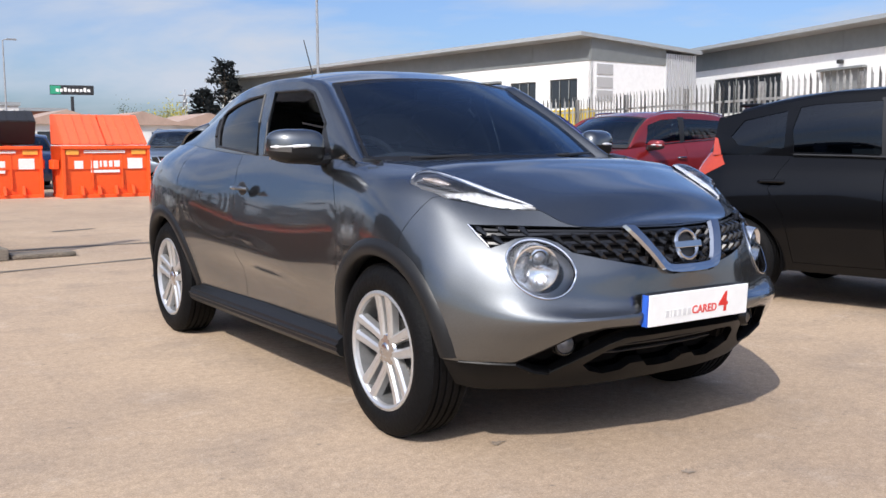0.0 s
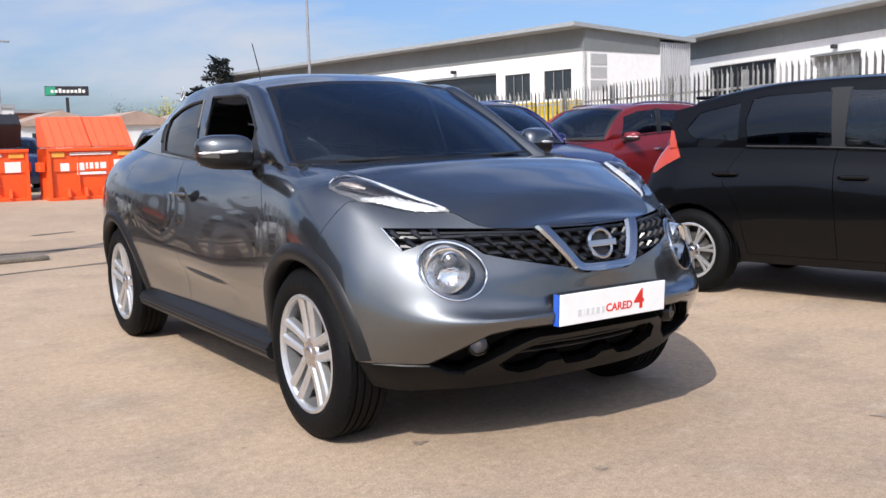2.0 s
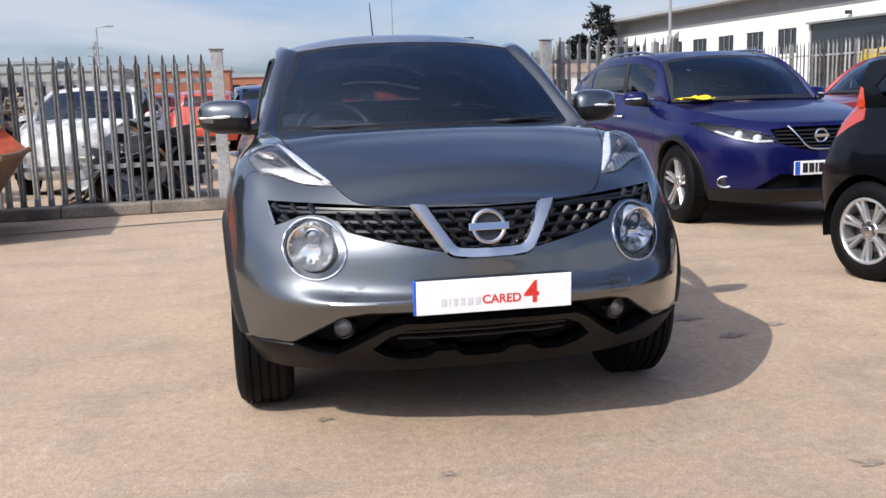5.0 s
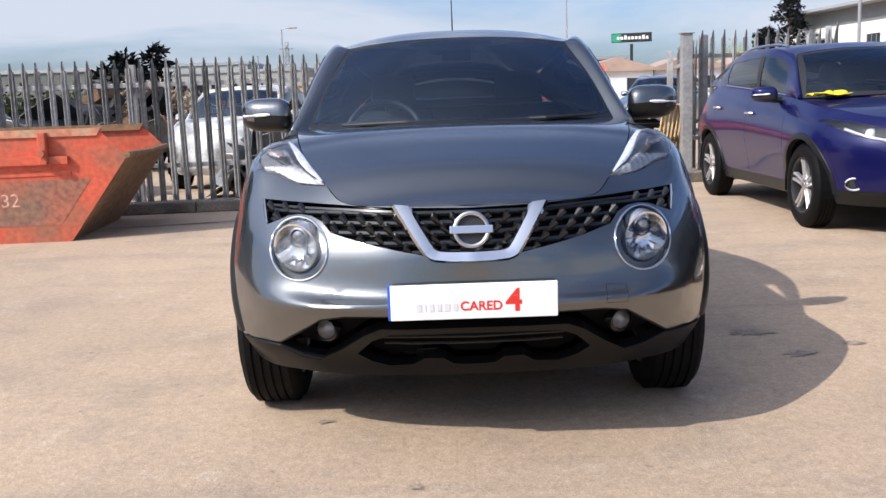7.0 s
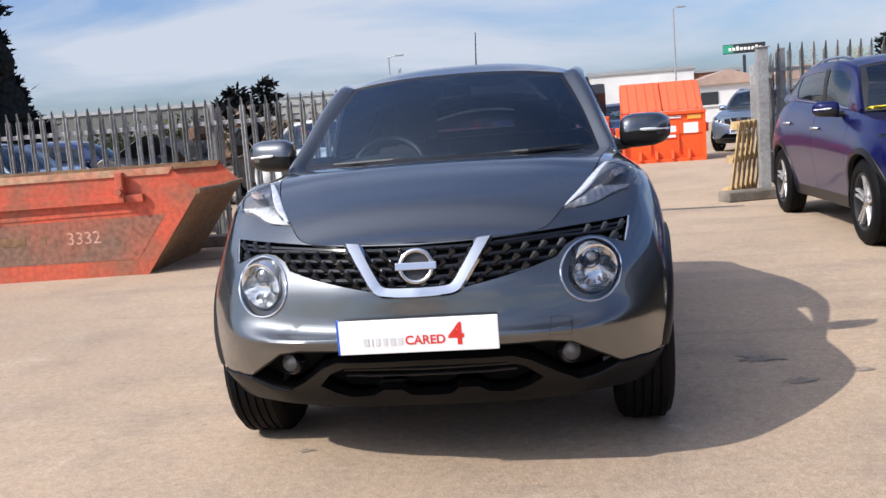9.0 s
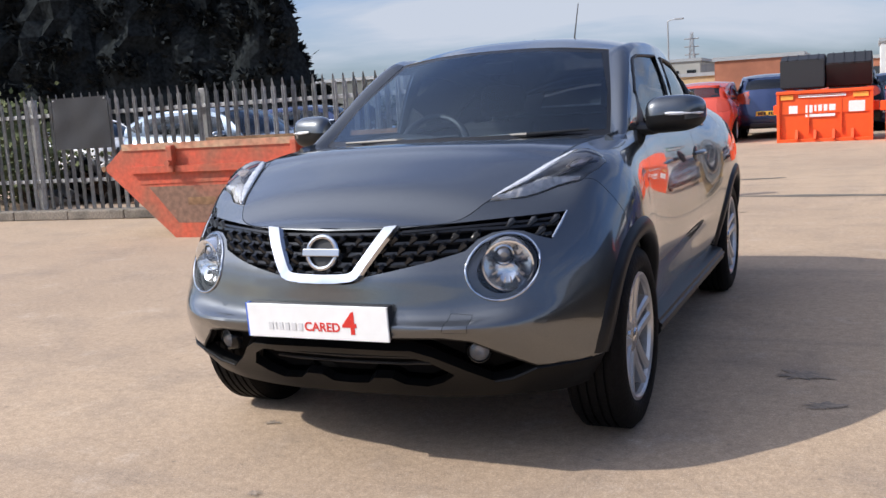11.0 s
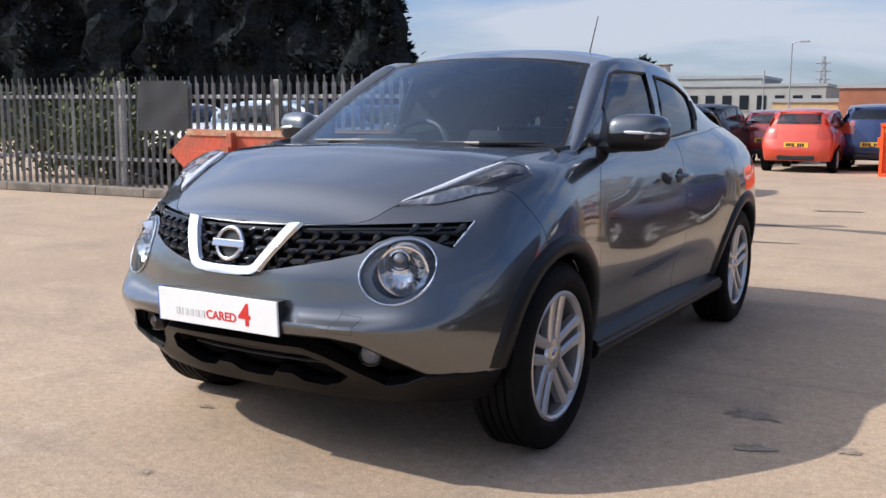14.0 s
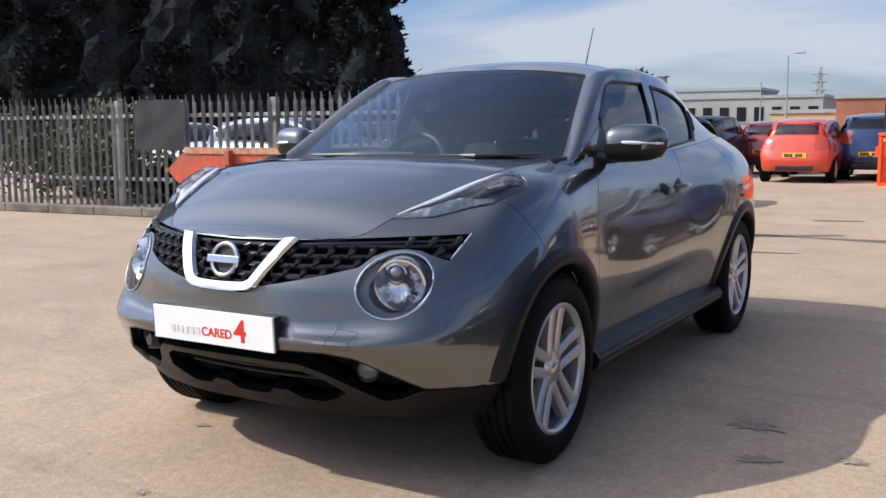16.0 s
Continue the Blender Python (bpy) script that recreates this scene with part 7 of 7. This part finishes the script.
        bars(p, "plate_mark", 0.055, -0.0042, -0.038, (0.045, 0.045, 0.045), 0.076, trim_black, Matrix(), 0.011)
    # doors
    z_low = 0.345 if cladding else 0.30
    mm = mid or wb * 0.56
    d1 = [(0.50, z_low), (0.44, 0.50), (0.43, 0.70), (0.47, 0.90), (0.55, 1.25), (mm + 0.01, 1.3), (mm - 0.01, 0.9), (mm - 0.03, 0.6), (mm - 0.04, z_low)]
    d2 = [(mm - 0.04, z_low), (mm - 0.03, 0.6), (mm - 0.01, 0.9), (mm + 0.01, 1.3), ((door_end or wb - 0.14) + 0.05, 1.35), ((door_end or wb - 0.14) + 0.02, 1.0), (wb - 0.24, 0.80), (wb - 0.36, 0.62), (wb - 0.42, z_low)]
    fd_ = pull(body, carve(body, d1, "x", sides))
    rd_ = pull(body, carve(body, d2, "x", sides))
    both("front_door", fd_, paint, car, fold=True)
    both("rear_door", rd_, paint, car, fold=True)
    wing = pull(body, carve(body, [(-0.55, 0.1), (0.6, 0.1), (0.6, 1.3), (-0.5, 1.3), (-0.32, 0.80), (-0.42, 0.6)], "x", lambda c: c.x > 0.4 and c.y < 0.7))
    both("wing", wing, paint, car)
    tl = pull(body, carve(body, tail_poly or [(wb + ro - 0.36, belt_r - 0.14), (wb + ro - 0.16, belt_r + 0.08), (wb + ro + 0.2, belt_r + 0.08), (wb + ro + 0.2, belt_r - 0.30), (wb + ro - 0.12, belt_r - 0.30)], "x", lambda c: c.x > 0.42 and c.y > wb))
    both("tail_lamp", tl, lens_red, car, "red and clear tail lamp")
    nose_half = pull(body, [f for f in body.faces if f.calc_center_median().y < wb * 0.5])
    for k_, piece_ in enumerate(sorted(islands(whole(nose_half)), key=lambda b_: -len(b_.faces))):
        part("body_sill" if k_ else "front_bumper", panel(piece_, gap=0.001), paint, car, smooth=True)
    for piece_ in islands(whole(body)):
        part("rear_quarter", panel(piece_, gap=0.001), paint, car, smooth=True)
    if rear:
        c = surf(0, 0.62, 0.004, True)
        p = new("number_plate")
        p.parent, p.matrix_basis = car, Matrix.Translation(c) @ pose(0, 0, 0, 0, 0, 180)
        bm = bmesh.new()
        box(bm, (-0.26, -0.004, -0.056), (0.26, 0.012, 0.056), bevel=0.003)
        part("plate_face", bm, plate_yellow, p)
        bars(p, "plate_mark", -0.21, -0.0042, -0.036, (0.04, 0.04, 0.02, 0.04), 0.07, trim_black, Matrix(), 0.011)
        bars(p, "plate_mark", 0.03, -0.0042, -0.036, (0.04, 0.04, 0.04), 0.07, trim_black, Matrix(), 0.011)
        bm = bmesh.new()
        box(bm, (-0.4, wb + ro - 0.06, 0.28), (0.4, wb + ro - 0.012, 0.40), bevel=0.03)
        part("rear_valance", bm, trim_black, car)
    # bonnet
    edge = [q for q in rails[7] if q[1] <= 0.5]
    rows = []
    for q in edge:
        h = curve_at(((-fo, 0.0), (-fo + 0.2, 0.01), (-0.35, 0.035), (0.1, 0.035), (0.5, 0.005)), q[1])
        rows.append([(q[0] * t, q[1], q[2] + h * (1 - abs(t) ** 2.2)) for t in np.linspace(-1, 1, 25)])
    part("bonnet", panel(outward(sheet(rows[1:]), (0, 0.3, 0.2))), paint, car, smooth=True)
    # screen, roof, sides
    bx, tx = W * 0.80, W * 0.655
    base = [(-bx, cowl + 0.2, belt - 0.02), (-bx * 0.5, cowl + 0.05, belt - 0.01), (0, cowl, belt - 0.005), (bx * 0.5, cowl + 0.05, belt - 0.01), (bx, cowl + 0.2, belt - 0.02)]
    hz = roof - 0.075
    head_ = [(-tx, screen + 0.07, hz - 0.04), (-tx * 0.5, screen + 0.015, hz - 0.008), (0, screen, hz), (tx * 0.5, screen + 0.015, hz - 0.008), (tx, screen + 0.07, hz - 0.04)]
    ls = [base[0], ((-bx - tx) / 2 - 0.01, (cowl + 0.27 + screen) / 2, (belt + hz) / 2 + 0.01), head_[0]]
    scr = outward(coons(base, head_, ls, [(-x, y, z) for x, y, z in ls], 25, 13, 0.02, (0, -0.5, 0.8)), (0, 1.5, 0.6))
    zb_, zt_ = belt + 0.025, hz - 0.055
    pane = pull(scr, carve(scr, [(-bx + 0.035, zb_), (bx - 0.035, zb_), (tx - 0.03, zt_), (tx * 0.5, zt_ + 0.03), (0, zt_ + 0.035), (-tx * 0.5, zt_ + 0.03), (-tx + 0.03, zt_)], "y"))
    part("windscreen_border", scr, trim_black, car)
    g = part("windscreen", pane, screen_glass, car, smooth=True)
    g.visible_shadow = False
    eg = spline([(tx, screen + 0.07, hz - 0.04), (tx * 1.07, screen + 0.45, roof - 0.05), (tx * 1.06, (screen + roof_r) / 2 + 0.1, roof - 0.045), (tx * 1.0, roof_r - 0.4, roof - 0.08), (tx * 0.93, roof_r, roof - 0.15)], 30)
    cz = ((screen, hz + 0.002), (screen + 0.35, roof - 0.015), ((screen + roof_r) / 2, roof), (roof_r - 0.4, roof - 0.025), (roof_r, roof - 0.085))
    rows = []
    for i, q in enumerate(eg):
        yc = screen + (roof_r + 0.06 - screen) * i / 29
        zc = curve_at(cz, yc)
        rows.append([(q[0] * t, yc + (q[1] - yc) * t * t, zc + (q[2] - zc) * abs(t) ** 2.5) for t in np.linspace(-1, 1, 21)])
    part("roof", panel(outward(sheet(rows), (0, 1.7, 0.5)), gap=0.0), paint, car, smooth=True)

    end = tail - 0.12
    xs_ = ((cowl + 0.18, bx + 0.045), (screen + 0.02, tx + 0.075), (screen + 0.5, tx * 1.07 + 0.062), (roof_r - 0.4, tx + 0.075), (end, tx * 0.93 + 0.06))
    zs_ = ((cowl + 0.18, belt - 0.02), ((cowl + screen) / 2 + 0.1, (belt + hz) / 2), (screen + 0.06, hz - 0.055), (screen + 0.45, roof - 0.075), ((screen + roof_r) / 2 + 0.2, roof - 0.07), (roof_r - 0.3, roof - 0.12), (end, roof - 0.24 if not tall_tail else roof - 0.20))
    by = [(q[1], q[0]) for q in rails[7] if 0.0 <= q[1] <= wb + 0.3 * ro + 0.01]
    bz = [(q[1], q[2]) for q in rails[7] if 0.0 <= q[1] <= wb + 0.3 * ro + 0.01]
    rows = []
    for y in np.linspace(cowl + 0.19, end, 46):
        xb, zb = curve_at(by, y), curve_at(bz, y)
        xt, zt = curve_at(xs_, y), max(curve_at(zs_, y), curve_at(bz, y) + 0.001)
        rows.append([(xb + (xt - xb) * t + 0.014 * math.sin(math.pi * t), y, zb + (zt - zb) * t) for t in np.linspace(0, 1, 9)])
    flank = outward(sheet(rows), (0, 1.6, 0.9))
    m1 = mid or wb * 0.56
    zt = lambda y: curve_at(zs_, y) - 0.045  # noqa: E731
    zb = lambda y: curve_at(bz, y) + 0.03  # noqa: E731
    f_win = [(cowl + 0.52, zb(cowl + 0.52)), (screen - 0.02, zt(screen - 0.02) - 0.01), (screen + 0.25, zt(screen + 0.25)), (m1 - 0.06, zt(m1)), (m1 - 0.04, zb(m1))]
    r_end = door_end or wb - 0.16
    r_win = [(m1 + 0.04, zb(m1)), (m1 + 0.06, zt(m1)), (r_end - 0.12, zt(r_end - 0.12)), (r_end - 0.02, zt(r_end)), (r_end + 0.02, (zt(r_end) + zb(r_end)) / 2), (r_end, zb(r_end))]
    q_win = [(r_end + 0.07, zb(r_end) + 0.02), (r_end + 0.07, zt(r_end + 0.07) - 0.01), (end - 0.22, zt(end - 0.22) - 0.02), (end - 0.13, zb(end - 0.3) + 0.10), (end - 0.2, zb(end - 0.3) + 0.04)]
    wins_ = []
    for nm, poly, gl in (("door_window", f_win, side_glass), ("rear_door_window", r_win, rear_tint or side_glass), ("quarter_window", q_win, rear_tint or side_glass)):
        wins_.append((nm, pull(flank, carve(flank, poly, "x")), gl))
    rim_ = pull(flank, carve(flank, [(m1 - 0.05, zb(m1) - 0.02), (m1 - 0.07, zt(m1) + 0.02), (m1 + 0.07, zt(m1) + 0.02), (m1 + 0.05, zb(m1) - 0.02)], "x"))
    both("centre_pillar", rim_, trim_black, car, gap=0.0)
    if lamp_up:
        both("tail_lamp", pull(flank, carve(flank, lamp_up, "x")), lens_red, car, "red upper part of the tail lamp", gap=0.0)
    both("side_frame", flank, paint, car, gap=0.0)
    for nm, sh, gl in wins_:
        for ob in both(nm, shifted(outward(sh, (0, 1.6, 0.9)), -0.005), gl, car, fold=False):
            ob.visible_shadow = False
    for s in (-1, 1):
        bm = bmesh.new()
        ys = np.linspace(cowl + 0.5, r_end, 16)
        tube(bm, [(s * (curve_at(by, y) + 0.004), y, zb(y) - 0.02) for y in ys], 0.008, 5)
        part("waist_trim", bm, chrome_satin if front == "lamps" else trim_black, car)
    up = list(spline([(bx, cowl + 0.2, belt - 0.02), (-ls[1][0], ls[1][1], ls[1][2]), (tx, screen + 0.07, hz - 0.04)], 12)) + list(eg[1:])
    rows = []
    for q in up:
        y = min(max(cowl + 0.19, float(q[1])), end)
        t_ = np.array((curve_at(xs_, y), y, curve_at(zs_, y)))
        rows.append([tuple(q + (t_ - q) * t + np.array((0.25, -0.05, 0.9)) * 0.018 * math.sin(math.pi * t)) for t in np.linspace(0, 1, 6)])
    both("roof_pillar", sheet(rows), paint, car, gap=0.0)
    # tail screen
    xe, ye, ze = eg[-1]
    rt = [(-xe - 0.055, ye, curve_at(zs_, ye)), (-xe, ye, ze), (-xe * 0.5, ye + 0.05, roof - 0.10), (0, ye + 0.06, roof - 0.085), (xe * 0.5, ye + 0.05, roof - 0.10), (xe, ye, ze), (xe + 0.055, ye, curve_at(zs_, ye))]
    br = [q for q in rails[7] if q[1] >= wb + 0.3 * ro - 0.02]
    pick = [br[0], br[len(br) // 4], br[len(br) // 2], br[-1]]
    rb = [(-q[0], q[1], q[2]) for q in pick] + [(q[0], q[1], q[2]) for q in pick[-2::-1]]
    hatch = outward(coons(rb, rt, [rb[0], tuple((np.array(rb[0]) + np.array(rt[0])) / 2 + np.array((-0.01, 0.03, 0))), rt[0]], [rb[-1], tuple((np.array(rb[-1]) + np.array(rt[-1])) / 2 + np.array((0.01, 0.03, 0))), rt[-1]], 29, 11, 0.03, (0, 0.8, 0.3)), (0, 1.6, 0.9))
    zl, zh = belt_r + 0.045, roof - 0.145
    rp = pull(hatch, carve(hatch, [(-W * 0.58, zl), (W * 0.58, zl), (W * 0.54, zh - 0.02), (W * 0.3, zh), (-W * 0.3, zh), (-W * 0.54, zh - 0.02)], "y"))
    part("tailgate", panel(hatch, gap=0.0), paint, car, smooth=True)
    g = part("rear_window", rp, rear_tint or side_glass, car, smooth=True)
    g.visible_shadow = False
    bm = bmesh.new()
    box(bm, (-xe * 0.9, ye - 0.10, roof - 0.125), (xe * 0.9, ye + 0.08, roof - 0.10), bevel=0.01)
    part("spoiler", bm, paint, car)
    # wheels, arches, mirrors, handles, cabin
    for s in (-1, 1):
        for cy in (0.0, wb):
            wheel((s * (W - 0.115), cy, wheel_r), s, wheel_r, 0.205, wheel_r * 0.66, style, car)
            bm = bmesh.new()
            pts = [(cy + (ar + 0.01) * math.cos(a), wheel_r + (ar + 0.01) * math.sin(a)) for a in np.linspace(-0.2, math.pi + 0.2, 20)]
            rws = [[bm.verts.new((s * x, y, z)) for x in (W - 0.03, 0.5)] for y, z in pts]
            for a, b in zip(rws, rws[1:]):
                bm.faces.new((a[0], a[1], b[1], b[0]))
            bm.faces.new([r[1] for r in rws])
            part("arch_liner", fix(bm), void_black, car)
            if cladding:
                rows = []
                for a in np.linspace(-0.1, math.pi + 0.1, 28):
                    row = []
                    for r, o in ((ar + 0.05, -0.002), (ar + 0.045, 0.008), (ar, 0.010), (ar - 0.006, -0.03)):
                        y, z = cy + r * math.cos(a), wheel_r + r * math.sin(a)
                        hit, nn, _, _ = tree.ray_cast(Vector((2, y, max(z, 0.26))), Vector((-1, 0, 0)))
                        row.append((s * ((hit.x if hit is not None and hit.x > 0.6 else W * 0.95) + o), y, z))
                    rows.append(row)
                part("arch_lip", outward(sheet(rows), (0, cy, wheel_r)), trim_satin, car, smooth=True, sharp=50)
        mirror_pod(s, (s * (W + 0.045), cowl + 0.52, belt + 0.02), car, paint if front != "none" else trim_black, 0.9)
        for y in (mm - 0.14, (door_end or wb - 0.16) + (0.10 if door_end else -0.12)):
            xh = curve_at([(q[1], q[0]) for q in rails[5] if 0 <= q[1] <= wb], y)
            z = curve_at([(q[1], q[2]) for q in rails[5] if 0 <= q[1] <= wb], y) + 0.02
            bm = bmesh.new()
            tube(bm, [(s * xh, y - 0.09, z), (s * (xh + 0.026), y - 0.06, z + 0.004), (s * (xh + 0.026), y + 0.06, z + 0.004), (s * xh, y + 0.09, z)], [0.010, 0.013, 0.013, 0.010], 7)
            part("door_handle", bm, chrome_satin if front == "lamps" else paint, car, smooth=True)
        if front == "lamps":
            bm = bmesh.new()
            tube(bm, [(s * q[0] * 0.97, q[1], q[2] + 0.035) for q in eg[4:-5]], 0.014, 6)
            part("roof_rail", bm, chrome_satin, car, smooth=True)
    for x in (-0.37, 0.37):
        seat(x, cowl + 1.25, 0.46, car)
    steering_wheel(-0.37, cowl + 0.72, belt - 0.07, car)
    bm = bmesh.new()
    box(bm, (-bx + 0.06, cowl + 0.24, 0.55), (bx - 0.06, cowl + 0.58, belt - 0.03), bevel=0.06)
    part("dashboard", bm, dash_plastic, car)
    bm = bmesh.new()
    box(bm, (-bx + 0.06, wb - 0.12, 0.45), (bx - 0.06, wb + 0.02, belt + 0.10), bevel=0.06)
    part("rear_bench", bm, seat_cloth, car)
    bm = bmesh.new()
    box(bm, (-bx + 0.04, 0.4, 0.30), (bx - 0.04, wb + ro * 0.5, 0.36))
    part("cabin_floor", bm, void_black, car)
    return car


five = (5, True, 0.020, 0.20)
# black car parked ahead of the blue one, its tail towards the fence
hatchback("hatchback_car", "black five-door hatchback with dark tinted rear windows", pose(3.62, 1.50, 0, 0, 0, 12) @ pose(0, -2.60, 0), paint_black, fo=0.80, wb=2.60, ro=0.58, W=0.848, nose=0.86, belt=0.985, belt_r=1.03,
          mid=1.61, door_end=2.24, tail_poly=[(2.725, 0.963), (2.78, 1.02), (2.82, 1.2), (3.4, 1.2), (3.4, 0.85), (2.93, 0.85), (2.85, 0.90)], lamp_up=[(2.79, 1.0), (2.80, 1.06), (2.835, 1.15), (2.9, 1.17), (2.9, 1.0)],
          roof=1.50, cowl=-0.02, screen=0.72, roof_r=2.68, tail=2.98, tall_tail=True, cladding=False, wheel_r=0.30, style=(7, True, 0.012, 0.12), front="plain", rear_tint=tint_glass)
# blue car with a cloth on its bonnet
hatchback("crossover_car", "deep blue metallic crossover car with dark lower cladding", pose(3.735, 4.14, 0, 0, 0, 0.5), paint_blue, fo=0.89, wb=2.65, ro=0.86, W=0.90, nose=0.86, belt=1.07, belt_r=1.18, roof=1.555, cowl=0.22, screen=0.86, roof_r=2.85,
          tail=3.3, wheel_r=0.345, style=(5, True, 0.013, 0.24, "dark"))
hatchback("crossover_car", "metallic red crossover car parked by the fence", pose(6.05, 6.8, 0, 0, 0, -88), paint_red, nose=0.86, belt=1.07, belt_r=1.18, roof=1.57, cowl=0.22, screen=0.86, roof_r=2.85, tail=3.3, wheel_r=0.345, style=five)
hatchback("crossover_car", "dark navy crossover car parked beside the red one", pose(7.1, 4.1, 0, 0, 0, -88), paint_navy, nose=0.84, belt=1.04, belt_r=1.14, roof=1.50, cowl=0.22, screen=0.86, roof_r=2.85, tail=3.3, wheel_r=0.335, style=five)
# cars beyond the gateway, tails towards the yard
small = dict(fo=0.70, wb=2.45, ro=0.62, W=0.83, nose=0.84, belt=0.98, belt_r=1.04, roof=1.46, cowl=0.1, screen=0.75, roof_r=2.6, tail=2.9, cladding=False, wheel_r=0.30, style=five, front="plain")
# (turned so that the tail faces the gateway)
hatchback("hatchback_car", "bright orange-red small hatchback seen from behind", pose(-2.06, 22.35, 0, 0, 0, 181), paint_orange, **small)
hatchback("crossover_car", "black crossover car standing beyond the gateway", pose(-4.9, 24.2, 0, 0, 0, 180), paint_black, roof=1.58, front="plain", style=five, rear_tint=tint_glass)
hatchback("hatchback_car", "dark red small hatchback beyond the gateway", pose(-3.6, 26.5, 0, 0, 0, 180), paint_red, **small)
hatchback("crossover_car", "dark blue crossover car beside the orange hatchback", pose(-0.75, 24.4, 0, 0, 0, 182), paint_navy, roof=1.58, front="plain", style=five, rear_tint=tint_glass)
hatchback("crossover_car", "dark grey crossover car beyond the gateway", pose(1.0, 26.0, 0, 0, 0, 182), paint_black, roof=1.58, front="plain", style=five)
hatchback("crossover_car", "blue-silver crossover car parked behind the containers", pose(5.3, 21.2, 0, 0, 0, -28), paint_silver, roof=1.56, style=five, rear_tint=tint_glass)
hatchback("hatchback_car", "dark grey hatchback parked between the containers", pose(2.2, 23.5, 0, 0, 0, -5), paint_navy, **small)
paint_wreck = material("scraped_white_paint", (0.66, 0.66, 0.65), 0.5, 0, 0.1, 40, 0.1, 0.9, 3.2, (0.06, 0.055, 0.05))
# cars in the breaker's yard behind the palisade
hatchback("wrecked_car", "stripped white hatchback with dirty dented panels in the breaker's yard", pose(-3.15, 10.0, 0, 0, 0, -4), paint_wreck, plate_front=False, rear=False, **small)
hatchback("hatchback_car", "dark blue hatchback in the breaker's yard", pose(-8.4, 15.2, 0, 0, 0, 100), paint_navy, **small)
hatchback("hatchback_car", "silver estate car in the breaker's yard", pose(-9.2, 12.2, 0, 0, 0, 80), paint_silver, **small)
hatchback("hatchback_car", "white hatchback in the breaker's yard", pose(-13.5, 13.0, 0, 0, 0, 75), paint_white, **small)
hatchback("hatchback_car", "silver hatchback behind the palisade", pose(-6.9, 9.6, 0, 0, 0, 88), paint_silver, **small)



def scrap_heap(x, y, w, d, h, seed):
    """A heap of bent panels, pipes, boxes and tyres in a breaker's yard."""
    rng = random.Random(seed)
    root = thing("scrap_heap", "heap of dark rusty car parts and bent panels behind the fence", "scrap heap", pose(x, y, 0), "scrap heaps")
    for i in range(46):
        px, py = rng.uniform(-w, w), rng.uniform(-d, d)
        roof_ = h * max(0.25, 1 - 0.6 * abs(px / w) ** 2 - 0.2 * abs(py / d))
        pz = rng.uniform(0, 1) ** 0.8 * roof_ * 0.85
        mat = rng.choice((scrap_dark, scrap_dark, scrap_dark, scrap_rust, scrap_rust, scrap_grey, scrap_grey, scrap_pale))
        m = pose(px, py, pz, rng.uniform(-40, 40), rng.uniform(-50, 50), rng.uniform(0, 360))
        bm = bmesh.new()
        kind = rng.random()
        if kind < 0.5:
            a, b, c = rng.uniform(0.25, 0.6), rng.uniform(0.2, 0.5), rng.uniform(0.03, 0.12)
            rows = [[m @ Vector((u * a, v * b, c * math.sin(3 * u + seed) + c * noise.noise((u * 2, v * 2, i)))) for u in np.linspace(-1, 1, 6)] for v in np.linspace(-1, 1, 5)]
            bm.free()
            bm = sheet(rows)
            bmesh.ops.solidify(bm, geom=bm.faces[:], thickness=0.012)
            name = "bent_panel"
        elif kind < 0.72:
            s_ = rng.uniform(0.12, 0.3)
            box(bm, (-s_, -s_ * 0.7, 0), (s_, s_ * 0.7, s_ * 0.9), m, 0.02)
            name = "casing"
        elif kind < 0.87:
            tube(bm, [m @ Vector((-0.7, 0, 0)), m @ Vector((0, 0.1, 0.08)), m @ Vector((0.6, 0, 0.05))], rng.uniform(0.02, 0.05), 6)
            name = "pipe"
        else:
            lathe(bm, [(0.18, -0.09), (0.29, -0.1), (0.31, 0.0), (0.29, 0.1), (0.18, 0.09)], 18)
            bm.transform(m)
            mat = rubber
            name = "old_tyre"
        low = min(v.co.z for v in bm.verts)
        if low < 0:
            bmesh.ops.translate(bm, verts=bm.verts, vec=(0, 0, -low))
        part(name, fix(bm), mat, root)


scrap_dark = material("scrap_dark_metal", (0.03, 0.03, 0.032), 0.6, 0.3, 0.3, 12, 0.2)
scrap_rust = material("scrap_rust", (0.13, 0.07, 0.04), 0.85, 0.1, 0.4, 12, 0.3)
scrap_grey = material("scrap_grey_paint", (0.16, 0.165, 0.17), 0.5, 0.2, 0.2, 12, 0.1)
scrap_pale = material("scrap_pale_paint", (0.5, 0.5, 0.49), 0.5, 0, 0.2, 12, 0.1)
for i, (hx, hy, hw, hd, hh) in enumerate(((-2.25, 8.6, 0.35, 0.4, 0.75), (-5.4, 9.4, 0.8, 0.7, 1.2), (-6.2, 14.5, 2.0, 1.0, 1.9), (-9.8, 9.0, 0.9, 0.5, 0.9))):
    scrap_heap(hx, hy, hw, hd, hh, 70 + i)


def rag():
    """A crumpled cloth on the blue car's bonnet."""
    root = thing("cleaning_cloth", "crumpled yellow cleaning cloth lying on the blue bonnet", "cloth", pose(3.17, 4.39, 1.052, 0, 0, 6))
    rows = []
    for i, x in enumerate(np.linspace(-0.17, 0.17, 30)):
        rows.append([(x, y * (1 + 0.4 * noise.noise((x * 9, 1, 4))), 0.012 + 0.05 * max(0, noise.noise((x * 14, y * 16, 2)) + 0.35) * (1 - (y / 0.10) ** 2 * 0.6)) for y in np.linspace(-0.09, 0.09, 16)])
    bm = sheet(rows)
    bmesh.ops.solidify(bm, geom=bm.faces[:], thickness=0.004)
    part("cloth", fix(bm), yellow_cloth, root, smooth=True)


rag()
